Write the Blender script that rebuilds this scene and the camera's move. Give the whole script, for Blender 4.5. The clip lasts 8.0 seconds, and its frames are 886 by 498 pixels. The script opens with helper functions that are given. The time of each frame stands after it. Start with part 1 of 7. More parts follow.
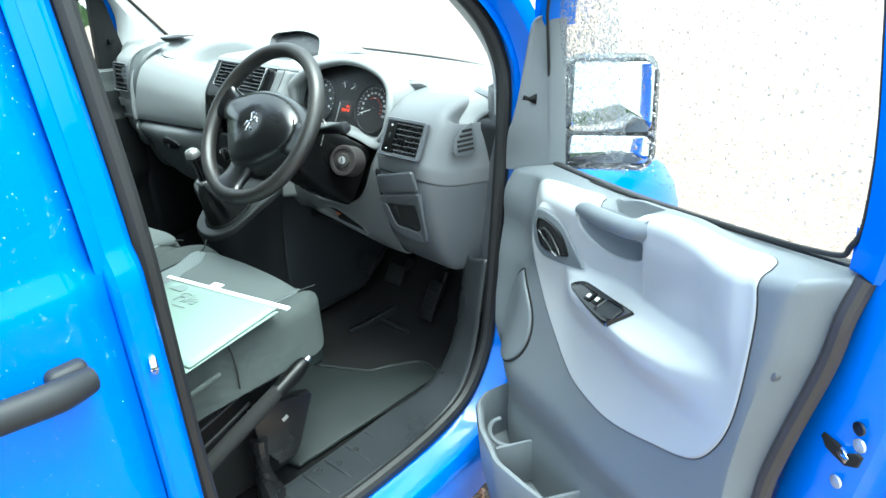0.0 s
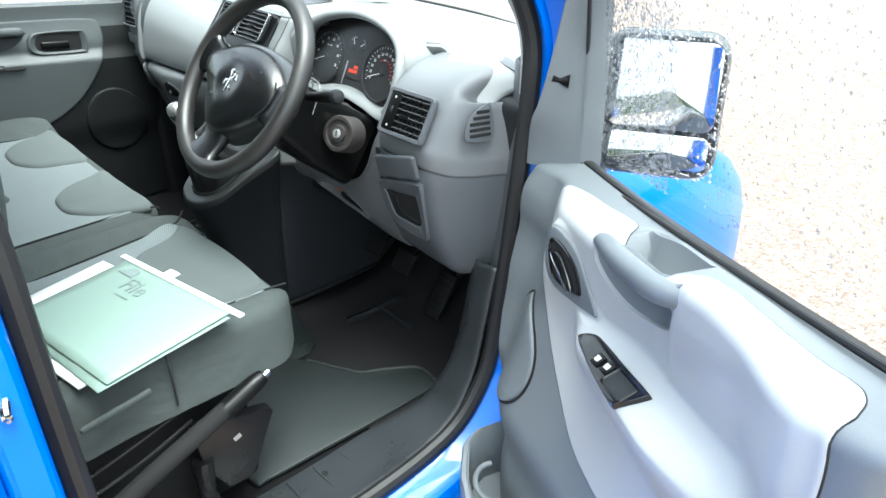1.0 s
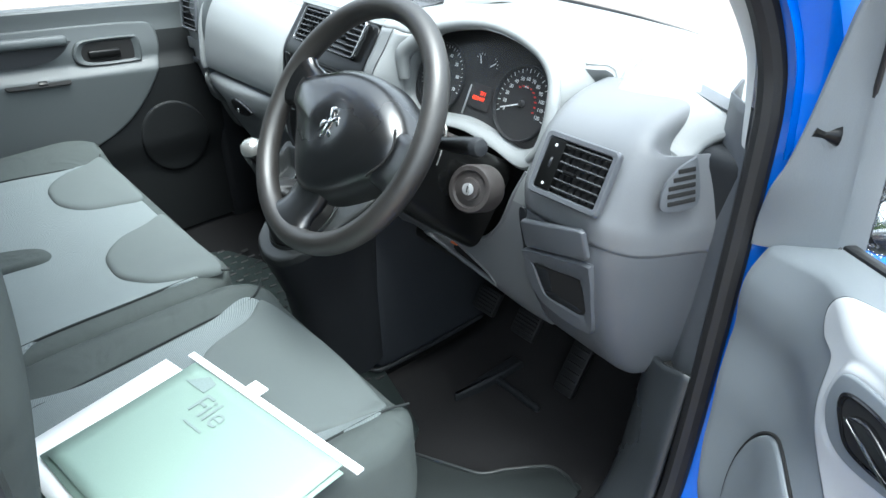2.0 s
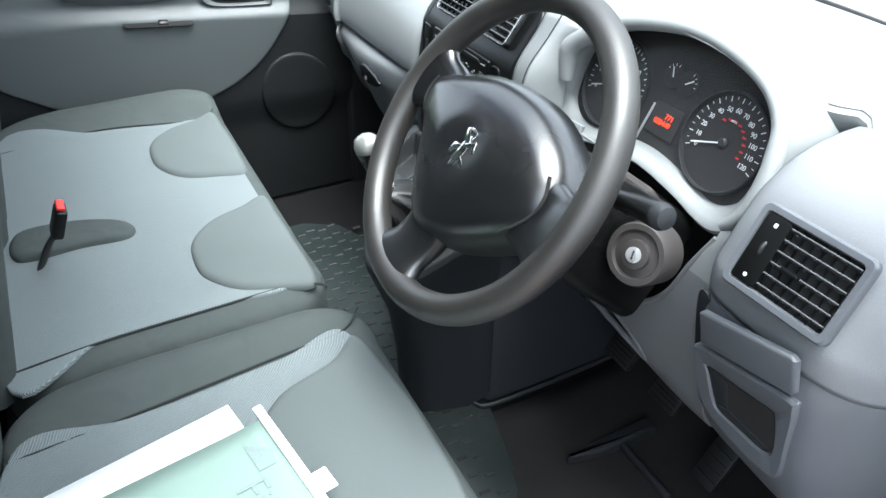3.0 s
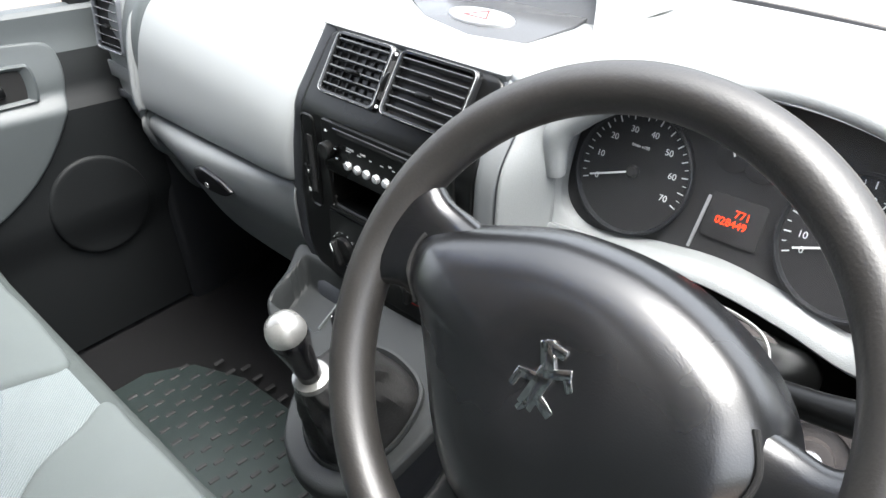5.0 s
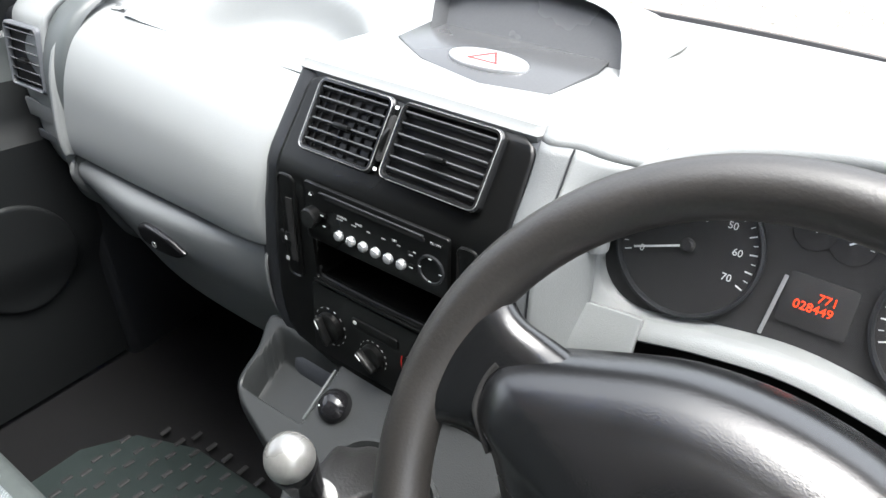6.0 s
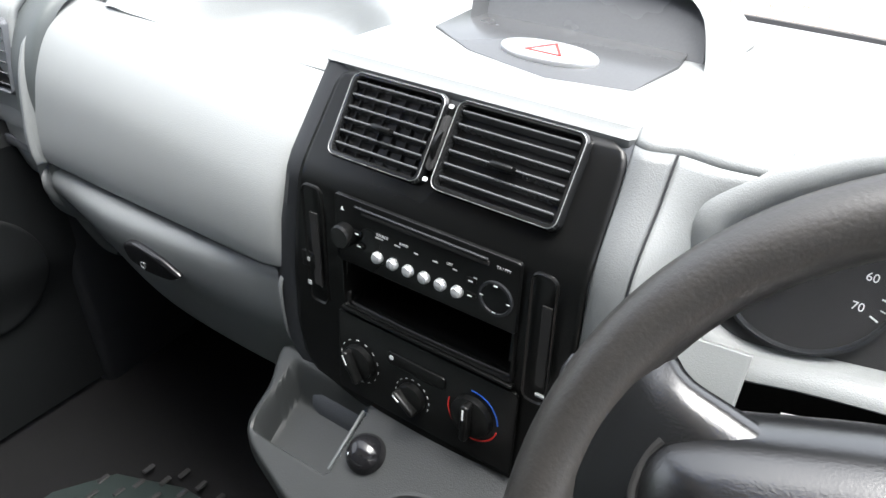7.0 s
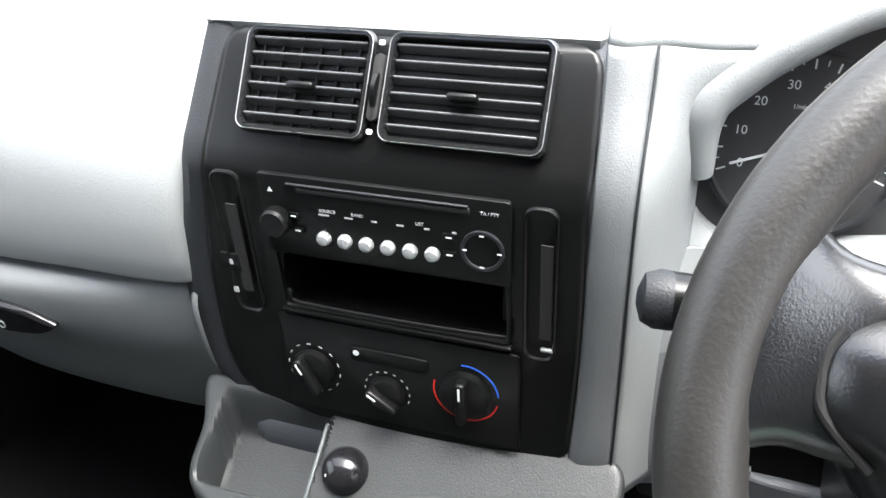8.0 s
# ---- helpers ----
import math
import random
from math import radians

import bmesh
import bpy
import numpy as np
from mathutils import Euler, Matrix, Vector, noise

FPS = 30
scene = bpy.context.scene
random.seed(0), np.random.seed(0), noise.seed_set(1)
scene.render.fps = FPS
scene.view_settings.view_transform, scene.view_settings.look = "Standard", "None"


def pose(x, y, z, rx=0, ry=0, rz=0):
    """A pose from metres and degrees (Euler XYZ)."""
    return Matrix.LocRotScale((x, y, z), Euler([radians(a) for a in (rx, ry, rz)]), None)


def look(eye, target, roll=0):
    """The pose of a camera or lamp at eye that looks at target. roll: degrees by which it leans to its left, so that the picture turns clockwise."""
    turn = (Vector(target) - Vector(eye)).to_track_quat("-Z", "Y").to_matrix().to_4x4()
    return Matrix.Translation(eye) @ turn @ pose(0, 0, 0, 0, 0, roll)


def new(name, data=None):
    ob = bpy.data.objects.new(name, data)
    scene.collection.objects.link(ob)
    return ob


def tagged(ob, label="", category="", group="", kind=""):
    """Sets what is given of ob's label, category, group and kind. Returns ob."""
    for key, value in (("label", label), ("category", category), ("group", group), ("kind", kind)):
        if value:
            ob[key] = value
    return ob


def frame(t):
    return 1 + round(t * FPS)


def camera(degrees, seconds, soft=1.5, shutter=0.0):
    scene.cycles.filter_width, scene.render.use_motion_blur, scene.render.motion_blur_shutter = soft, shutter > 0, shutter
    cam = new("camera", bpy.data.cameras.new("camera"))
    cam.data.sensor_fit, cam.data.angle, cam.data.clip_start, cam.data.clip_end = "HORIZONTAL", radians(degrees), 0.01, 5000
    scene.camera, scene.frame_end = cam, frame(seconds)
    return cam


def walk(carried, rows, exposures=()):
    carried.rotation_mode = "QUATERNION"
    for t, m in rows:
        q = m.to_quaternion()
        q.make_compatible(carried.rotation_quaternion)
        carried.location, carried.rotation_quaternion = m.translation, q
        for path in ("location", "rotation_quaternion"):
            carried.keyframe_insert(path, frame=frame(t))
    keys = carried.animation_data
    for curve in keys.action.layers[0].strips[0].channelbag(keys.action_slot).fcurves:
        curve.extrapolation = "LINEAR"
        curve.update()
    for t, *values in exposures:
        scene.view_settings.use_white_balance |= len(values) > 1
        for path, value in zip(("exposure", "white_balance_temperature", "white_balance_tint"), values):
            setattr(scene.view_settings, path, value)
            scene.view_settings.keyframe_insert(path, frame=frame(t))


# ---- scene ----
cam = camera(59.8, 8.0)
PATH = [
    (0, (1.852, 0.078, 1.633), (0.596, 1.382, 0.784), -4.0),
    (0.5, (1.802, 0.216, 1.615), (0.488, 1.429, 0.718), -3.8),
    (1, (1.719, 0.373, 1.599), (0.395, 1.521, 0.634), -1.3),
    (1.5, (1.512, 0.458, 1.586), (0.189, 1.569, 0.577), -2.2),
    (2, (1.299, 0.512, 1.575), (-0.079, 1.546, 0.559), -3.3),
    (2.2, (1.245, 0.552, 1.568), (-0.182, 1.499, 0.535), -3.6),
    (3.3, (0.974, 0.672, 1.545), (-0.508, 1.375, 0.401), -0.6),
    (3.5, (0.936, 0.662, 1.53), (-0.457, 1.453, 0.333), 0.5),
    (4, (0.831, 0.685, 1.506), (-0.438, 1.69, 0.331), -0.1),
    (4.5, (0.712, 0.716, 1.51), (-0.498, 1.816, 0.359), -2.2),
    (5, (0.606, 0.738, 1.509), (-0.597, 1.876, 0.387), -3.7),
    (5.2, (0.574, 0.743, 1.51), (-0.608, 1.908, 0.394), -3.4),
    (6.3, (0.409, 0.787, 1.503), (-0.628, 2.104, 0.412), -1.4),
    (6.5, (0.386, 0.787, 1.484), (-0.667, 2.124, 0.433), -1.4),
    (7, (0.329, 0.809, 1.46), (-0.659, 2.15, 0.352), -0.5),
    (7.5, (0.262, 0.812, 1.431), (-0.536, 2.28, 0.331), -1.3),
    (8, (0.218, 0.811, 1.394), (-0.391, 2.348, 0.269), -4.3),
]
EXPOSURES = [(0.0, 2.58, 5700, -12), (1.0, 2.56, 6000, -3), (1.5, 2.66, 6000, -2), (2.2, 2.6, 5800, 0), (3.3, 3.03, 6100, 4), (4.0, 3.31, 6400, 8), (4.5, 3.41, 6400, 8), (5.0, 2.94, 6400, 8), (6.5, 2.7, 6400, 8), (7.5, 2.92, 6400, 8), (8.0, 3.31, 6400, 8)]
walk(cam, [(t, look(eye, target, roll)) for t, eye, target, roll in PATH], EXPOSURES)

# ---------------------------------------------------------------- world and light
SUN_EL, SUN_ROT = radians(76), radians(80)
world = bpy.data.worlds.new("overcast_sky")
scene.world = world
world.use_nodes = True
wn = world.node_tree
sky = wn.nodes.new("ShaderNodeTexSky")
sky.sky_type = 'NISHITA'
sky.sun_disc = False
sky.sun_elevation, sky.sun_rotation = SUN_EL, SUN_ROT
sky.air_density, sky.dust_density, sky.ozone_density = 1.0, 6.0, 1.0
hsv = wn.nodes.new("ShaderNodeHueSaturation")
hsv.inputs["Saturation"].default_value = 0.30
wn.links.new(sky.outputs[0], hsv.inputs["Color"])
wn.links.new(hsv.outputs[0], wn.nodes["Background"].inputs["Color"])
wn.nodes["Background"].inputs["Strength"].default_value = 0.15
sun_data = bpy.data.lights.new("sun", "SUN")
sun_data.energy, sun_data.angle, sun_data.color = 0.5, radians(30), (1.0, 0.97, 0.93)
sun = new("sun", sun_data)
sun.matrix_world = look((0, 0, 6), Vector((0, 0, 6)) - Vector((math.sin(SUN_ROT) * math.cos(SUN_EL), math.cos(SUN_ROT) * math.cos(SUN_EL), math.sin(SUN_EL))))


# ---------------------------------------------------------------- materials
def material(name, colour, rough=0.5, metal=0.0, grain=0.0, scale=400.0, vary=0.12, coat=0.0, spec=0.5, smear=3.0, wave=0.0, crease=0.0):
    """Principled surface with two scales of tone and gloss variation and a fine relief."""
    m = bpy.data.materials.new(name)
    m.use_nodes = True
    nt = m.node_tree
    bsdf = nt.nodes["Principled BSDF"]
    tc = nt.nodes.new("ShaderNodeTexCoord")
    big = nt.nodes.new("ShaderNodeTexNoise")
    big.inputs["Scale"].default_value, big.inputs["Detail"].default_value = smear, 5
    fine = nt.nodes.new("ShaderNodeTexNoise")
    fine.inputs["Scale"].default_value, fine.inputs["Detail"].default_value = scale, 3
    for n in (big, fine):
        nt.links.new(tc.outputs["Object"], n.inputs["Vector"])
    mix = nt.nodes.new("ShaderNodeMath")
    mix.operation = 'ADD'
    nt.links.new(big.outputs["Fac"], mix.inputs[0])
    nt.links.new(fine.outputs["Fac"], mix.inputs[1])
    ramp = nt.nodes.new("ShaderNodeMapRange")
    ramp.inputs["From Min"].default_value, ramp.inputs["From Max"].default_value = 0.6, 1.4
    ramp.inputs["To Min"].default_value, ramp.inputs["To Max"].default_value = 1 - vary, 1 + vary
    nt.links.new(mix.outputs[0], ramp.inputs["Value"])
    tone = nt.nodes.new("ShaderNodeVectorMath")
    tone.operation = 'SCALE'
    tone.inputs[0].default_value = colour
    nt.links.new(ramp.outputs[0], tone.inputs["Scale"])
    nt.links.new(tone.outputs[0], bsdf.inputs["Base Color"])
    gl = nt.nodes.new("ShaderNodeMapRange")
    gl.inputs["From Min"].default_value, gl.inputs["From Max"].default_value = 0.3, 0.7
    gl.inputs["To Min"].default_value, gl.inputs["To Max"].default_value = max(rough - 0.07, 0.02), min(rough + 0.07, 1)
    nt.links.new(big.outputs["Fac"], gl.inputs["Value"])
    nt.links.new(gl.outputs[0], bsdf.inputs["Roughness"])
    bsdf.inputs["Metallic"].default_value = metal
    bsdf.inputs["Coat Weight"].default_value = coat
    bsdf.inputs["Coat Roughness"].default_value = 0.04
    bsdf.inputs["Specular IOR Level"].default_value = spec
    if grain:
        bump = nt.nodes.new("ShaderNodeBump")
        bump.inputs["Strength"].default_value, bump.inputs["Distance"].default_value = grain, 0.0006
        nt.links.new(fine.outputs["Fac"], bump.inputs["Height"])
        nt.links.new(bump.outputs[0], bsdf.inputs["Normal"])
    if crease:
        soft = nt.nodes.new("ShaderNodeTexNoise")
        soft.inputs["Scale"].default_value, soft.inputs["Detail"].default_value, soft.inputs["Distortion"].default_value = 11, 2, 1.2
        nt.links.new(tc.outputs["Object"], soft.inputs["Vector"])
        fold = nt.nodes.new("ShaderNodeBump")
        fold.inputs["Strength"].default_value, fold.inputs["Distance"].default_value = crease, 0.012
        nt.links.new(soft.outputs["Fac"], fold.inputs["Height"])
        if grain:
            nt.links.new(fold.outputs[0], bump.inputs["Normal"])
        else:
            nt.links.new(fold.outputs[0], bsdf.inputs["Normal"])
    if wave:
        w = nt.nodes.new("ShaderNodeTexWave")
        w.inputs["Scale"].default_value, w.inputs["Distortion"].default_value = wave, 1.0
        w.bands_direction = 'DIAGONAL'
        nt.links.new(tc.outputs["Object"], w.inputs["Vector"])
        bump = nt.nodes.new("ShaderNodeBump")
        bump.inputs["Strength"].default_value, bump.inputs["Distance"].default_value = 0.7, 0.001
        nt.links.new(w.outputs["Fac"], bump.inputs["Height"])
        nt.links.new(bump.outputs[0], bsdf.inputs["Normal"])
        mul = nt.nodes.new("ShaderNodeMapRange")
        mul.inputs["To Min"].default_value, mul.inputs["To Max"].default_value = 0.82, 1.15
        nt.links.new(w.outputs["Fac"], mul.inputs["Value"])
        t2 = nt.nodes.new("ShaderNodeVectorMath")
        t2.operation = 'SCALE'
        nt.links.new(tone.outputs[0], t2.inputs[0])
        nt.links.new(mul.outputs[0], t2.inputs["Scale"])
        nt.links.new(t2.outputs[0], bsdf.inputs["Base Color"])
    return m


def glass(name, colour=(1, 1, 1), rough=0.0, film=0.03):
    """Thin pane: clear with a glossy film."""
    m = bpy.data.materials.new(name)
    m.use_nodes = True
    nt = m.node_tree
    nt.nodes.remove(nt.nodes["Principled BSDF"])
    out = nt.nodes["Material Output"]
    clear, gloss, mix, fres, power = (nt.nodes.new(k) for k in ("ShaderNodeBsdfTransparent", "ShaderNodeBsdfGlossy", "ShaderNodeMixShader", "ShaderNodeLayerWeight", "ShaderNodeMath"))
    clear.inputs["Color"].default_value = (*colour, 1)
    gloss.inputs["Roughness"].default_value = rough
    power.operation = 'POWER'
    power.inputs[1].default_value = 4.5
    nt.links.new(fres.outputs["Facing"], power.inputs[0])
    scale = nt.nodes.new("ShaderNodeMath")
    scale.operation = 'MULTIPLY_ADD'
    scale.inputs[1].default_value, scale.inputs[2].default_value = 0.6, film
    nt.links.new(power.outputs[0], scale.inputs[0])
    nt.links.new(scale.outputs[0], mix.inputs[0])
    nt.links.new(clear.outputs[0], mix.inputs[1])
    nt.links.new(gloss.outputs[0], mix.inputs[2])
    nt.links.new(mix.outputs[0], out.inputs["Surface"])
    return m


def glow(name, colour, strength):
    m = bpy.data.materials.new(name)
    m.use_nodes = True
    b = m.node_tree.nodes["Principled BSDF"]
    b.inputs["Base Color"].default_value = (*colour, 1)
    b.inputs["Emission Color"].default_value = (*colour, 1)
    b.inputs["Emission Strength"].default_value = strength
    return m


DASH = material("dash_grey_plastic", (0.210, 0.220, 0.222), 0.42, grain=0.5, scale=900, vary=0.08)
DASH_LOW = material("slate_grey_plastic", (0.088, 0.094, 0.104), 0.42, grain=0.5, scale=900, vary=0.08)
# the dash grey toned down for the shade below the instruments
KNEE_GREY = material("shade_toned_dash_plastic", (0.135, 0.141, 0.150), 0.42, grain=0.5, scale=900, vary=0.08)
# the dash grey in a darker tone for lower panels
GLOVE_LOW = material("darker_dash_grey_plastic", (0.122, 0.129, 0.132), 0.42, grain=0.5, scale=900, vary=0.08)
CHAR = material("charcoal_plastic", (0.018, 0.0195, 0.022), 0.5, grain=0.5, scale=800, vary=0.15, spec=0.3)
BLACK = material("black_panel_plastic", (0.0035, 0.0037, 0.0037), 0.33, grain=0.10, scale=900, vary=0.2, spec=0.28)
VENTBLK = material("satin_black_vent_plastic", (0.009, 0.0094, 0.0098), 0.2, vary=0.15, spec=0.8)
SLAT = material("satin_slat_plastic", (0.045, 0.047, 0.049), 0.25, vary=0.15, spec=0.9)
GLOSSY = material("gloss_black_plastic", (0.008, 0.008, 0.009), 0.12, vary=0.1)
# near-black for small black parts and for the shade inside openings
VOID = material("matt_black_and_cavity_shade", (0.006, 0.006, 0.006), 0.9, vary=0.2)
# black lifted to grey to carry the haze of the wet window
HAZEBLK = material("hazed_wet_black_plastic", (0.075, 0.080, 0.083), 0.28, grain=0.3, scale=500, vary=0.3, smear=14)
RIM_MAT = material("worn_wheel_rubber", (0.0140, 0.0127, 0.0115), 0.45, grain=0.28, scale=520, vary=0.5, smear=9, spec=0.8)
HUB_MAT = material("airbag_plastic", (0.0045, 0.0047, 0.0052), 0.27, grain=0.16, scale=900, vary=0.2, spec=1.0)
CONSOLE = material("console_grey_plastic", (0.018, 0.0198, 0.0203), 0.42, grain=0.5, scale=900, vary=0.1, spec=0.35)
DOOR_GREY = material("door_grey_plastic", (0.150, 0.164, 0.177), 0.45, grain=0.5, scale=900, vary=0.08)
INSERT = material("silver_grey_door_plastic", (0.41, 0.418, 0.423), 0.36, grain=0.3, scale=900, vary=0.05)
FABRIC = material("grey_seat_fabric", (0.056, 0.065, 0.063), 0.9, grain=0.8, scale=1600, vary=0.18, spec=0.2, crease=0.55)
PAD = material("smooth_pad_fabric", (0.094, 0.107, 0.106), 0.85, grain=0.5, scale=1800, vary=0.10, spec=0.25)
SEAM = material("dark_seam_thread", (0.022, 0.025, 0.025), 0.9, grain=0.6, scale=1500, vary=0.2, spec=0.2)
MESHF = material("striped_mesh_fabric", (0.158, 0.180, 0.182), 0.85, vary=0.10, spec=0.2, wave=150)
RUBBER = material("black_rubber", (0.011, 0.011, 0.012), 0.55, grain=0.4, scale=500, vary=0.2)
MAT_RUB = material("dark_green_rubber_mat", (0.014, 0.020, 0.0195), 0.42, grain=0.6, scale=500, vary=0.25, smear=5)
MAT_GREY = material("grey_plate_mat", (0.022, 0.026, 0.0262), 0.40, grain=0.5, scale=500, vary=0.25, smear=6)
TUNNEL = material("charcoal_tunnel_plastic", (0.030, 0.033, 0.038), 0.5, grain=0.5, scale=800, vary=0.15, spec=0.35)
FOOT_CARPET = material("worn_footwell_carpet", (0.017, 0.0165, 0.017), 0.9, grain=1.0, scale=900, vary=0.4, spec=0.15, smear=7)
# carpet colour taken near black to hold the passenger footwell's shade
CARPET = material("shade_black_carpet", (0.007, 0.007, 0.0075), 0.95, grain=1.0, scale=900, vary=0.4, spec=0.1)
SILL = material("sill_grey_plastic", (0.026, 0.029, 0.032), 0.32, grain=0.6, scale=600, vary=0.25, smear=9)
BLUE = material("blue_car_paint", (0.000, 0.125, 0.62), 0.36, vary=0.05, coat=0.45, spec=0.3)
CHROME = material("chrome", (0.8, 0.8, 0.8), 0.12, metal=1.0, vary=0.05)
SILVER = material("satin_silver_plastic", (0.55, 0.56, 0.57), 0.32, metal=0.6, vary=0.08)
STEEL = material("black_painted_steel", (0.008, 0.008, 0.009), 0.3, vary=0.3, smear=12)
WHITE = material("white_marking", (0.75, 0.77, 0.77), 0.6, vary=0.03)
SHROUD = material("brown_grey_seal_and_lit_shroud", (0.034, 0.030, 0.029), 0.5, grain=0.5, scale=800, vary=0.15)
PRINT = material("dim_white_print", (0.42, 0.43, 0.43), 0.6, vary=0.05)
KNOB = material("worn_silver_knob", (0.26, 0.26, 0.25), 0.25, metal=0.6, vary=0.15, smear=20)
RED = material("red_marking", (0.55, 0.02, 0.015), 0.5, vary=0.05)
BLUEMARK = material("blue_marking", (0.02, 0.10, 0.5), 0.5, vary=0.05)
DIALBLK = material("dial_black", (0.016, 0.016, 0.017), 0.6, vary=0.1)
FILEG = material("pale_green_card", (0.222, 0.305, 0.262), 0.75, grain=0.2, scale=700, vary=0.05)
PAPER = material("white_paper", (0.82, 0.83, 0.82), 0.8, vary=0.03)
INK = material("grey_print_ink", (0.20, 0.25, 0.24), 0.8, vary=0.15)
LEATHER = material("black_gaiter_leather", (0.014, 0.014, 0.014), 0.38, grain=0.8, scale=300, vary=0.2)
HEAD = material("light_roof_lining", (0.55, 0.55, 0.54), 0.9, grain=0.5, scale=900, vary=0.05)
PILLAR = material("pale_pillar_trim", (0.50, 0.51, 0.51), 0.6, grain=0.4, scale=900, vary=0.05)
# passenger door plastics, darkened in colour for the shade on that side
PASS_INS = material("shade_darkened_slate_plastic", (0.063, 0.071, 0.073), 0.45, grain=0.5, scale=900, vary=0.08)
PASS_TRIM = material("shade_darkened_trim_plastic", (0.010, 0.0112, 0.0118), 0.6, grain=0.5, scale=900, vary=0.1, spec=0.2)
HEDGE = material("dark_hedge", (0.035, 0.06, 0.025), 0.9, vary=0.6, smear=1.2, spec=0.1)
PANE = glass("clear_window_glass")
POD = material("satin_pod_plastic", (0.055, 0.057, 0.060), 0.25, vary=0.1)
LENS = glass("instrument_lens", rough=0.30, film=0.07)
MIRROR = material("mirror_glass", (0.92, 0.93, 0.93), 0.02, metal=1.0, vary=0.0)
LCD = glow("orange_display_digits", (1.0, 0.045, 0.004), 0.30)


# ---------------------------------------------------------------- mesh helpers
def part(name, bm, mat, parent=None, label="", smooth=True, sharp=35):
    """Links a bmesh as one mesh object, under a thing or a part."""
    bmesh.ops.recalc_face_normals(bm, faces=bm.faces)
    me = bpy.data.meshes.new(name)
    lim = radians(sharp)
    for f in bm.faces:
        f.smooth = smooth
    for e in bm.edges:
        if len(e.link_faces) == 2 and e.calc_face_angle(0) > lim:
            e.smooth = False
    bm.to_mesh(me)
    bm.free()
    me.materials.append(mat)
    ob = new(name, me)
    if parent is not None:
        ob.parent = parent
    if label:
        ob["label"] = label
    return ob


def thing(name, label, category, group="", at=(0, 0, 0), kind=""):
    ob = new(name)
    ob.location = at
    ob.empty_display_size = 0.05
    return tagged(ob, label, category, group, kind)


def cr(points, n, closed=False):
    """n points along a Catmull-Rom curve through the given ones."""
    p = [np.array(q, float) for q in points]
    k = len(p)
    out = []
    span = k if closed else k - 1
    for i in range(n):
        s = i * span / (n if closed else n - 1)
        a = min(int(s), span - 1)
        f = s - a
        if closed:
            q = [p[(a + j) % k] for j in (-1, 0, 1, 2)]
        else:
            q = [p[max(a - 1, 0)], p[a], p[a + 1], p[min(a + 2, k - 1)]]
        out.append(0.5 * (2 * q[1] + (q[2] - q[0]) * f + (2 * q[0] - 5 * q[1] + 4 * q[2] - q[3]) * f * f + (3 * q[1] - q[0] - 3 * q[2] + q[3]) * f ** 3))
    return out


def grid(rows, closed_u=False, closed_v=False, m=None):
    """Surface through rows of points. closed_v: each row is a ring; closed_u: the last row joins the first."""
    bm = bmesh.new()
    v = [[bm.verts.new((m @ Vector(p)) if m else p) for p in row] for row in rows]
    a, b = len(v), len(v[0])
    for i in range(a if closed_u else a - 1):
        for j in range(b if closed_v else b - 1):
            bm.faces.new((v[i][j], v[(i + 1) % a][j], v[(i + 1) % a][(j + 1) % b], v[i][(j + 1) % b]))
    return bm, v


def cap(bm, ring):
    bm.faces.new(ring)


def surf(ctrl, nu, nv):
    """Smooth surface through a net of control points."""
    rows = [cr(r, nv) for r in ctrl]
    cols = [cr([rows[i][j] for i in range(len(rows))], nu) for j in range(nv)]
    return [[cols[j][i] for j in range(nv)] for i in range(nu)]


def thick(ob, t, out=(0, -1, 0.6)):
    """Gives a sheet its thickness, away from the side named by out."""
    total = sum((f.normal * f.area for f in ob.data.polygons), Vector())
    mod = ob.modifiers.new("thickness", "SOLIDIFY")
    mod.thickness, mod.offset = t, (-1 if total.dot(Vector(out)) > 0 else 1)
    return ob


def box(sx, sy, sz, m=None, bevel=0.004, seg=2, taper=1.0):
    """Bevelled box centred on the origin of m."""
    bm = bmesh.new()
    bmesh.ops.create_cube(bm, size=1)
    for v in bm.verts:
        k = taper if v.co.z > 0 else 1
        v.co = Vector((v.co.x * sx * k, v.co.y * sy * k, v.co.z * sz))
    if bevel:
        bmesh.ops.bevel(bm, geom=bm.edges[:], offset=min(bevel, 0.49 * min(sx, sy, sz)), segments=seg, affect='EDGES', profile=0.5)
    if m is not None:
        bm.transform(m)
    return bm


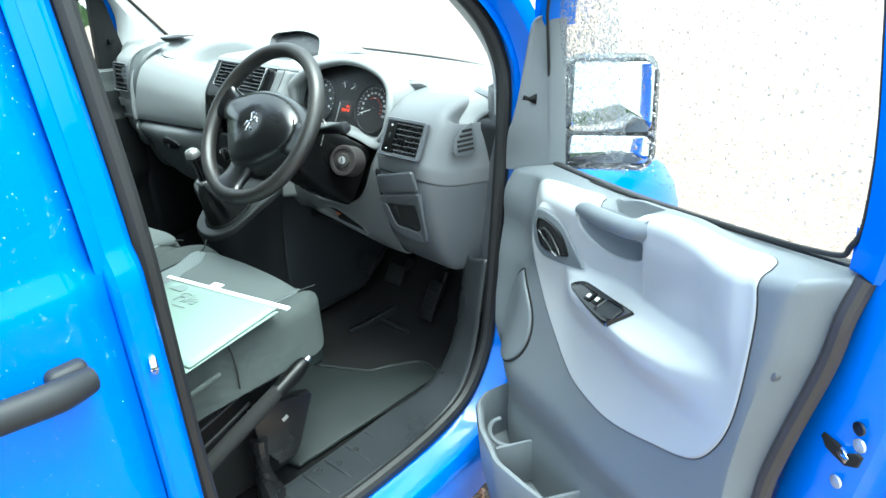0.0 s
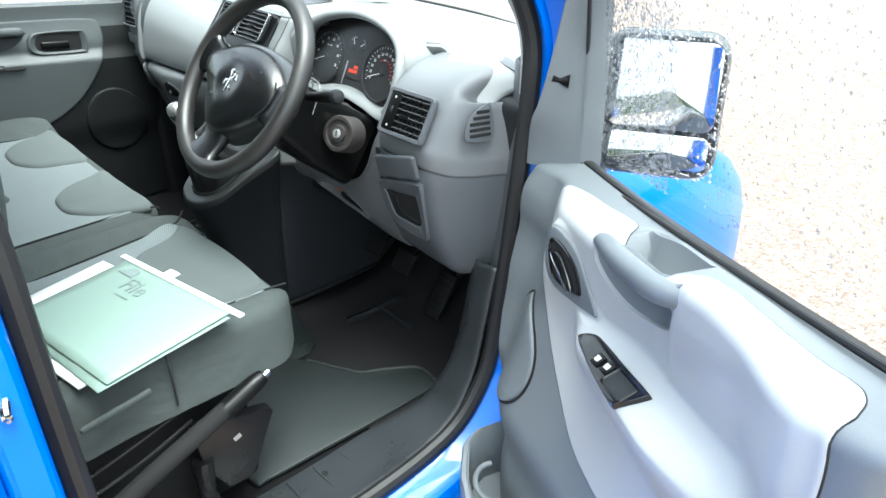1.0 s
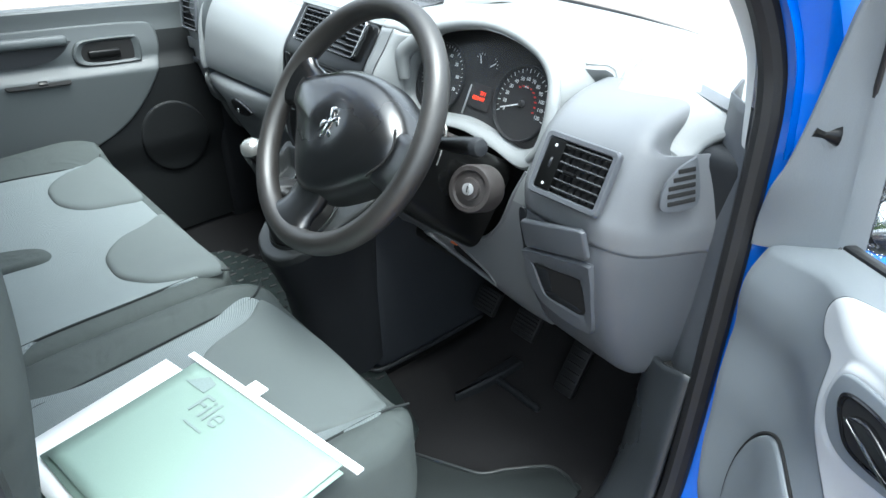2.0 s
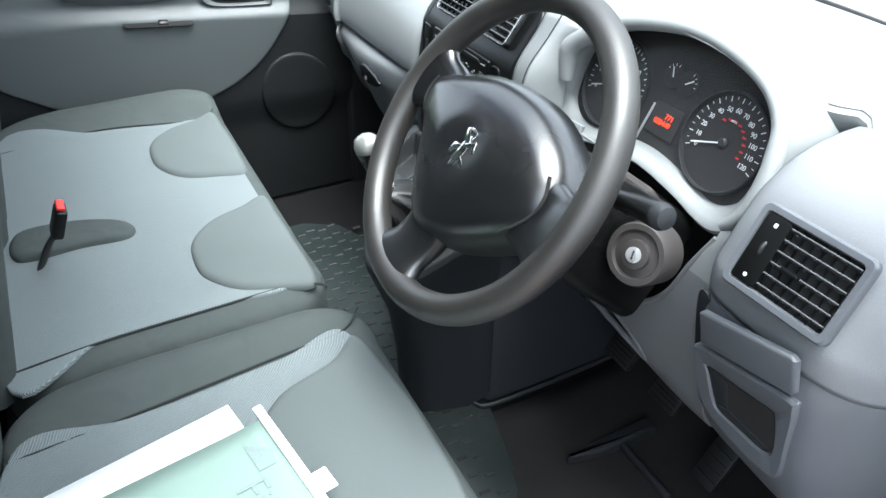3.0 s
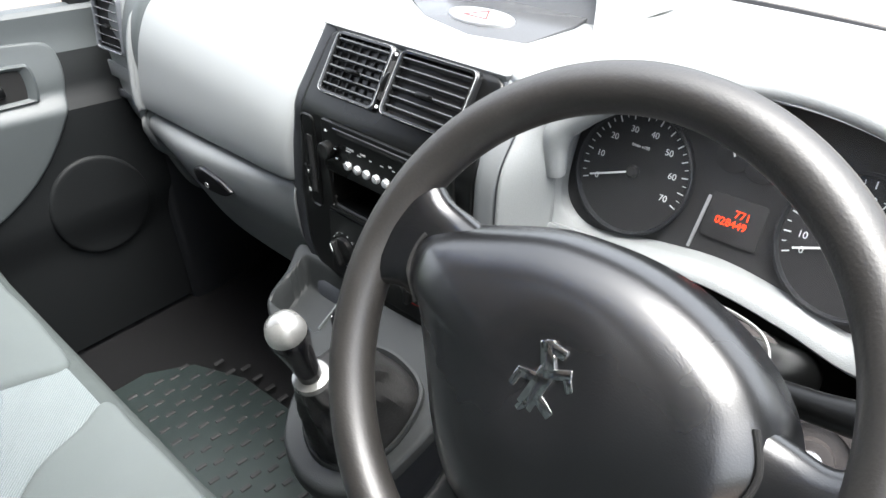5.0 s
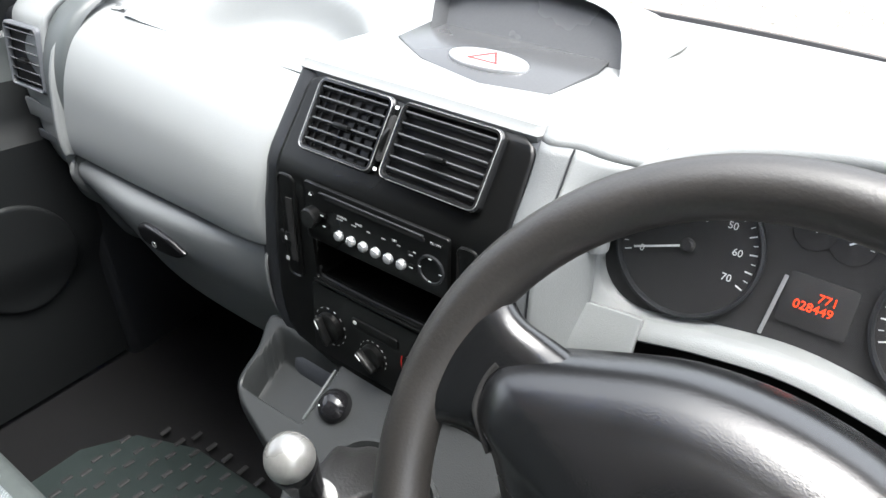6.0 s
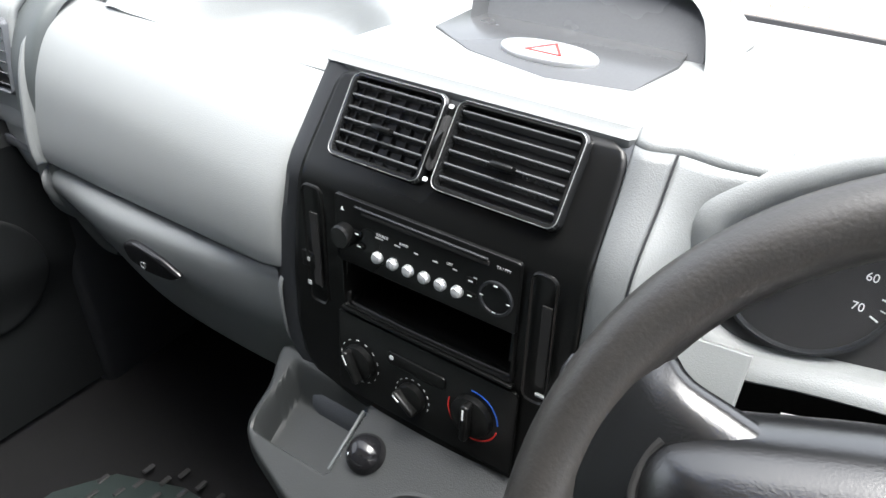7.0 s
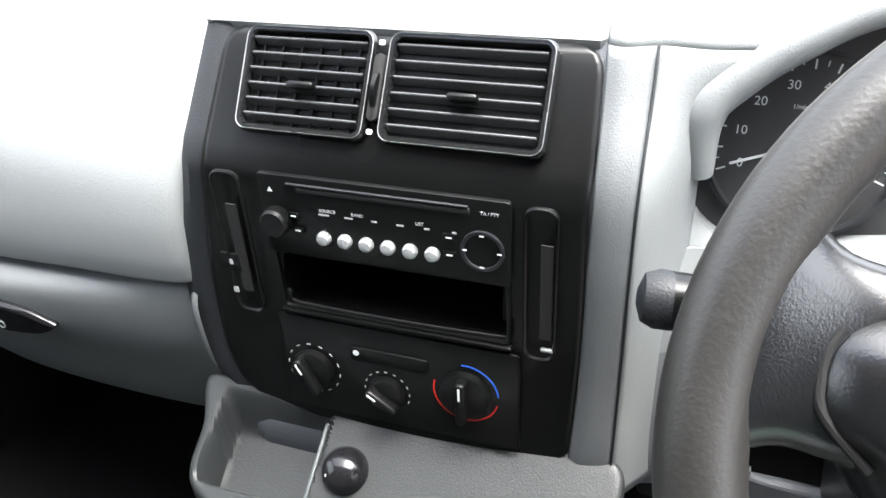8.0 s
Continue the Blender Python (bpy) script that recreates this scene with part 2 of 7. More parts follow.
def prism(outline, depth, m=None, bevel=0.002, seg=2):
    """A flat shape (x, y) drawn out along z from 0 to depth, its front edge (z = depth) rounded."""
    bm = bmesh.new()
    rings = [(0.0, 0.0)]
    if bevel:
        for i in range(seg + 1):
            a = i * math.pi / 2 / seg
            rings.append((depth - bevel + bevel * math.sin(a), bevel * (1 - math.cos(a))))
    else:
        rings.append((depth, 0.0))
    pts = [Vector((p[0], p[1])) for p in outline]
    k = len(pts)
    area = sum(pts[i].x * pts[(i + 1) % k].y - pts[(i + 1) % k].x * pts[i].y for i in range(k))
    if area < 0:
        pts.reverse()
    def inset(d):
        out = []
        for i in range(k):
            e = pts[(i + 1) % k] - pts[i - 1]
            nrm = Vector((-e.y, e.x)).normalized() if e.length else Vector((0, 0))
            out.append(pts[i] + nrm * d)
        return out
    vr = []
    for z, d in rings:
        vr.append([bm.verts.new((p.x, p.y, z)) for p in inset(d)])
    for i in range(len(vr) - 1):
        for j in range(k):
            bm.faces.new((vr[i][j], vr[i][(j + 1) % k], vr[i + 1][(j + 1) % k], vr[i + 1][j]))
    bm.faces.new(list(reversed(vr[0])))
    bm.faces.new(vr[-1])
    if m is not None:
        bm.transform(m)
    return bm


def roundrect(w, h, r, seg=5, cx=0.0, cy=0.0):
    out = []
    for sx, sy, a0 in ((1, 1, 0), (-1, 1, 90), (-1, -1, 180), (1, -1, 270)):
        for i in range(seg + 1):
            a = radians(a0 + 90 * i / seg)
            out.append((cx + sx * (w / 2 - r) + r * math.cos(a), cy + sy * (h / 2 - r) + r * math.sin(a)))
    return out


def circle(r, n=24, cx=0.0, cy=0.0, a0=0.0):
    return [(cx + r * math.cos(a0 + 2 * math.pi * i / n), cy + r * math.sin(a0 + 2 * math.pi * i / n)) for i in range(n)]


def lathe(profile, n=24, m=None):
    """Turns a profile of (radius, height) about z; both ends closed."""
    rows = [[(r * math.cos(2 * math.pi * j / n), r * math.sin(2 * math.pi * j / n), h) for j in range(n)] for r, h in profile]
    bm, v = grid(rows, closed_v=True)
    cap(bm, list(reversed(v[0])))
    cap(bm, v[-1])
    if m is not None:
        bm.transform(m)
    return bm


def tube(points, radius, n=10, samples=40, closed=False, flat=1.0, up=(0, 0, 1)):
    """A round bar along a smooth curve; radius may be a number or a list along it."""
    pts = [Vector(p) for p in cr(points, samples, closed)]
    rows = []
    for i, p in enumerate(pts):
        a, b = (pts[i - 1], pts[(i + 1) % samples]) if closed else (pts[max(i - 1, 0)], pts[min(i + 1, samples - 1)])
        t = (b - a).normalized()
        s = t.cross(Vector(up))
        s = s.normalized() if s.length > 1e-4 else Vector((1, 0, 0))
        u = s.cross(t)
        if isinstance(radius, (int, float)):
            r = radius
        else:
            x = i / (samples - 1) * (len(radius) - 1)
            k = min(int(x), len(radius) - 2)
            r = radius[k] + (radius[k + 1] - radius[k]) * (x - k)
        rows.append([p + s * (r * math.cos(2 * math.pi * j / n)) + u * (r * flat * math.sin(2 * math.pi * j / n)) for j in range(n)])
    bm, v = grid(rows, closed_u=closed, closed_v=True)
    if not closed:
        cap(bm, list(reversed(v[0])))
        cap(bm, v[-1])
    return bm


def pad(outline, centre, place, lift=0.004, edge=0.006, rings=14, skirt=0.004, n=96, dome=0.0):
    """A cushion or trim piece within a star-shaped outline (a, b), laid on place(a, b, height)."""
    rim = cr(outline, n, True)
    c = np.array(centre, float)
    reach = float(np.mean([np.linalg.norm(q - c) for q in rim]))
    rows = [[place(q[0], q[1], -skirt) for q in rim]]
    levels = []
    for i in range(5):
        a = i / 4 * math.pi / 2
        levels.append((1 - edge / reach * (1 - math.cos(a)), lift * math.sin(a)))
    for i in range(1, rings):
        levels.append(((1 - edge / reach) * (1 - i / rings), lift + dome * (1 - (1 - i / rings) ** 2)))
    for s, h in levels:
        rows.append([place(*(c + (q - c) * s), h) for q in rim])
    bm, v = grid(rows, closed_v=True)
    mid = bm.verts.new(place(c[0], c[1], lift + dome))
    for j in range(n):
        bm.faces.new((v[-1][j], v[-1][(j + 1) % n], mid))
    return bm


def smooth(a, b, x):
    t = min(max((x - a) / (b - a), 0.0), 1.0)
    return t * t * (3 - 2 * t)


def text(words, size, m, mat, parent, name="lettering", depth=0.0002, label=""):
    cu = bpy.data.curves.new(name, "FONT")
    cu.body, cu.size, cu.extrude = words, size, depth
    cu.align_x, cu.align_y = 'CENTER', 'CENTER'
    tmp = bpy.data.objects.new("tmp", cu)
    me = bpy.data.meshes.new_from_object(tmp)
    me.transform(m)
    me.materials.clear()
    me.materials.append(mat)
    bpy.data.objects.remove(tmp)
    ob = new(name, me)
    if parent is not None:
        ob.parent = parent
    if label:
        ob["label"] = label
    return ob


def facing(origin, normal, up=(0, 0, 1)):
    """Local x to the right, y up, z out of a face with that normal."""
    z = Vector(normal).normalized()
    x = Vector(up).cross(z).normalized()
    y = z.cross(x)
    m = Matrix((x, y, z)).transposed().to_4x4()
    m.translation = origin
    return m


# ================================================================ ground
def gravel_material():
    m = bpy.data.materials.new("wet_pink_gravel")
    m.use_nodes = True
    nt = m.node_tree
    b = nt.nodes["Principled BSDF"]
    tc = nt.nodes.new("ShaderNodeTexCoord")
    vor = nt.nodes.new("ShaderNodeTexVoronoi")
    vor.inputs["Scale"].default_value = 62
    big = nt.nodes.new("ShaderNodeTexNoise")
    big.inputs["Scale"].default_value = 0.7
    ramp = nt.nodes.new("ShaderNodeValToRGB")
    els = ramp.color_ramp.elements
    els[0].position, els[0].color = 0.0, (0.105, 0.072, 0.056, 1)
    els[1].position, els[1].color = 1.0, (0.35, 0.28, 0.23, 1)
    e = els.new(0.5)
    e.color = (0.21, 0.155, 0.125, 1)
    sep = nt.nodes.new("ShaderNodeSeparateColor")
    mixv = nt.nodes.new("ShaderNodeMath")
    mixv.operation = 'MULTIPLY_ADD'
    mixv.inputs[1].default_value = 0.75
    for a in (vor, big):
        nt.links.new(tc.outputs["Object"], a.inputs["Vector"])
    nt.links.new(vor.outputs["Color"], sep.inputs[0])
    nt.links.new(sep.outputs[0], mixv.inputs[0])
    sc = nt.nodes.new("ShaderNodeMath")
    sc.operation = 'MULTIPLY'
    sc.inputs[1].default_value = 0.3
    nt.links.new(big.outputs["Fac"], sc.inputs[0])
    nt.links.new(sc.outputs[0], mixv.inputs[2])
    nt.links.new(mixv.outputs[0], ramp.inputs["Fac"])
    nt.links.new(ramp.outputs["Color"], b.inputs["Base Color"])
    bump = nt.nodes.new("ShaderNodeBump")
    bump.inputs["Strength"].default_value, bump.inputs["Distance"].default_value = 0.9, 0.015
    bump.invert = True
    nt.links.new(vor.outputs["Distance"], bump.inputs["Height"])
    nt.links.new(bump.outputs[0], b.inputs["Normal"])
    b.inputs["Roughness"].default_value = 0.55
    return m


GRAVEL = gravel_material()
bm = bmesh.new()
bmesh.ops.create_grid(bm, x_segments=8, y_segments=8, size=400)
tagged(part("ground", bm, GRAVEL), "wet reddish gravel yard under and round the van", "ground", kind="structure")


# ================================================================ van body
van = thing("van_body", "bright blue panel van body wet with rain, front door open", "van")
OPEN = [(0.480, 1.55), (0.478, 1.20), (0.480, 0.85), (0.495, 0.63), (0.56, 0.545), (0.72, 0.53), (0.915, 0.532), (1.06, 0.548), (1.15, 0.582), (1.215, 0.66),
        (1.245, 0.76), (1.280, 0.954), (1.316, 1.197), (1.322, 1.312), (1.262, 1.425), (1.08, 1.575), (0.86, 1.735), (0.66, 1.815), (0.53, 1.80), (0.485, 1.70)]


def lean_in(z):
    """Tumblehome of the body side above the waist."""
    return 0.13 * max(0.0, (z - 1.22) / 0.65) ** 1.2


def opening_loop(side, grow, x, n=160):
    loop = cr(OPEN, n, True)
    out = []
    for i in range(n):
        e = loop[(i + 1) % n] - loop[i - 1]
        nrm = np.array([e[1], -e[0]]) / np.linalg.norm(e)
        y, z = loop[i] - nrm * -grow
        out.append((side * (x - lean_in(z)), y, z))
    return out


def door_surround(side):
    # flange that carries the seal, stepping out to the body skin
    rows = [opening_loop(side, g, x) for g, x in ((-0.004, 0.872), (0.0, 0.868), (0.012, 0.868), (0.022, 0.885), (0.030, 0.91), (0.040, 0.926), (0.055, 0.932), (0.075, 0.934))]
    return grid(rows, closed_v=True)[0]


for side in (1, -1):
    part("door_surround", door_surround(side), BLUE, van)
# rubber seal round the driver's opening
loop = [(p[0] + 0.040 * smooth(0.545, 0.49, p[1]), p[1] + 0.006 * smooth(0.545, 0.49, p[1]), p[2]) for p in opening_loop(1, 0.002, 0.862)]
part("door_seal", tube([loop[i] for i in range(0, 160, 2)], 0.0165, 10, 200, True, up=(1, 0, 0.01)), RUBBER, van, "black rubber door seal")


def flank(side, y0, y1, ny):
    rows = []
    for i in range(ny + 1):
        y = y0 + (y1 - y0) * i / ny
        row = []
        for j in range(81):
            z = 0.34 + 1.5 * j / 80
            x = 0.934 + 0.010 * math.sin((z - 0.4) / 0.82 * math.pi) * (1 if z < 1.22 else 0) + 0.012 * smooth(1.232, 1.214, z)
            edge = min(abs(y - y0), abs(y - y1))
            x -= 0.010 * (1 - smooth(0.0, 0.012, edge))
            if z < 0.5:
                x -= 0.06 * ((0.5 - z) / 0.16) ** 2
            row.append((side * (x - lean_in(z)), y, z))
        rows.append(row)
    return grid(rows)[0]


thick(part("sliding_door", flank(1, -2.4, 0.4095, 60), BLUE, van, "blue sliding door panel beaded with rain"), 0.02, (1, 0, 0))
thick(part("pillar_skin", flank(1, 0.412, 0.462, 10), BLUE, van, "blue centre pillar skin"), 0.006, (1, 0, 0))
thick(part("side_panel", flank(-1, -2.4, 0.462, 40), BLUE, van), 0.02, (-1, 0, 0))


def rocker(side):
    rows = []
    for i in range(41):
        y = 0.40 + 0.95 * i / 40
        up = smooth(1.02, 1.30, y)
        z0 = 0.50 + 0.05 * up
        rows.append([(side * x, y, z) for x, z in ((0.90, z0), (0.918, z0 - 0.006), (0.930, z0 - 0.03), (0.934, z0 - 0.09), (0.925, z0 - 0.15), (0.88, z0 - 0.19))])
    return grid(rows)[0]


for side in (1, -1):
    thick(part("sill_skin", rocker(side), BLUE, van), 0.008, (side, 0, 0))

# bonnet and wings in one rounded nose
PLAN = [(0.934, 1.385), (0.936, 1.60), (0.932, 1.85), (0.905, 2.05), (0.83, 2.20), (0.62, 2.36), (0.32, 2.44), (0.0, 2.46)]
half = cr(PLAN, 40)
ring = half + [np.array([-p[0], p[1]]) for p in reversed(half[:-1])]
rows = []
for s, z in ((0.97, 0.30), (1.0, 0.42), (1.003, 0.60), (1.0, 0.75), (0.985, 0.86), (0.955, 0.945), (0.90, 1.005), (0.82, 1.045), (0.70, 1.075), (0.5, 1.095)):
    row = []
    for p in ring:
        fall = 0.20 * smooth(1.75, 2.45, p[1]) * smooth(0.6, 1.06, z)
        keep = s if p[1] > 1.55 else s + (1 - s) * smooth(1.55, 1.38, p[1]) * 0.2
        row.append((p[0] * keep, 1.40 + (p[1] - 1.40) * s, z - fall))
    rows.append(row)
part("bonnet", grid(rows)[0], BLUE, van, "blue bonnet and front wings")

# windscreen
def screen_point(u, v):
    """u across (-1 to 1), v up (0 to 1)."""
    base = np.array([0.83 * u, 1.845 - 0.33 * abs(u) ** 2.2, 1.150 + 0.045 * abs(u) ** 2])
    top = np.array([0.70 * u, 0.86 - 0.07 * u * u, 1.865])
    p = base + (top - base) * v
    p[2] += 0.05 * math.sin(math.pi * v)
    return p


rows = [[screen_point(-1 + 2 * i / 40, j / 20) for i in range(41)] for j in range(21)]
screen = part("windscreen", grid(rows)[0], PANE, van, "raindrop-covered windscreen glass")
screen.visible_shadow = False
edge = [screen_point(-1, 1 - k / 12) for k in range(13)] + [screen_point(-1 + 2 * k / 24, 0.004) for k in range(25)] + [screen_point(1, k / 12) for k in range(13)]
part("screen_gasket", tube([tuple(p) for p in edge], 0.006, 6, 160), RUBBER, van)

# front pillars: trim inside, paint outside
for side in (1, -1):
    frontline = [(1.316, 1.190), (1.325, 1.312), (1.262, 1.425), (1.08, 1.575), (0.86, 1.735), (0.70, 1.805)]
    s_edge = cr([(side * (0.842 - lean_in(z)), y, z) for y, z in frontline], 40)
    g_edge = cr([tuple(screen_point(side, v)) for v in (0.03, 0.12, 0.28, 0.5, 0.75, 0.97)], 40)
    rows_in, rows_out = [], []
    for a, b in zip(s_edge, g_edge):
        mid = (a + b) / 2 + np.array([-side * 0.022, -0.012, -0.01])
        rows_in.append(cr([a, a * 0.7 + mid * 0.3 + np.array([-side * 0.008, -0.004, 0]), mid, b * 0.8 + mid * 0.2, b], 9))
        o = np.array([side * 0.045, 0.01, 0.012])
        rows_out.append(cr([a + np.array([side * 0.05, 0, 0]), (a + b) / 2 + o, b + o * 0.3], 7))
    part("pillar_trim", grid(rows_in)[0], PILLAR, van, "pale grey windscreen pillar trim")
    part("front_pillar", grid(rows_out)[0], BLUE, van)

# roof and its lining
rows = [[(x * 0.80, y, 1.90 + 0.03 * (1 - x * x) - 0.05 * smooth(0.5, 0.9, y)) for x in [-1 + i / 10 for i in range(21)]] for y in [-2.4 + 3.25 * k / 24 for k in range(25)]]
thick(part("roof", grid(rows)[0], BLUE, van), 0.02, (0, 0, 1))
rows = [[(x * 0.76, y, 1.845 + 0.03 * (1 - x * x)) for x in [-1 + i / 10 for i in range(21)]] for y in [-0.05 + 0.88 * k / 8 for k in range(9)]]
thick(part("roof_lining", grid(rows)[0], HEAD, van, "pale cloth roof lining"), 0.01, (0, 0, -1))
# rails added out of view to block light beside the lining
for side in (1, -1):
    part("roof_rail", box(0.12, 0.95, 0.10, pose(side * 0.785, 0.40, 1.865), 0.02, 3), BLUE, van)
part("bulkhead", box(1.72, 0.02, 1.42, pose(0, 0.02, 1.17), 0.01), DASH_LOW, van)
for side in (1, -1):
    part("pillar_lining", box(0.05, 0.42, 1.36, pose(side * 0.825, 0.255, 1.15, 0, side * -1.5, 0), 0.02, 3), CHAR, van, "dark plastic centre pillar lining")
    part("pillar_foot", box(0.09, 0.46, 0.70, pose(side * 0.815, 1.55 if side > 0 else 1.51, 0.82), 0.02, 3), CHAR, van)

# striker hook on the pillar
part("striker", tube([(0.925, 0.448, 1.084), (0.950, 0.438, 1.088), (0.960, 0.434, 1.076), (0.950, 0.438, 1.066), (0.925, 0.448, 1.066)], 0.0055, 8, 24), CHROME, van, "steel door striker loop")

# sliding door handle
handle = part("pull_handle", tube([(0.972, 0.08, 1.136), (0.985, 0.15, 1.132), (0.987, 0.235, 1.125), (0.985, 0.305, 1.117), (0.972, 0.350, 1.111)], [0.013, 0.017, 0.018, 0.019, 0.016], 12, 30, flat=1.1), CHAR, van, "black plastic sliding-door handle")
part("handle_mount", box(0.03, 0.05, 0.045, pose(0.955, 0.330, 1.113), 0.01, 3), CHAR, handle)
part("handle_mount", box(0.03, 0.05, 0.045, pose(0.955, 0.10, 1.134), 0.01, 3), GLOSSY, handle)

# floor pan, toe board
rows = [[(-0.86 + 1.72 * i / 20, y, z) for i in range(21)] for y, z in ((0.02, 0.488), (0.6, 0.488), (1.3, 0.488), (1.46, 0.495), (1.56, 0.56), (1.66, 0.74), (1.72, 0.95), (1.80, 1.14))]
thick(part("floor_pan", grid(rows)[0], CARPET, van, "dark carpeted cab floor"), 0.02, (0, 0, 1))

# grey plastic sill cover inside the driver's opening, running up beside the footwell
SILLC = [(0.30, 0.516), (0.60, 0.516), (0.90, 0.516), (1.05, 0.528), (1.14, 0.565), (1.20, 0.645), (1.235, 0.76), (1.262, 0.86)]
rows = []
for k, (y, z) in enumerate(cr(SILLC, 48)):
    f = smooth(1.0, 1.24, y)
    inx = 0.690 + 0.06 * f
    rows.append([(inx, y + 0.035 * f, z - 0.030 + 0.012 * f), (inx + 0.012, y + 0.020 * f, z - 0.006), (inx + 0.03, y + 0.01 * f, z), (0.80, y, z + 0.004), (0.832, y - 0.004 * f, z + 0.012), (0.85, y - 0.008 * f, z + 0.016)])
sill = thick(part("sill_cover", grid(rows)[0], SILL, van, "scuffed grey plastic sill cover"), 0.006, (0, 0, 1))
for y in (0.905, 0.62):
    part("screw_plug", lathe([(0.007, 0), (0.007, 0.001), (0.004, 0.002)], 12, pose(0.745, y, 0.5185)), VOID, sill)
for y in (0.70, 0.76, 0.82, 0.88, 0.94, 1.0):
    part("rib", box(0.10, 0.006, 0.004, pose(0.765, y + 0.02, 0.518), 0.002), SILL, sill)


# ================================================================ dashboard
dash = thing("dashboard", "grey plastic van dashboard with vents and trays, with instruments and glovebox", "dashboard")


def ztop(y):
    return float(np.interp(y, (1.26, 1.30, 1.45, 1.60, 1.86), (1.236, 1.240, 1.234, 1.206, 1.148)))


rows = []
for j in range(91):
    v = j / 90
    row = []
    for i in range(221):
        x = -0.845 + (1.62 + 0.085 * smooth(0.10, 0.5, v)) * i / 220
        u = x / 0.83
        yb = 1.838 - 0.33 * min(abs(u), 1) ** 2.2
        yf = 1.268 + 0.035 * smooth(0.150, 0.172, x) * smooth(0.265, 0.235, x) + 0.064 * smooth(-0.130, -0.150, x) * smooth(-0.68, -0.61, x) + 0.085 * smooth(0.225, 0.275, x) * smooth(0.620, 0.585, x) + 0.034 * smooth(0.55, 0.60, x) + 0.050 * smooth(-0.62, -0.68, x)
        y = yf + (yb - yf) * v
        z = ztop(y) - 0.022 * smooth(0.66, 0.84, abs(x))
        zl = 1.192 + (z - 1.192) * smooth(1.40, 1.52, y)
        lip = smooth(-0.130, -0.165, x) * smooth(-0.70, -0.62, x)
        z = z + (zl - z) * lip
        e = ((x + 0.350) / 0.195) ** 2 + ((y - 1.345) / 0.155) ** 2
        if y > 1.334:
            z -= 0.046 * smooth(1.0, 0.66, e) * smooth(1.334, 1.352, y)
        z = min(z, screen_point(max(-1, min(1, u)), 0)[2] + 0.02 + (yb - y) * 0.5)
        z -= 0.022 * smooth(-0.60, -0.64, x) * (1 - smooth(0.0, 0.14, v))
        z -= 0.026 * smooth(0.60, 0.80, x)
        z -= 0.046 * smooth(0.575, 0.610, x) * (1 - smooth(0.0, 0.32, v))
        z -= 0.014 * smooth(0.20, 0.225, x) * smooth(0.625, 0.60, x) * (1 - smooth(0.0, 0.09, v))
        row.append((x, y, z))
    if j == 0:
        rows.append([(p[0], p[1] + 0.004, p[2] - (0.012 if 0.19 < p[0] < 0.53 or p[0] < -0.11 else 0.030)) for p in row])
        rows.append([(p[0], p[1] - 0.001, p[2] - 0.006) for p in row])
        row = [(p[0], p[1] + 0.006, p[2]) for p in row]
    rows.append(row)
thick(part("top_pad", grid(rows)[0], DASH, dash, "pale grey dash top with open tray"), 0.012)

# passenger glovebox: lid above, body below
LID = [(1.336, 1.190), (1.308, 1.187), (1.264, 1.165), (1.234, 1.122), (1.220, 1.075), (1.215, 1.038), (1.217, 1.016)]
LOW = [(1.240, 1.006), (1.222, 1.007), (1.206, 1.001), (1.199, 0.987), (1.202, 0.952), (1.222, 0.905), (1.238, 0.858), (1.256, 0.820), (1.285, 0.797), (1.34, 0.785)]


def across(profile, xs, nu, nv, bow=0.0, tilt=0.0, swing=0.0):
    net = []
    for x in xs:
        t = (x - xs[0]) / (xs[-1] - xs[0])
        net.append([(x, y + bow * (2 * t - 1) ** 2 + swing * (0.5 - t) + (0.030 if t > 0.99 and swing else 0.0), z + tilt * (0.5 - t) * smooth(1.16, 1.06, z)) for y, z in profile])
    return grid(surf(net, nu, nv))[0]


thick(part("glovebox_lid", across(LID, (-0.640, -0.634, -0.47, -0.31, -0.166, -0.152), 40, 30, 0.002, -0.044, 0.036), DASH, dash, "pale grey glovebox lid"), 0.012)
net = []
for x in (-0.632, -0.615, -0.46, -0.30, -0.165, -0.152):
    rise = 0.05 * max(0.0, -x - 0.36)
    net.append([(x, y + 0.010 * ((x + 0.375) / 0.225) ** 2 + 0.020 * smooth(-0.42, -0.60, x), z - 0.044 * (-x - 0.395) / 0.48 * smooth(0.93, 1.0, z) + rise * smooth(0.98, 0.88, z)) for y, z in LOW])
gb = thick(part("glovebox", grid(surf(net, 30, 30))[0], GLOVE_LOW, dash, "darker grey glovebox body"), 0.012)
lm = facing((-0.368, 1.1990, 0.962), (0.02, -1, -0.06))
LATCH = [(-0.047, 0.011), (-0.031, 0.0178), (-0.0145, 0.0186), (0.018, 0.0142), (0.038, 0.0065), (0.049, 0.0003), (0.036, -0.0092), (0.0196, -0.0149), (-0.013, -0.018), (-0.030, -0.015), (-0.043, -0.0108), (-0.048, -0.0007)]
latch = part("latch", prism([(p[0], p[1]) for p in cr(LATCH, 40, True)], 0.012, lm @ pose(0, 0, -0.006), 0.004, 4), GLOSSY, gb, "gloss black oval glovebox latch")
part("keyhole", tube([tuple(lm @ Vector((-0.017 + 0.0042 * math.cos(k * math.pi / 8), -0.008 + 0.0042 * math.sin(k * math.pi / 8), 0.0062))) for k in range(16)], 0.0006, 6, 32, True), SILVER, latch)

# dark rib between glovebox and passenger vent
RIBP = [(1.38, 1.222), (1.320, 1.206), (1.276, 1.178), (1.250, 1.130), (1.240, 1.070), (1.240, 1.01), (1.238, 0.95), (1.25, 0.90), (1.30, 0.87)]
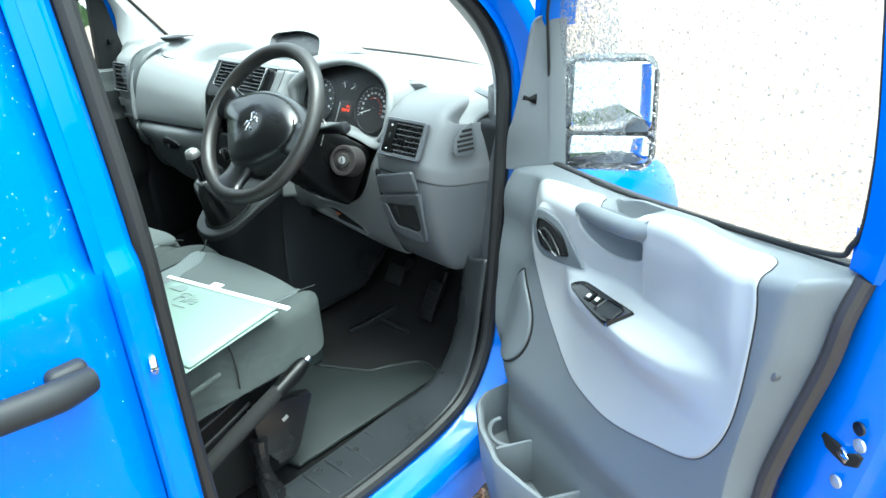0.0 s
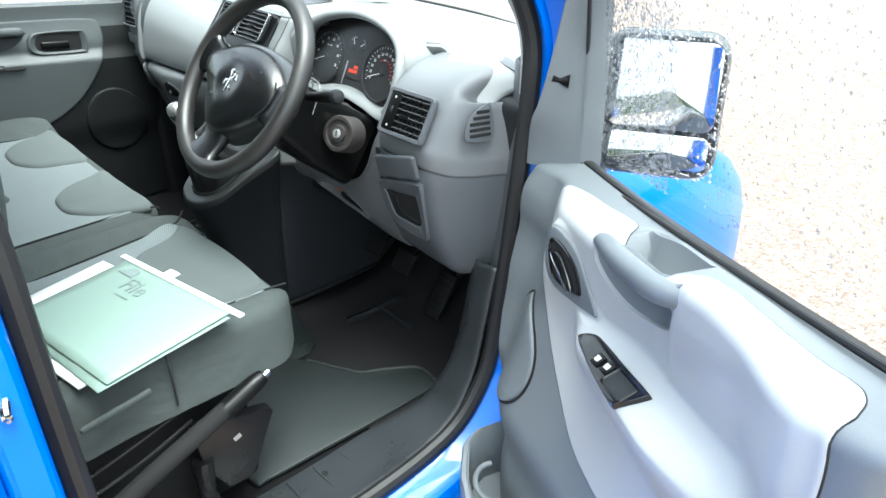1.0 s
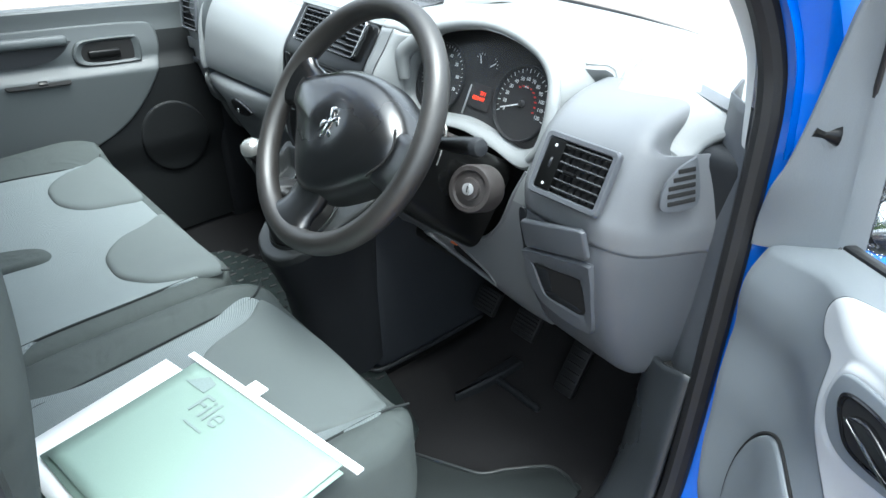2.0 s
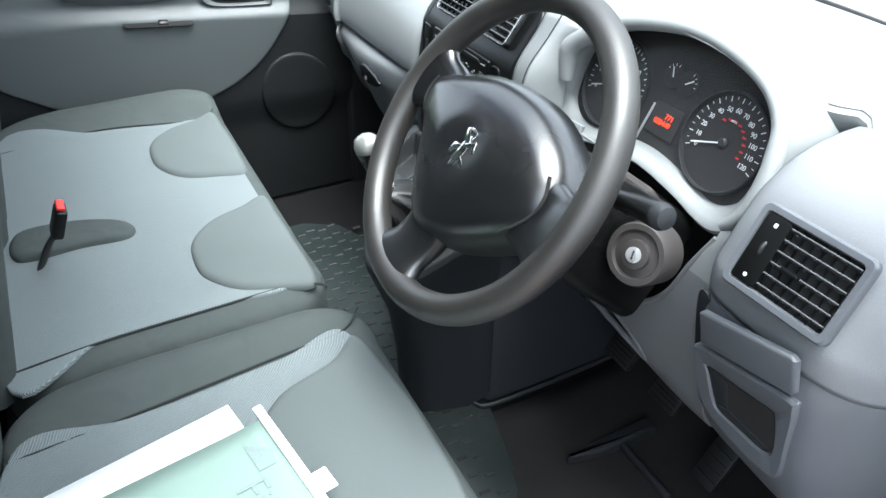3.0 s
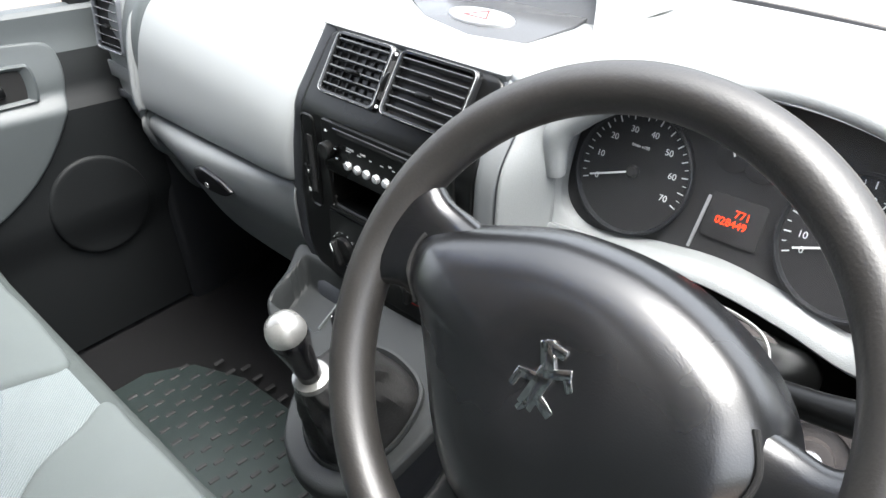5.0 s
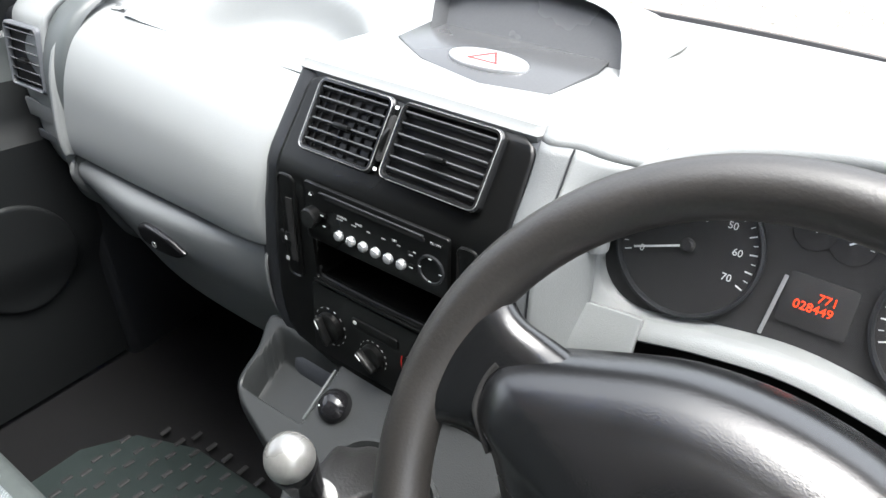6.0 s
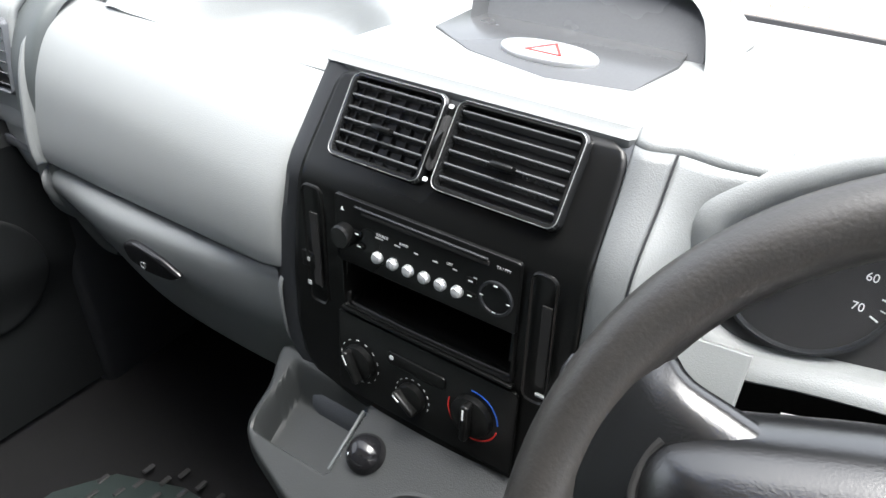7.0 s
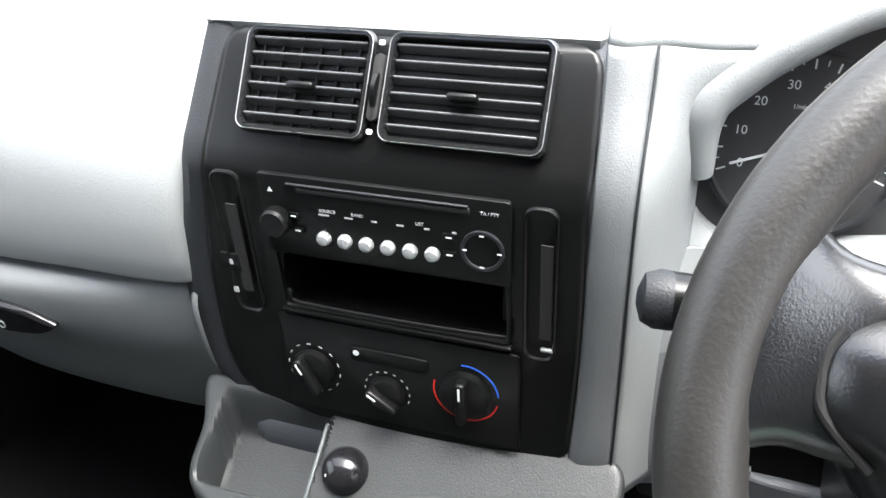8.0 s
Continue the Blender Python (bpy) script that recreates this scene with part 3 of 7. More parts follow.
net = [[(x, y + d, z - 0.3 * d) for y, z in RIBP] for x, d in ((-0.686, 0.012), (-0.680, 0.004), (-0.672, 0.0), (-0.648, 0.0), (-0.628, 0.004), (-0.620, 0.016))]
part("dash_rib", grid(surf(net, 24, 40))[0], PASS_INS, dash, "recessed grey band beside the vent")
PODP = [(1.33, 1.218), (1.288, 1.208), (1.258, 1.190), (1.246, 1.170), (1.236, 1.120), (1.233, 1.070), (1.236, 1.02), (1.240, 0.97), (1.26, 0.92), (1.32, 0.90)]
net = [[(x, y + d, z - e) for y, z in PODP] for x, d, e in ((-0.668, 0.014, 0), (-0.70, 0.014, 0), (-0.745, 0.016, 0), (-0.785, 0.028, 0.008), (-0.813, 0.06, 0.02), (-0.837, 0.12, 0.03))]
thick(part("passenger_end", grid(surf(net, 30, 36))[0], DASH, dash), 0.01)


def vent(parent, m, w, h, slats, mat_frame, tab=True, vanes=0, name="air_vent", skew=0.0, border=0.007):
    """A louvred outlet: frame, dark backing, each slat, a tab. m: local x right, y up, z out."""
    outer, inner = roundrect(w, h, 0.008), roundrect(w - 2 * border, h - 2 * border, 0.004)
    rows = [[(p[0] + skew * p[1], p[1], z) for p in pts] for pts, z in ((outer, -0.004), (outer, 0.003), (roundrect(w - 0.004, h - 0.004, 0.007), 0.006), (roundrect(w - 2 * border + 0.003, h - 2 * border + 0.003, 0.005), 0.006), (inner, 0.003), (inner, -0.002))]
    fr = part(name, grid(rows, closed_v=True, m=m)[0], mat_frame, parent, "louvred air vent")
    part("backing", prism([(p[0] + skew * p[1], p[1]) for p in roundrect(w - border, h - border, 0.004)], 0.0005, m @ pose(0, 0, -0.0035), 0), VOID, fr)
    for k in range(slats):
        y = (k + 0.5) / slats * (h - 2 * border) - (h / 2 - border)
        part("slat", box(w - 2 * border - 0.001, 0.0020, 0.008, m @ pose(skew * y, y, 0.0014, -30, 0, 0), 0.0006, 1), SLAT, fr)
    for k in range(vanes):
        x = (k + 0.5) / vanes * (w - 2 * border) - (w / 2 - border)
        part("vane", box(0.0012, h - 2 * border, 0.004, m @ pose(x, 0, -0.0015), 0), BLACK, fr)
    # silver line paints the highlight along the black frame's edge
    if mat_frame is VENTBLK:
        part("vent_rim", grid([[(p[0], p[1], hh) for p in roundrect(w - d, h - d, 0.0075)] for d, hh in ((0.0036, 0.0056), (0.0030, 0.0066), (0.0024, 0.0056))], closed_v=True, m=m)[0], SILVER, fr, "thin bright line for the frame highlight")
    if tab:
        part("vent_tab", box(0.020, 0.005, 0.010, m @ pose(0.0, -0.004, 0.006), 0.002), BLACK, fr)
    return fr


vent(dash, facing((-0.716, 1.2480, 1.124), (0.05, -1, 0.16)), 0.090, 0.096, 6, DASH_LOW, vanes=0, border=0.005)
part("switch_blank", box(0.105, 0.006, 0.030, pose(-0.722, 1.250, 1.034, 0, 0, 0), 0.003), DASH, dash)
part("lower_slot", box(0.095, 0.006, 0.016, pose(-0.728, 1.254, 0.985, 0, 0, 0), 0.003), DASH_LOW, dash)

# centre stack: grey cheeks round a black panel


def stack_y(z):
    return float(np.interp(z, (0.93, 1.0, 1.10, 1.145, 1.160, 1.230, 1.242), (1.190, 1.196, 1.200, 1.203, 1.210, 1.263, 1.285)))


def stack_l(z):
    return float(np.interp(z, (0.932, 0.955, 0.99, 1.05, 1.14, 1.24), (-0.108, -0.126, -0.134, -0.132, -0.119, -0.111)))


def stack_r(z):
    return float(np.interp(z, (0.932, 0.945, 1.03, 1.17, 1.24), (0.146, 0.152, 0.156, 0.157, 0.152)))


zs = np.linspace(0.930, 1.2285, 64)
rows = []
for z in zs:
    a, b, y = stack_l(z), stack_r(z), stack_y(z)
    cut = 0.014 * (1 - math.sqrt(max(0.0, 1 - max(0.0, (z - 1.2145) / 0.014) ** 2)))
    foot = 0.016 * (1 - math.sqrt(max(0.0, 1 - max(0.0, (0.946 - z) / 0.016) ** 2)))
    a, b = a + cut + foot, b - cut - foot
    rows.append([(a + (b - a) * t, y + 0.004 * (2 * t - 1) ** 2 - 0.002 * math.sin(math.pi * t), z) for t in np.linspace(0, 1, 61)])
bm = grid(rows)[0]
bay = [f for f in bm.faces if abs(f.calc_center_median().x - 0.022) < 0.084 and abs(f.calc_center_median().z - 1.066) < 0.024]
bmesh.ops.delete(bm, geom=bay, context='FACES')
stack = thick(part("centre_panel", bm, BLACK, dash, "black centre console panel"), 0.005)
rows = []
for z in np.linspace(0.92, 1.230, 50):
    a, b, y = stack_l(z), stack_r(z), stack_y(z)
    wl = 0.020 + 0.012 * smooth(1.16, 1.0, z)
    deep = 1 - smooth(1.190, 1.226, z)
    rows.append([(a - wl - 0.008, y + 0.03 + 0.11 * deep, z), (a - wl - 0.006, y + 0.020 + 0.024 * deep, z), (a - wl - 0.001, y + 0.011, z), (a - wl * 0.6, y + 0.0055, z), (a - 0.004, y + 0.0065, z), (a + 0.02, y + 0.013, z),
                 (b - 0.02, y + 0.013, z), (b + 0.003, y + 0.0075, z), (b + 0.020, y + 0.016, z), (b + 0.034, y + 0.026, z), (b + 0.038, y + 0.04, z), (b + 0.040, y + 0.14, z)])
part("stack_cheek", grid([r[:6] for r in rows])[0], CHAR, dash, "dark side of the centre console")
part("stack_cheek", grid([r[6:] for r in rows])[0], DASH_LOW, dash, "grey surround of the centre console")


def on_stack(x, z, lift=0.0):
    """Local frame on the front of the centre panel."""
    dz = 0.004
    ty, tz = stack_y(z + dz) - stack_y(z - dz), 2 * dz
    n = Vector((0, -tz, ty)).normalized()
    return facing(Vector((x, stack_y(z), z)) + n * (lift + 0.0022), n)


vm = facing((-0.0395, 1.2375, 1.2020), (0, -0.80, 0.60))
vent(stack, vm, 0.096, 0.073, 6, VENTBLK, vanes=6, border=0.0055)
vm = facing((0.0725, 1.2375, 1.2025), (0, -0.80, 0.60))
vent(stack, vm, 0.110, 0.073, 6, VENTBLK, vanes=0, border=0.0055)
vm = facing((0.0130, 1.2365, 1.202), (0, -0.80, 0.60))
part("vent_dial_slot", prism(roundrect(0.008, 0.044, 0.004), 0.003, vm @ pose(0, 0, 0.002), 0.001), VOID, stack)
part("vent_dial", lathe([(0.013, -0.002), (0.0145, -0.0015), (0.0145, 0.0015), (0.013, 0.002)], 28, vm @ pose(0, -0.002, -0.004, 0, 90, 0)), BLACK, stack)
part("vent_symbol", prism(roundrect(0.004, 0.0032, 0.001), 0.0006, vm @ pose(0, 0.029, 0.004), 0), WHITE, stack)
part("vent_symbol", prism(roundrect(0.004, 0.0032, 0.001), 0.0006, vm @ pose(0, -0.029, 0.004), 0), WHITE, stack)

# knee panel right of the stack and round the column
KNEE = [(1.262, 1.10), (1.244, 1.06), (1.236, 1.00), (1.236, 0.93), (1.240, 0.87), (1.250, 0.835), (1.268, 0.812), (1.30, 0.806)]
net = []
for x, top, dy, low in ((0.199, 0.0, -0.016, 0.05), (0.225, 0.0, -0.006, 0.045), (0.30, 0.0, 0.0, 0.03), (0.42, 0.0, 0.0, 0.012), (0.52, 0.0, 0.0, 0.0), (0.58, 0.0, 0.0, 0.0)):
    net.append([(x, y + dy, z + top * smooth(1.0, 1.1, z) + low * smooth(0.95, 0.81, z)) for y, z in KNEE])
CAVITY = [(0.262, 1.110), (0.262, 0.950), (0.285, 0.912), (0.390, 0.912), (0.440, 0.930), (0.468, 0.950), (0.495, 0.985), (0.516, 1.035), (0.534, 1.078), (0.536, 1.110)]
SLOT = [(0.262, 0.866), (0.300, 0.884), (0.352, 0.895), (0.400, 0.884), (0.452, 0.864), (0.466, 0.846), (0.452, 0.841), (0.390, 0.846), (0.320, 0.852), (0.275, 0.858)]


def within(poly, x, z):
    odd = False
    for i in range(len(poly)):
        (ax, az), (bx, bz) = poly[i - 1], poly[i]
        if (az > z) != (bz > z) and x < ax + (z - az) * (bx - ax) / (bz - az):
            odd = not odd
    return odd


knee_grid = surf(net, 150, 150)
bm = grid(knee_grid)[0]
bmesh.ops.delete(bm, geom=[f for f in bm.faces if any(within(c, f.calc_center_median().x, f.calc_center_median().z) for c in (CAVITY, SLOT))], context='FACES')
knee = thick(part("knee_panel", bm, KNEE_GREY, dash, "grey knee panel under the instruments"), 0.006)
# faces above 1.03 m take the paler grey, painted as a lit band
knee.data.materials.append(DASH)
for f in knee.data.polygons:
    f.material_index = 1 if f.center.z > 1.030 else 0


def on_knee(x, z):
    near = min((p for row in knee_grid for p in row), key=lambda p: (p[0] - x) ** 2 + (p[2] - z) ** 2)
    return (x, near[1] + 0.001, z)


part("cavity_edge", tube([on_knee(x, z) for x, z in CAVITY[1:-1]], 0.0034, 8, 70), KNEE_GREY, knee)
part("tray_edge", tube([on_knee(x, z) for x, z in cr(SLOT, 40, True)], 0.003, 8, 80, True), KNEE_GREY, knee)
part("open_tray", box(0.25, 0.09, 0.010, pose(0.37, 1.305, 0.838), 0.002), VOID, knee, "dark floor of the open tray")
tm = facing((0.335, 1.262, 0.866), (0, -1, 0.2))
part("fuse_tag", box(0.018, 0.003, 0.005, tm, 0.001), material("orange_plastic", (0.6, 0.12, 0.02), 0.5), knee)

# grey bridge from the console to the instruments
net = [[(x, 1.340, 1.2415) for x in (0.150, 0.165, 0.186, 0.214, 0.250)]]
for z in (1.2405, 1.230, 1.20, 1.16, 1.11, 1.06, 1.0, 0.95, 0.90):
    y0 = stack_y(max(z, 0.933))
    y1 = float(np.interp(z, (0.90, 1.0, 1.06, 1.10, 1.20, 1.230, 1.239), (1.238, 1.237, 1.245, 1.258, 1.262, 1.272, 1.290)))
    net.append([(stack_r(z) + 0.001, y0 + 0.0050, z), (stack_r(z) + 0.012, y0 + 0.002, z), (0.186, y0 + 0.008, z), (0.202 + 0.012 * smooth(1.205, 1.23, z), y0 + (y1 - y0) * 0.55, z), (0.216 + 0.032 * smooth(1.205, 1.23, z), y1, z)])
bridge = surf(net, 36, 20)
thick(part("console_bridge", grid(bridge[:9])[0], DASH, dash, "smooth grey bridge beside the instruments"), 0.008)
thick(part("console_bridge", grid([r[9:] for r in bridge[8:]])[0], DASH, dash), 0.008)
thick(part("console_surround", grid([r[:10] for r in bridge[8:]])[0], GLOVE_LOW, dash, "darker grey strip beside the console"), 0.008)
part("panel_seam", tube([tuple(Vector(r[9]) + Vector((0, -0.0006, 0))) for r in bridge[8:]], 0.0009, 6, 60), CHAR, dash)

# driver's outer end: vent, drawer, pocket, wrapped round to the door
PLANR = [(0.578, 1.214, 0.0), (0.60, 1.202, 0.0), (0.66, 1.196, 0.0), (0.715, 1.192, 0.0), (0.745, 1.200, 0.0), (0.768, 1.225, 0.0), (0.785, 1.262, 0.0), (0.805, 1.305, 0.0), (0.838, 1.345, 0.0), (0.866, 1.372, 0.0)]
PROR = [(0.235, 1.196), (0.190, 1.205), (0.150, 1.206), (0.110, 1.202), (0.072, 1.191), (0.043, 1.172), (0.020, 1.143), (0.002, 1.110), (-0.008, 1.090), (-0.008, 1.060)]
PROL = [(-0.006, 1.056), (-0.008, 1.03), (-0.004, 0.99), (0.004, 0.94), (0.018, 0.89), (0.040, 0.845), (0.060, 0.825), (0.085, 0.820)]


def wrap(profile, drop=0.0):
    net = []
    for k, (x, y, _) in enumerate(PLANR):
        f = smooth(0.72, 0.80, x)
        net.append([(x - 0.25 * d * f, y + d * (1 - 0.75 * f), z - drop * f - (0.03 * f if d > 0.10 else 0.0)) for d, z in profile])
    return grid(surf(net, 44, 36))[0]


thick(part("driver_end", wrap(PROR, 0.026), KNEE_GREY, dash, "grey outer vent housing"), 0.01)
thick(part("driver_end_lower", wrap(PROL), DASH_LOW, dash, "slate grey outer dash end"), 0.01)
dvm = facing((0.676, 1.199, 1.142), (0.02, -0.86, 0.50))
dv = vent(dash, dvm, 0.122, 0.088, 6, DASH_LOW, vanes=9, border=0.009)
part("vent_dial_slot", prism(roundrect(0.028, 0.069, 0.004), 0.005, dvm @ pose(-0.0375, 0, 0.0008), 0.0005), BLACK, dv)
part("vent_dial", lathe([(0.011, -0.002), (0.012, 0), (0.011, 0.002)], 24, dvm @ pose(-0.0375, 0.002, -0.0035, 0, 90, 0)), CHAR, dv)
part("vent_symbol", prism(roundrect(0.0035, 0.004, 0.0008), 0.0006, dvm @ pose(-0.0375, 0.026, 0.0058), 0), WHITE, dv)
part("vent_symbol", prism(circle(0.002, 10), 0.0006, dvm @ pose(-0.0375, -0.027, 0.0058), 0), WHITE, dv)
svm = facing((0.7935, 1.270, 1.138), (0.94, -0.34, 0.16))
part("side_vent", prism([(p[0], p[1]) for p in cr([(-0.030, -0.026), (-0.030, 0.0), (-0.012, 0.022), (0.012, 0.034), (0.020, 0.030), (0.020, -0.026)], 30, True)], 0.004, svm, 0.001), DASH_LOW, dash, "small side window vent")
for k in range(5):
    y = -0.018 + 0.010 * k
    x0 = -0.024 + 0.7 * max(0.0, y)
    part("slat", box(0.016 - x0, 0.0060, 0.003, svm @ pose((0.016 + x0) / 2, y, 0.004), 0.001), VOID, dash)
# grey filler between the dash end and the door seal
rows = []
for z in np.linspace(0.74, 1.235, 30):
    yo = float(np.interp(z, (0.66, 0.76, 0.954, 1.197, 1.312), (1.215, 1.245, 1.280, 1.316, 1.322)))
    rows.append([(0.862 - lean_in(z), yo - 0.002, z), (0.846 - lean_in(z), yo + 0.006, z), (0.815, yo + 0.022, z), (0.785, yo + 0.045, z), (0.765, yo + 0.10, z)])
thick(part("end_filler", grid(rows)[0], DASH_LOW, dash, "slate grey filler beside the door seal"), 0.004, (0, -1, 0))
XZ = Matrix(((1, 0, 0, 0), (0, -0.16, -1, 1.3495), (0, 1, 0, 0), (0, 0, 0, 1)))
part("drawer", prism([(0.600, 1.048), (0.604, 1.053), (0.716, 1.083), (0.722, 1.080), (0.726, 1.042), (0.722, 1.036), (0.610, 1.008), (0.604, 1.011)], 0.008, XZ, 0.004, 3), DASH_LOW, dash, "small slate grey drawer front")
rows = []
FO = cr([(0.600, 1.000), (0.66, 1.015), (0.722, 1.030), (0.730, 1.02), (0.729, 0.975), (0.724, 0.910), (0.700, 0.900), (0.655, 0.903), (0.618, 0.918), (0.602, 0.945), (0.596, 0.985)], 66, True)
HO = cr([(0.618, 0.982), (0.66, 0.988), (0.702, 0.995), (0.708, 0.990), (0.712, 0.965), (0.712, 0.940), (0.700, 0.930), (0.67, 0.930), (0.642, 0.930), (0.632, 0.938), (0.620, 0.972)], 66, True)
for f, g in ((0, -0.006), (0, 0.004), (0.10, 0.0075), (0.85, 0.007), (1.0, 0.004), (1.05, -0.002)):
    rows.append([(p[0] + (q[0] - p[0]) * f, p[1] + (q[1] - p[1]) * f, g) for p, q in zip(FO, HO)])
pk = part("pocket_frame", grid(rows, closed_v=True, m=XZ)[0], DASH_LOW, dash, "slate grey frame of an open pocket")
# flat plates in dark tones draw the shade inside the open pocket
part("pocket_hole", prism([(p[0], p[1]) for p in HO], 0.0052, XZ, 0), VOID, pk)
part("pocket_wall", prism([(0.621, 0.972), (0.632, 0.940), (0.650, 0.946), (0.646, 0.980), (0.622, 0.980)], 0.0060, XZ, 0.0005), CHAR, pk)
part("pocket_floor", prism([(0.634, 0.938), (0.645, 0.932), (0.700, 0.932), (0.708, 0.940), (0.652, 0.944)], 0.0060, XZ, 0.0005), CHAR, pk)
part("dash_groove", prism([(p[0], p[1]) for p in cr([(0.574, 1.050), (0.590, 1.050), (0.594, 1.00), (0.592, 0.95), (0.606, 0.90), (0.590, 0.885), (0.576, 0.93), (0.572, 0.99)], 40, True)], 0.004, Matrix.Translation((0, 0.020, 0)) @ XZ, 0.001), CHAR, dash, "groove beside the pocket drawn as a dark plate")
# near-black back plate deepens the shade in the column recess
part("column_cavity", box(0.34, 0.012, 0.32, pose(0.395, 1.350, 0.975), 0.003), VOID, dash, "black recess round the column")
# added near-black undersides shut light out of the footwells
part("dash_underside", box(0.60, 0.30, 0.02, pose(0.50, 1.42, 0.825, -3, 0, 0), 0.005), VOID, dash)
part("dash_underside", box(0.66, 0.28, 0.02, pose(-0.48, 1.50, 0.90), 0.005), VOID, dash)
part("demister_slot", prism([(-0.728, 1.385), (-0.680, 1.460), (-0.602, 1.480), (-0.632, 1.405)], 0.002, pose(0, 0, 1.2285, 0, 0, 0), 0.0005), CHAR, dash, "side demister grille")
part("demister_slot", prism([(-0.05, -0.012), (0.045, -0.016), (0.055, 0.010), (-0.03, 0.014)], 0.002, pose(0.735, 1.40, 1.2085, 3, 12, 0), 0.0005), DASH_LOW, dash, "side demister grille")

# instrument binnacle
CC = (0.378, 1.152)
BIN = [(0.208, 1.150), (0.214, 1.196), (0.245, 1.226), (0.310, 1.247), (0.388, 1.256), (0.456, 1.250), (0.508, 1.230), (0.533, 1.197), (0.538, 1.150), (0.529, 1.115), (0.497, 1.098), (0.440, 1.108), (0.378, 1.114), (0.316, 1.108), (0.251, 1.098), (0.216, 1.115)]


def face_y(z):
    return 1.303 + 0.42 * (z - 1.16)


def bin_ring(scale_x, scale_t, scale_b, y_top, y_bot, lift=0.0, n=96):
    out = []
    for p in cr(BIN, n, True):
        x = CC[0] + (p[0] - CC[0]) * scale_x
        z = CC[1] + (p[1] - CC[1]) * (scale_t if p[1] > CC[1] else scale_b) + lift
        f = smooth(1.10, 1.25, p[1])
        out.append((x, y_bot + (y_top - y_bot) * f, z))
    return out


base = [(p[0], face_y(p[1]) + 0.003, p[1]) for p in cr(BIN, 96, True)]
rows = [base, bin_ring(1.005, 1.003, 1.02, 1.326, 1.275), bin_ring(1.045, 1.012, 1.10, 1.306, 1.268, 0.001), bin_ring(1.075, 1.03, 1.20, 1.296, 1.261, 0.001), bin_ring(1.10, 1.06, 1.29, 1.300, 1.257, 0.001),
        bin_ring(1.125, 1.085, 1.38, 1.306, 1.2555, 0.001), bin_ring(1.15, 1.095, 1.46, 1.316, 1.258, 0.001), bin_ring(1.18, 1.09, 1.50, 1.36, 1.27, 0.0), bin_ring(1.22, 1.04, 1.50, 1.44, 1.29, -0.004), bin_ring(1.24, 0.90, 1.40, 1.50, 1.32, -0.008)]
part("instrument_binnacle", grid(rows, closed_v=True)[0], DASH, dash, "grey hood round the instruments")

VISOR = [(0.214, 1.262, 1.150), (0.212, 1.266, 1.190), (0.229, 1.275, 1.211), (0.260, 1.285, 1.231), (0.305, 1.296, 1.250), (0.385, 1.304, 1.264), (0.455, 1.303, 1.261), (0.515, 1.298, 1.244), (0.550, 1.288, 1.219), (0.566, 1.272, 1.190), (0.571, 1.258, 1.158), (0.566, 1.247, 1.128), (0.548, 1.240, 1.106)]
part("visor_lip", tube(VISOR, [0.010, 0.015, 0.015, 0.013, 0.011, 0.009, 0.008, 0.008, 0.009, 0.010, 0.010, 0.009, 0.006], 14, 100, up=(0, 1, 0)), DASH, dash, "rounded lip of the instrument hood")

cluster = thing("instrument_cluster", "lit van instrument cluster with two round dials", "instrument cluster")
bm, v = grid([[(p[0], face_y(p[1]), p[1]) for p in cr(BIN, 96, True)]] + [[(CC[0] + (p[0] - CC[0]) * 0.5, face_y(CC[1] + (p[1] - CC[1]) * 0.5), CC[1] + (p[1] - CC[1]) * 0.5) for p in cr(BIN, 96, True)]], closed_v=True)
cap(bm, v[1])
part("face_plate", bm, DIALBLK, cluster)
bm, v = grid([[(CC[0] + (p[0] - CC[0]) * k, face_y(CC[1] + (p[1] - CC[1]) * k) - d, CC[1] + (p[1] - CC[1]) * k) for p in cr(BIN, 96, True)] for k, d in ((0.99, 0.014), (0.8, 0.018), (0.5, 0.021), (0.2, 0.022))], closed_v=True)
cap(bm, v[-1])
# rough gloss film veils the dials slightly
lens = part("lens", bm, LENS, cluster, "clear plastic lens with soft gloss film")
lens.visible_shadow = False


def on_face(x, z, lift=0.0):
    n = Vector((0, -1, 0.42)).normalized()
    return facing(Vector((x, face_y(z), z)) + n * lift, n)


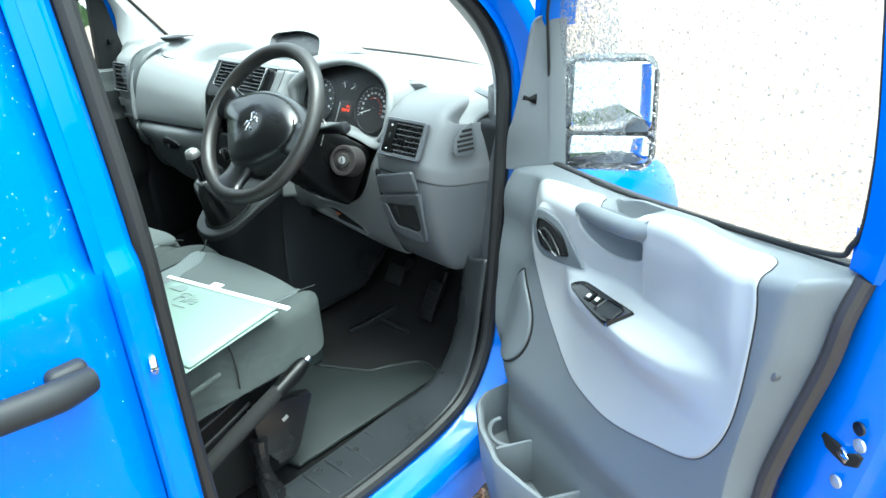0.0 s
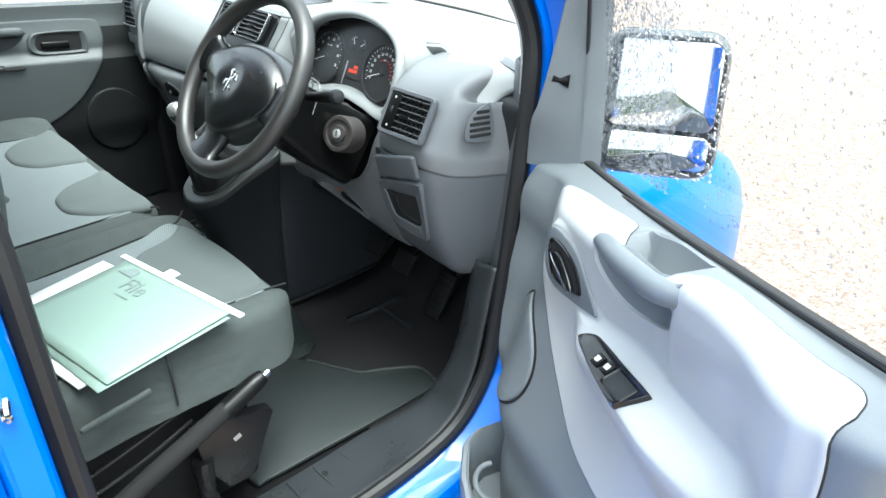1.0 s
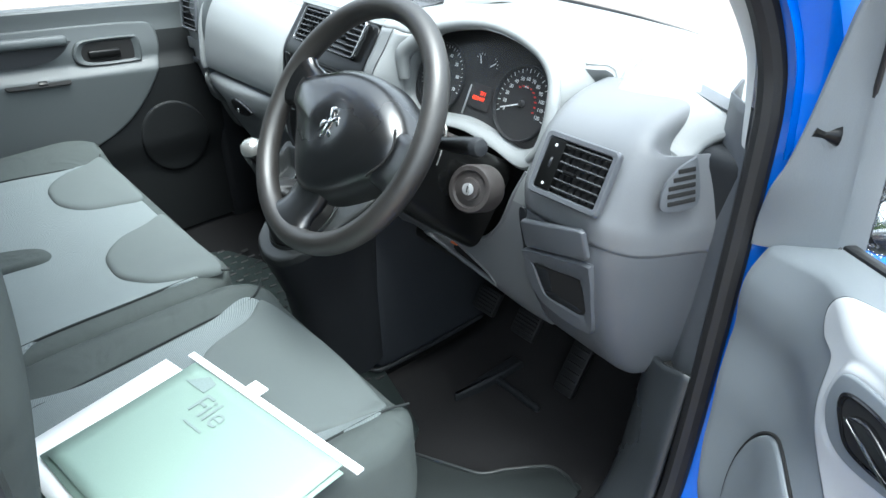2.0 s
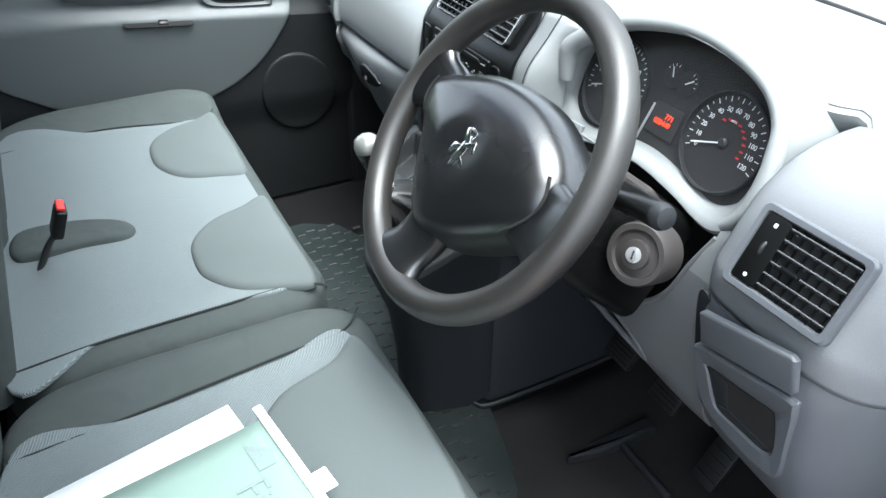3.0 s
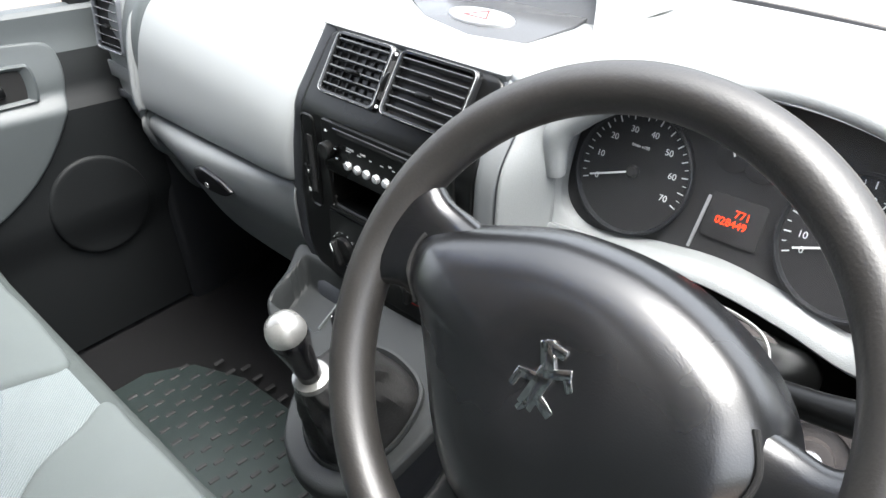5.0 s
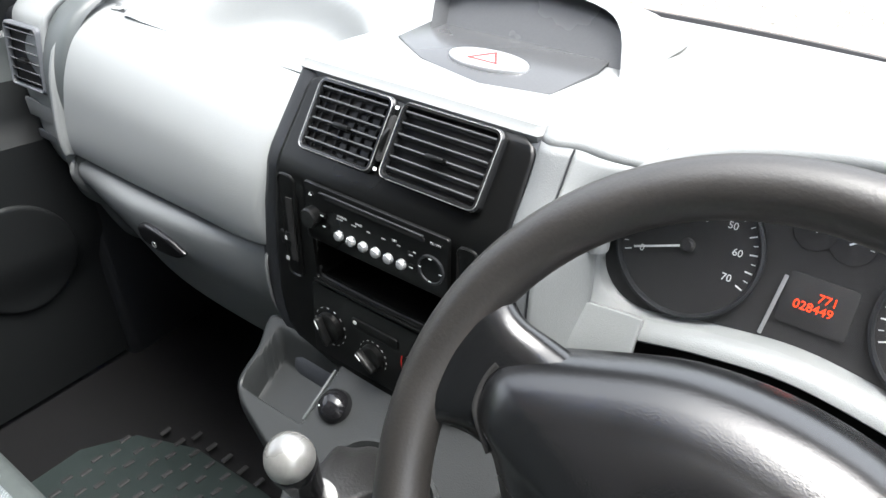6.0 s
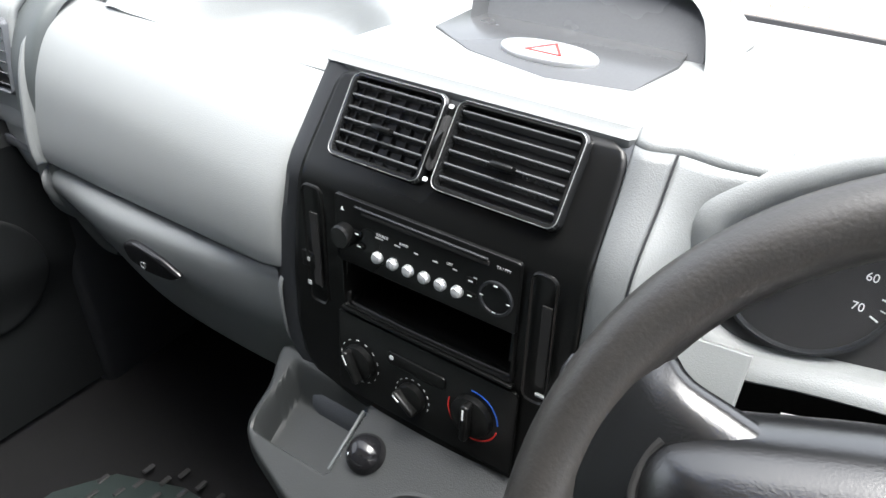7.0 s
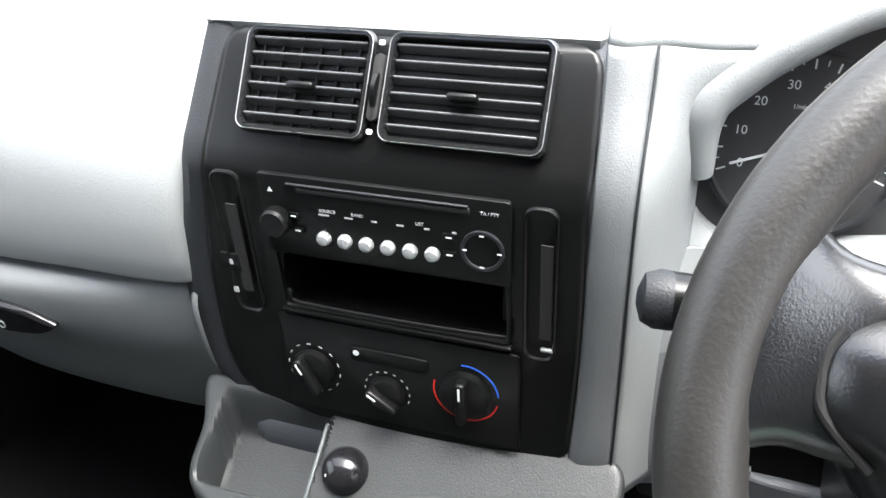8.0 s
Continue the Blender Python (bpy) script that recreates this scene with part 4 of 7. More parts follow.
def gauge(x, z, r, start, sweep, count, numbers, zero, name, redarc=False):
    m = on_face(x, z, 0.001)
    rows = [[(rr * math.cos(2 * math.pi * k / 56), rr * math.sin(2 * math.pi * k / 56), h) for k in range(56)] for rr, h in ((r * 1.07, 0), (r * 1.07, 0.006), (r * 1.03, 0.007), (r, 0.004), (r, 0.0))]
    g = part(name, grid(rows, closed_v=True, m=m)[0], CHAR, cluster, "round black dial with white numbers")
    part("dial_plate", prism(circle(r, 56), 0.001, m, 0), DIALBLK, g)
    for k in range(count + 1):
        a = radians(start - sweep * k / count)
        big = k % 2 == 0
        ln = 0.006 if big else 0.0035
        part("tick", box(ln, 0.0011 if big else 0.0007, 0.0003, m @ pose((r * 0.96 - ln / 2) * math.cos(a), (r * 0.96 - ln / 2) * math.sin(a), 0.0012, 0, 0, math.degrees(a)), 0), WHITE, g)
    for k, word in enumerate(numbers):
        a = radians(start - sweep * k / (len(numbers) - 1))
        text(word, 0.0082, m @ pose(r * 0.69 * math.cos(a), r * 0.69 * math.sin(a), 0.0012), WHITE, g, "numeral")
    a = radians(zero)
    part("needle", box(r * 0.80, 0.0018, 0.001, m @ pose(r * 0.40 * math.cos(a), r * 0.40 * math.sin(a), 0.0035, 0, 0, zero), 0.0004), WHITE, g)
    part("needle_cap", lathe([(0.006, 0), (0.006, 0.003), (0.004, 0.005)], 20, m @ pose(0, 0, 0.001)), DIALBLK, g)
    return g


tach = gauge(0.2755, 1.157, 0.056, 202, 224, 28, ["0", "10", "20", "30", "40", "50", "60", "70"], 200, "rev_counter")
text("1/min x100", 0.0042, on_face(0.2755, 1.179, 0.0025), WHITE, tach, "lettering")
spd = gauge(0.4735, 1.157, 0.056, 203, 223, 24, ["0", "10", "20", "30", "40", "50", "60", "70", "80", "90", "100", "110", "120"], 200, "speedometer")
for k in range(9):
    a = radians(120 - 17 * k)
    part("inner_numeral", box(0.005, 0.0022, 0.0003, on_face(0.4735, 1.157, 0.0025) @ pose(0.027 * math.cos(a), 0.027 * math.sin(a), 0), 0), RED, spd)
text("MPH", 0.0042, on_face(0.4735, 1.181, 0.0025), WHITE, spd, "lettering")
for x, z0, a in ((0.361, 1.196, 115), (0.387, 1.194, 35)):
    m = on_face(x, z0, 0.001)
    g = part("small_gauge", prism(circle(0.016, 28), 0.0012, m, 0.0004), DIALBLK, cluster)
    part("needle", box(0.013, 0.0014, 0.0008, m @ pose(0.004 * math.cos(radians(a)), 0.004 * math.sin(radians(a)), 0.0022, 0, 0, a), 0), WHITE, g)
    for k in range(4):
        b = radians(a - 40 + 25 * k)
        part("tick", box(0.003, 0.0006, 0.0003, m @ pose(0.013 * math.cos(b), 0.013 * math.sin(b), 0.0014, 0, 0, math.degrees(b)), 0), WHITE, g)
dm2 = on_face(0.379, 1.146, 0.001)
disp = part("display", prism(roundrect(0.050, 0.040, 0.003), 0.0012, dm2, 0.0003), DIALBLK, cluster, "orange odometer display")
text("771", 0.0095, dm2 @ pose(0.006, 0.006, 0.0014), LCD, disp, "digits")
text("028449", 0.0095, dm2 @ pose(-0.002, -0.003, 0.0014), LCD, disp, "digits")
part("side_strip", box(0.003, 0.050, 0.002, on_face(0.350, 1.137, 0.002) @ pose(0, 0, 0, 0, 0, -6), 0.0005), SILVER, cluster)

# display pod on the dash top
pod = thing("display_pod", "dark hooded display pod on the dash top", "display")
ARCH = [(-0.074, 0.0), (-0.082, 0.020), (-0.087, 0.038), (-0.071, 0.049), (-0.02, 0.056), (0.03, 0.061), (0.10, 0.055), (0.130, 0.042), (0.146, 0.015), (0.150, 0.0)]
arch = cr(ARCH, 30)
rows = []
for y, sx, sz, dz in ((1.472, 0.93, 0.92, 0), (1.452, 0.985, 0.98, 0), (1.446, 1.0, 1.0, 0), (1.454, 1.02, 1.02, 0), (1.49, 1.02, 0.94, -0.002), (1.54, 1.0, 0.66, -0.008), (1.60, 0.9, 0.25, -0.02)):
    lean = (-0.046, 0.85) if y < 1.48 else (-0.02, 0.4) if y < 1.5 else (0.0, 0.06)
    rows.append([(0.016 + (p[0] - 0.016) * sx, y + lean[0] + lean[1] * (p[1] * sz), 1.229 + p[1] * sz + dz) for p in arch])
part("hood", grid(rows[2:])[0], DASH, pod, "pale grey outer hood")
part("hood_lining", grid(rows[:3])[0], POD, pod, "dark inner lip of the hood")
bm = bmesh.new()
bm.faces.new([bm.verts.new((0.016 + (p[0] - 0.016) * 0.94, 1.420 + 0.85 * p[1], 1.229 + p[1] * 0.93)) for p in arch])
part("screen_face", bm, POD, pod, "dull grey display face")
bm = prism([(-0.092, 1.372), (-0.03, 1.335), (0.055, 1.314), (0.122, 1.330), (0.130, 1.400), (0.12, 1.47), (-0.095, 1.47)], 0.003, pose(0, 0, 1.2365), 0.001)
part("hood_floor", bm, POD, pod)
hz = thing("hazard_button", "pale hazard warning button with red triangle outline", "button")
hzm = pose(0.032, 1.362, 1.2385)
part("button", prism([(0.045 * math.cos(2 * math.pi * k / 32), 0.022 * math.sin(2 * math.pi * k / 32)) for k in range(32)], 0.006, hzm, 0.003, 3), SILVER, hz)
for a, b in (((-0.016, -0.010), (0.016, -0.010)), ((0.016, -0.010), (0.0, 0.013)), ((0.0, 0.013), (-0.016, -0.010))):
    L = math.hypot(b[0] - a[0], b[1] - a[1])
    part("triangle_edge", box(L + 0.002, 0.0022, 0.0006, hzm @ pose((a[0] + b[0]) / 2, (a[1] + b[1]) / 2, 0.0063, 0, 0, math.degrees(math.atan2(b[1] - a[1], b[0] - a[0]))), 0), RED, hz)


# ================================================================ radio and heater controls
radio = thing("car_radio", "black car radio with a row of silver buttons", "radio")
rm = on_stack(0.022, 1.121, 0.0)
part("fascia", prism(roundrect(0.178, 0.062, 0.003), 0.004, rm, 0.0015), BLACK, radio)
part("disc_slot", box(0.122, 0.0045, 0.003, rm @ pose(0.002, 0.022, 0.004), 0.001), VOID, radio)
part("slot_lip", box(0.128, 0.0012, 0.003, rm @ pose(-0.002, 0.0255, 0.0048), 0.0004), CHAR, radio)
part("volume_knob", lathe([(0.0105, 0), (0.0105, 0.008), (0.009, 0.010), (0.002, 0.0105)], 28, rm @ pose(-0.076, -0.003, 0.004)), BLACK, radio, "round black volume knob")
for k in range(6):
    part("preset_button", lathe([(0.0052, 0), (0.0052, 0.003), (0.004, 0.0048), (0.0015, 0.0055)], 18, rm @ pose(-0.042 + 0.0158 * k, -0.0128, 0.004)), SILVER, radio, "silver push button")
    part("marking", box((0.008, 0.006, 0.004, 0.005, 0.004, 0.003)[k], 0.0012, 0.0003, rm @ pose(-0.040 + 0.0185 * k, 0.0055, 0.0052), 0), PRINT, radio)
text("SOURCE", 0.0032, rm @ pose(-0.037, 0.0085, 0.0052), PRINT, radio, "lettering")
text("BAND", 0.0032, rm @ pose(-0.015, 0.0085, 0.0052), PRINT, radio, "lettering")
text("LIST", 0.0032, rm @ pose(0.029, 0.0085, 0.0052), PRINT, radio, "lettering")
text("TA / PTY", 0.0032, rm @ pose(0.076, 0.022, 0.0052), PRINT, radio, "lettering")
part("eject_mark", prism([(-0.002, -0.0015), (0.002, -0.0015), (0, 0.002)], 0.0003, rm @ pose(-0.079, 0.020, 0.0051), 0), WHITE, radio)
ringrows = [[(r * math.cos(2 * math.pi * k / 40), r * math.sin(2 * math.pi * k / 40), h) for k in range(40)] for r, h in ((0.0145, 0.004), (0.0145, 0.0065), (0.0125, 0.0065), (0.0120, 0.005))]
part("menu_ring", grid(ringrows, closed_v=True, m=rm @ pose(0.071, -0.005, 0))[0], CHAR, radio)
for a in range(4):
    part("marking", box(0.003, 0.001, 0.0003, rm @ pose(0.071 + 0.0115 * math.cos(a * math.pi / 2), -0.005 + 0.0115 * math.sin(a * math.pi / 2), 0.0066), 0), WHITE, radio)
for x, y in ((-0.063, 0.002), (-0.061, -0.009), (0.049, 0.002), (0.049, -0.011)):
    part("small_key", box(0.009, 0.005, 0.002, rm @ pose(x, y, 0.005), 0.001), BLACK, radio)
    part("marking", box(0.004, 0.001, 0.0003, rm @ pose(x, y, 0.0062), 0), WHITE, radio)
rows = [[(p[0], p[1], h) for p in roundrect(w, hh, 0.003)] for w, hh, h in ((0.176, 0.056, -0.002), (0.174, 0.053, 0.0008), (0.171, 0.051, 0.0008), (0.168, 0.049, -0.004), (0.164, 0.046, -0.085))]
bm, v = grid(rows, closed_v=True, m=on_stack(0.022, 1.066))
cap(bm, v[-1])
part("open_bay", bm, BLACK, stack, "empty dark storage bay")
part("bay_lip", box(0.178, 0.003, 0.006, on_stack(0.022, 1.0375), 0.001), BLACK, stack)
heater = thing("heater_controls", "black heater panel with three rotary dials", "heater controls")
hp = on_stack(0.022, 0.988)
part("control_plate", prism(roundrect(0.190, 0.088, 0.004), 0.0025, hp, 0.001), BLACK, heater)


def knob(x, z, r, turn, marks):
    m = on_stack(x, z, 0.0025)
    k = part("rotary_knob", lathe([(r, 0), (r * 0.98, 0.006), (r * 0.80, 0.008), (r * 0.2, 0.0085)], 32, m), BLACK, heater)
    part("grip", box(r * 0.40, r * 1.9, 0.012, m @ pose(0, 0, 0.010, 0, 0, turn), 0.003, 3), BLACK, k)
    part("pointer", box(0.0016, r * 0.55, 0.0005, m @ pose(-r * 0.55 * math.sin(radians(turn)), r * 0.55 * math.cos(radians(turn)), 0.0163, 0, 0, turn), 0), WHITE, k)
    for a, mt, ln in marks:
        part("marking", box(ln * (1.0 if mt in (RED, BLUEMARK) else 0.8), 0.0012 if mt in (RED, BLUEMARK) else 0.0008, 0.0004, m @ pose(r * 1.26 * math.cos(radians(a)), r * 1.28 * math.sin(radians(a)), 0.0004, 0, 0, a + 90), 0), mt, heater)


knob(-0.047, 0.985, 0.0175, 28, [(a, PRINT, 0.004) for a in range(-60, 300, 26)])
knob(0.014, 0.976, 0.0145, 55, [(a, PRINT, 0.003) for a in range(-20, 215, 22)])
knob(0.077, 0.990, 0.0195, 0, [(a, BLUEMARK, 0.0055) for a in range(10, 96, 10)] + [(a, RED, 0.0055) for a in range(170, 350, 10)])
part("recirculate_key", prism(roundrect(0.062, 0.013, 0.003), 0.002, on_stack(0.018, 1.008, 0.0025), 0.0008), BLACK, heater)
part("marking", prism(circle(0.0025, 12), 0.0004, on_stack(-0.008, 1.010, 0.0047), 0), WHITE, heater)
# pen slots either side of the radio
for x, z, w, h in ((-0.094, 1.090, 0.024, 0.120), (0.130, 1.092, 0.022, 0.118)):
    m = on_stack(x, z)
    rows = [[(p[0], p[1], hh) for p in roundrect(w * s, h - w * (1 - s), 0.008 * s)] for s, hh in ((1.0, 0.0), (1.0, 0.002), (0.92, 0.003), (0.80, 0.0015))]
    sl = part("slot_frame", grid(rows, closed_v=True, m=m)[0], BLACK, stack)
    part("slot", box(w * 0.35, h * 0.62, 0.0015, m @ pose(0.004 * (1 if x > 0 else 0), -0.004, 0.0012), 0), VOID, sl)
part("lock_key", box(0.016, 0.016, 0.003, on_stack(-0.104, 1.073, 0.001), 0.001), BLACK, stack)
part("marking", prism(roundrect(0.003, 0.0045, 0.001), 0.0004, on_stack(-0.103, 1.074, 0.0027), 0), PRINT, stack)
part("marking", prism(roundrect(0.0045, 0.005, 0.001), 0.0004, on_stack(-0.104, 1.049, 0.0027), 0), PRINT, stack)
part("card_clip", box(0.010, 0.003, 0.003, on_stack(0.136, 1.042, 0.001), 0.001), SILVER, stack)

# ================================================================ lower console with tray, socket, gear lever
console = thing("gear_console", "grey gear console shelf with tray below the dash", "console")
SH = [(-0.160, 1.204), (-0.152, 1.165), (-0.142, 1.122), (-0.080, 1.098), (-0.022, 1.080), (0.0, 1.045), (0.03, 1.015), (0.08, 1.000), (0.13, 1.010), (0.162, 1.05), (0.178, 1.12), (0.192, 1.198)]


def shelf_z(y):
    return float(np.interp(y, (0.98, 1.05, 1.15, 1.20), (0.828, 0.855, 0.908, 0.936)))


def tray_cut(x, y):
    return smooth(-0.142, -0.130, x) * smooth(-0.038, -0.046, x) * smooth(1.122, 1.136, y) * smooth(1.194, 1.182, y)


outline = SH + [(0.10, 1.206), (0.0, 1.206), (-0.08, 1.204)]
rim = cr(outline, 90, True)
rows = []
for s, dz in ((0.74, -0.40), (0.76, -0.22), (0.82, -0.12), (0.90, -0.07), (0.96, -0.035), (1.0, -0.006)):
    rows.append([(0.02 + (p[0] - 0.02) * s, 1.21 + (p[1] - 1.21) * s, shelf_z(p[1]) + dz) for p in rim])
part("flank", grid(rows, closed_v=True)[0], CHAR, console, "charcoal flank of the gear console")
part("shelf", pad(outline, (0.03, 1.125), lambda a, b, h: (a, b, shelf_z(b) + h - 0.036 * tray_cut(a, b)), 0.005, 0.006, rings=46, n=200, skirt=0.012), CONSOLE, console, "grey shelf with sunken coin tray")
part("tunnel", box(0.285, 0.46, 0.44, pose(0.012, 1.410, 0.705), 0.03, 4), TUNNEL, console, "charcoal tunnel cover under the dash")
part("tunnel_edge", tube([(-0.12, 1.170, 0.503), (0.0, 1.164, 0.503), (0.09, 1.162, 0.504), (0.145, 1.168, 0.505), (0.161, 1.20, 0.505), (0.160, 1.35, 0.505), (0.162, 1.52, 0.515)], 0.005, 8, 60), CHAR, console, "dark lower edge of the tunnel cover")
part("tray_divider", box(0.003, 0.062, 0.012, pose(-0.040, 1.158, 0.913, 26, 0, 3), 0.001), PASS_INS, console)
sock = thing("power_socket_cap", "glossy black round power socket cap", "socket")
part("cap", lathe([(0.019, 0.0), (0.019, 0.007), (0.0165, 0.014), (0.011, 0.019), (0.004, 0.021)], 28, pose(-0.014, 1.156, 0.912, 24, 0, 0)), GLOSSY, sock)
part("marking", box(0.012, 0.002, 0.0006, pose(-0.018, 1.1415, 0.9235, 60, 0, 10), 0), WHITE, sock)

gear = thing("gear_lever", "gear lever with silver-topped knob and black leather gaiter", "gear lever")
GR = cr([(0.012, 1.085), (0.030, 1.045), (0.08, 1.022), (0.13, 1.038), (0.152, 1.085), (0.140, 1.135), (0.08, 1.150), (0.030, 1.135)], 48, True)
c2 = np.array([0.078, 1.09])
rows = []
for s, h in ((1.0, 0.0), (1.02, 0.008), (1.0, 0.012), (0.95, 0.011), (0.92, 0.004)):
    rows.append([(c2[0] + (p[0] - c2[0]) * s, c2[1] + (p[1] - c2[1]) * s, shelf_z(p[1]) + h) for p in GR])
part("gaiter_ring", grid(rows, closed_v=True)[0], CONSOLE, gear, "grey gaiter surround")
rows = []
top_c = np.array([0.105, 1.022, 0.985])
for k in range(13):
    t = k / 12
    row = []
    for j, p in enumerate(GR):
        a = 2 * math.pi * j / 48
        fold = 1 + 0.10 * math.sin(9 * a + 5 * t) * math.sin(math.pi * t)
        s = (1 - t) ** 0.8 * 0.92 + 0.16 * t
        b = np.array([c2[0], c2[1], shelf_z(c2[1]) + 0.004])
        c = b + (top_c - b) * t
        q = np.array([(p[0] - c2[0]) * s * fold, (p[1] - c2[1]) * s * fold, (shelf_z(p[1]) - shelf_z(c2[1])) * (1 - t)])
        row.append(tuple(c + q + np.array([0, 0, 0.018 * math.sin(math.pi * t)])))
    rows.append(row)
part("gaiter", grid(rows, closed_v=True)[0], LEATHER, gear, "creased black leather gaiter")
ax = Vector((0.012, -0.030, 0.11)).normalized()
gm = Matrix.Translation((0.103, 1.026, 0.980)) @ ax.to_track_quat('Z', 'Y').to_matrix().to_4x4()
part("collar", lathe([(0.017, 0), (0.020, 0.004), (0.019, 0.010), (0.014, 0.012)], 24, gm), KNOB, gear)
part("knob_grip", lathe([(0.012, 0.010), (0.013, 0.03), (0.0155, 0.055), (0.0185, 0.072), (0.0195, 0.082), (0.0192, 0.086)], 28, gm), GLOSSY, gear, "black knob grip")
part("knob_top", lathe([(0.0193, 0.085), (0.0192, 0.090), (0.017, 0.098), (0.011, 0.103), (0.003, 0.105)], 28, gm), KNOB, gear, "polished silver knob top")

# ================================================================ steering wheel and column
WC = Vector((0.404, 1.023, 1.185))
WA = radians(36.6)
WM = facing(WC, (0, -math.cos(WA), math.sin(WA)))
wheel = thing("steering_wheel", "worn black three-spoke steering wheel", "steering wheel")
rows = []
for k in range(120):
    a = 2 * math.pi * k / 120
    row = []
    for j in range(16):
        b = 2 * math.pi * j / 16
        r = 0.1740 + 0.0165 * math.cos(b)
        row.append((r * math.cos(a), r * math.sin(a), 0.0175 * math.sin(b)))
    rows.append(row)
part("rim", grid(rows, True, True, WM)[0], RIM_MAT, wheel, "worn, scuffed wheel rim")


def spoke(a_deg, w_out, w_in, r_in):
    """A flat moulded spoke that flares into the rim."""
    a = radians(a_deg)
    rows = []
    for t in np.linspace(0, 1, 20):
        r = 0.178 + (r_in - 0.178) * t
        w = w_in + (w_out - w_in) * (1 - smooth(0.0, 0.45, t)) ** 1.6
        zc = 0.001 - 0.013 * smooth(0.0, 0.6, t)
        h = 0.0125 + 0.004 * smooth(0.2, 0.8, t)
        row = []
        for j in range(20):
            b = 2 * math.pi * j / 20
            cb, sb = math.cos(b), math.sin(b)
            p, q = w * math.copysign(abs(cb) ** 0.6, cb), h * math.copysign(abs(sb) ** 0.8, sb)
            row.append((r * math.cos(a) - p * math.sin(a), r * math.sin(a) + p * math.cos(a), zc + q))
        rows.append(row)
    bm, v = grid(rows, closed_v=True, m=WM)
    cap(bm, list(reversed(v[0])))
    cap(bm, v[-1])
    return bm


for a, wo, wi, ri in ((169, 0.062, 0.036, 0.08), (-8, 0.066, 0.040, 0.08), (-100, 0.062, 0.036, 0.07)):
    part("spoke", spoke(a, wo, wi, ri), HUB_MAT, wheel)
HUB = [(-0.149, 0.034), (-0.134, 0.047), (-0.095, 0.062), (-0.050, 0.076), (-0.010, 0.080), (0.030, 0.077), (0.066, 0.067), (0.100, 0.049), (0.124, 0.025), (0.134, 0.000), (0.127, -0.027), (0.104, -0.054), (0.060, -0.086), (0.015, -0.110), (-0.018, -0.117), (-0.045, -0.110), (-0.075, -0.082), (-0.105, -0.040), (-0.128, -0.010), (-0.148, 0.008)]


def hub_face(a, b, h):
    """The cover swells towards its upper middle and dips under the emblem."""
    dish = 0.006 * smooth(0.05, 0.0, math.hypot(a + 0.002, b + 0.010)) * (1 if h > 0.02 else 0)
    return tuple(WM @ Vector((a, b, -0.022 + h - dish - 0.05 * max(0.0, b) ** 1.2)))


hub = part("airbag_cover", pad(HUB, (-0.006, -0.02), hub_face, lift=0.040, edge=0.042, skirt=0.024, dome=0.010, rings=24, n=160), HUB_MAT, wheel, "moulded black airbag cover")
for path in (((-0.134, 0.036), (-0.1375, 0.028), (-0.1385, 0.018), (-0.136, 0.006), (-0.120, -0.010)), ((0.113, 0.022), (0.1235, 0.000), (0.118, -0.024), (0.097, -0.049))):
    part("cover_seam", tube([tuple(WM @ Vector((a, b, 0.0038))) for a, b in path], 0.0020, 8, 40), VOID, hub)
part("back_shell", pad([(p[0] * 0.97, p[1] * 0.97) for p in HUB], (-0.006, -0.02), lambda a, b, h: tuple(WM @ Vector((a, b, -0.040 - h))), lift=0.03, edge=0.03, skirt=0.002), HUB_MAT, wheel)
bmk = WM @ pose(0.002, -0.006, 0.0225)
# maker's emblem as plain polished strokes
for x0, y0, x1, y1, w in ((-0.004, -0.018, 0.001, 0.004, 0.009), (0.001, 0.004, -0.006, 0.018, 0.007), (0.0, 0.002, 0.014, 0.008, 0.005), (0.012, 0.008, 0.018, 0.0, 0.004), (-0.002, -0.002, -0.016, -0.004, 0.005), (-0.016, -0.004, -0.018, -0.012, 0.004), (0.0, -0.012, 0.012, -0.018, 0.005), (-0.004, -0.018, -0.008, -0.024, 0.004), (-0.006, 0.018, 0.006, 0.017, 0.005)):
    L = math.hypot(x1 - x0, y1 - y0)
    part("emblem_stroke", box(L + w * 0.8, w * 1.35, 0.003, bmk @ pose((x0 + x1) / 2, (y0 + y1) / 2, 0, 0, 0, math.degrees(math.atan2(y1 - y0, x1 - x0))), 0.0012), CHROME, hub, "polished emblem stroke")

column = thing("steering_column", "black steering column shroud with stalks and key barrel", "steering column")
CM = WM
rows = []
for d, w, h, oy in ((-0.030, 0.055, 0.045, -0.006), (-0.045, 0.066, 0.052, -0.008), (-0.10, 0.074, 0.060, -0.012), (-0.18, 0.080, 0.070, -0.018), (-0.27, 0.085, 0.075, -0.02)):
    rows.append([(p[0], p[1] + oy, d) for p in roundrect(2 * w, 2 * h, 0.022, 6)])
bm, v = grid(rows, closed_v=True, m=CM)
cap(bm, v[0])
part("shroud", bm, BLACK, column)
part("shroud_trim", tube([(0.300, 1.150, 1.158), (0.346, 1.152, 1.168), (0.40, 1.153, 1.171), (0.452, 1.153, 1.170), (0.477, 1.147, 1.161), (0.488, 1.127, 1.136), (0.492, 1.115, 1.120)], 0.0014, 6, 60), KNOB, column, "thin silver shroud trim")
km = facing((0.518, 1.154, 1.078), (0.30, -0.88, 0.38))
key = part("key_barrel", lathe([(0.036, -0.04), (0.036, 0.0), (0.034, 0.004), (0.028, 0.004), (0.026, 0.000), (0.017, 0.001), (0.016, 0.006), (0.010, 0.007)], 36, km), SHROUD, column, "round ignition key barrel")
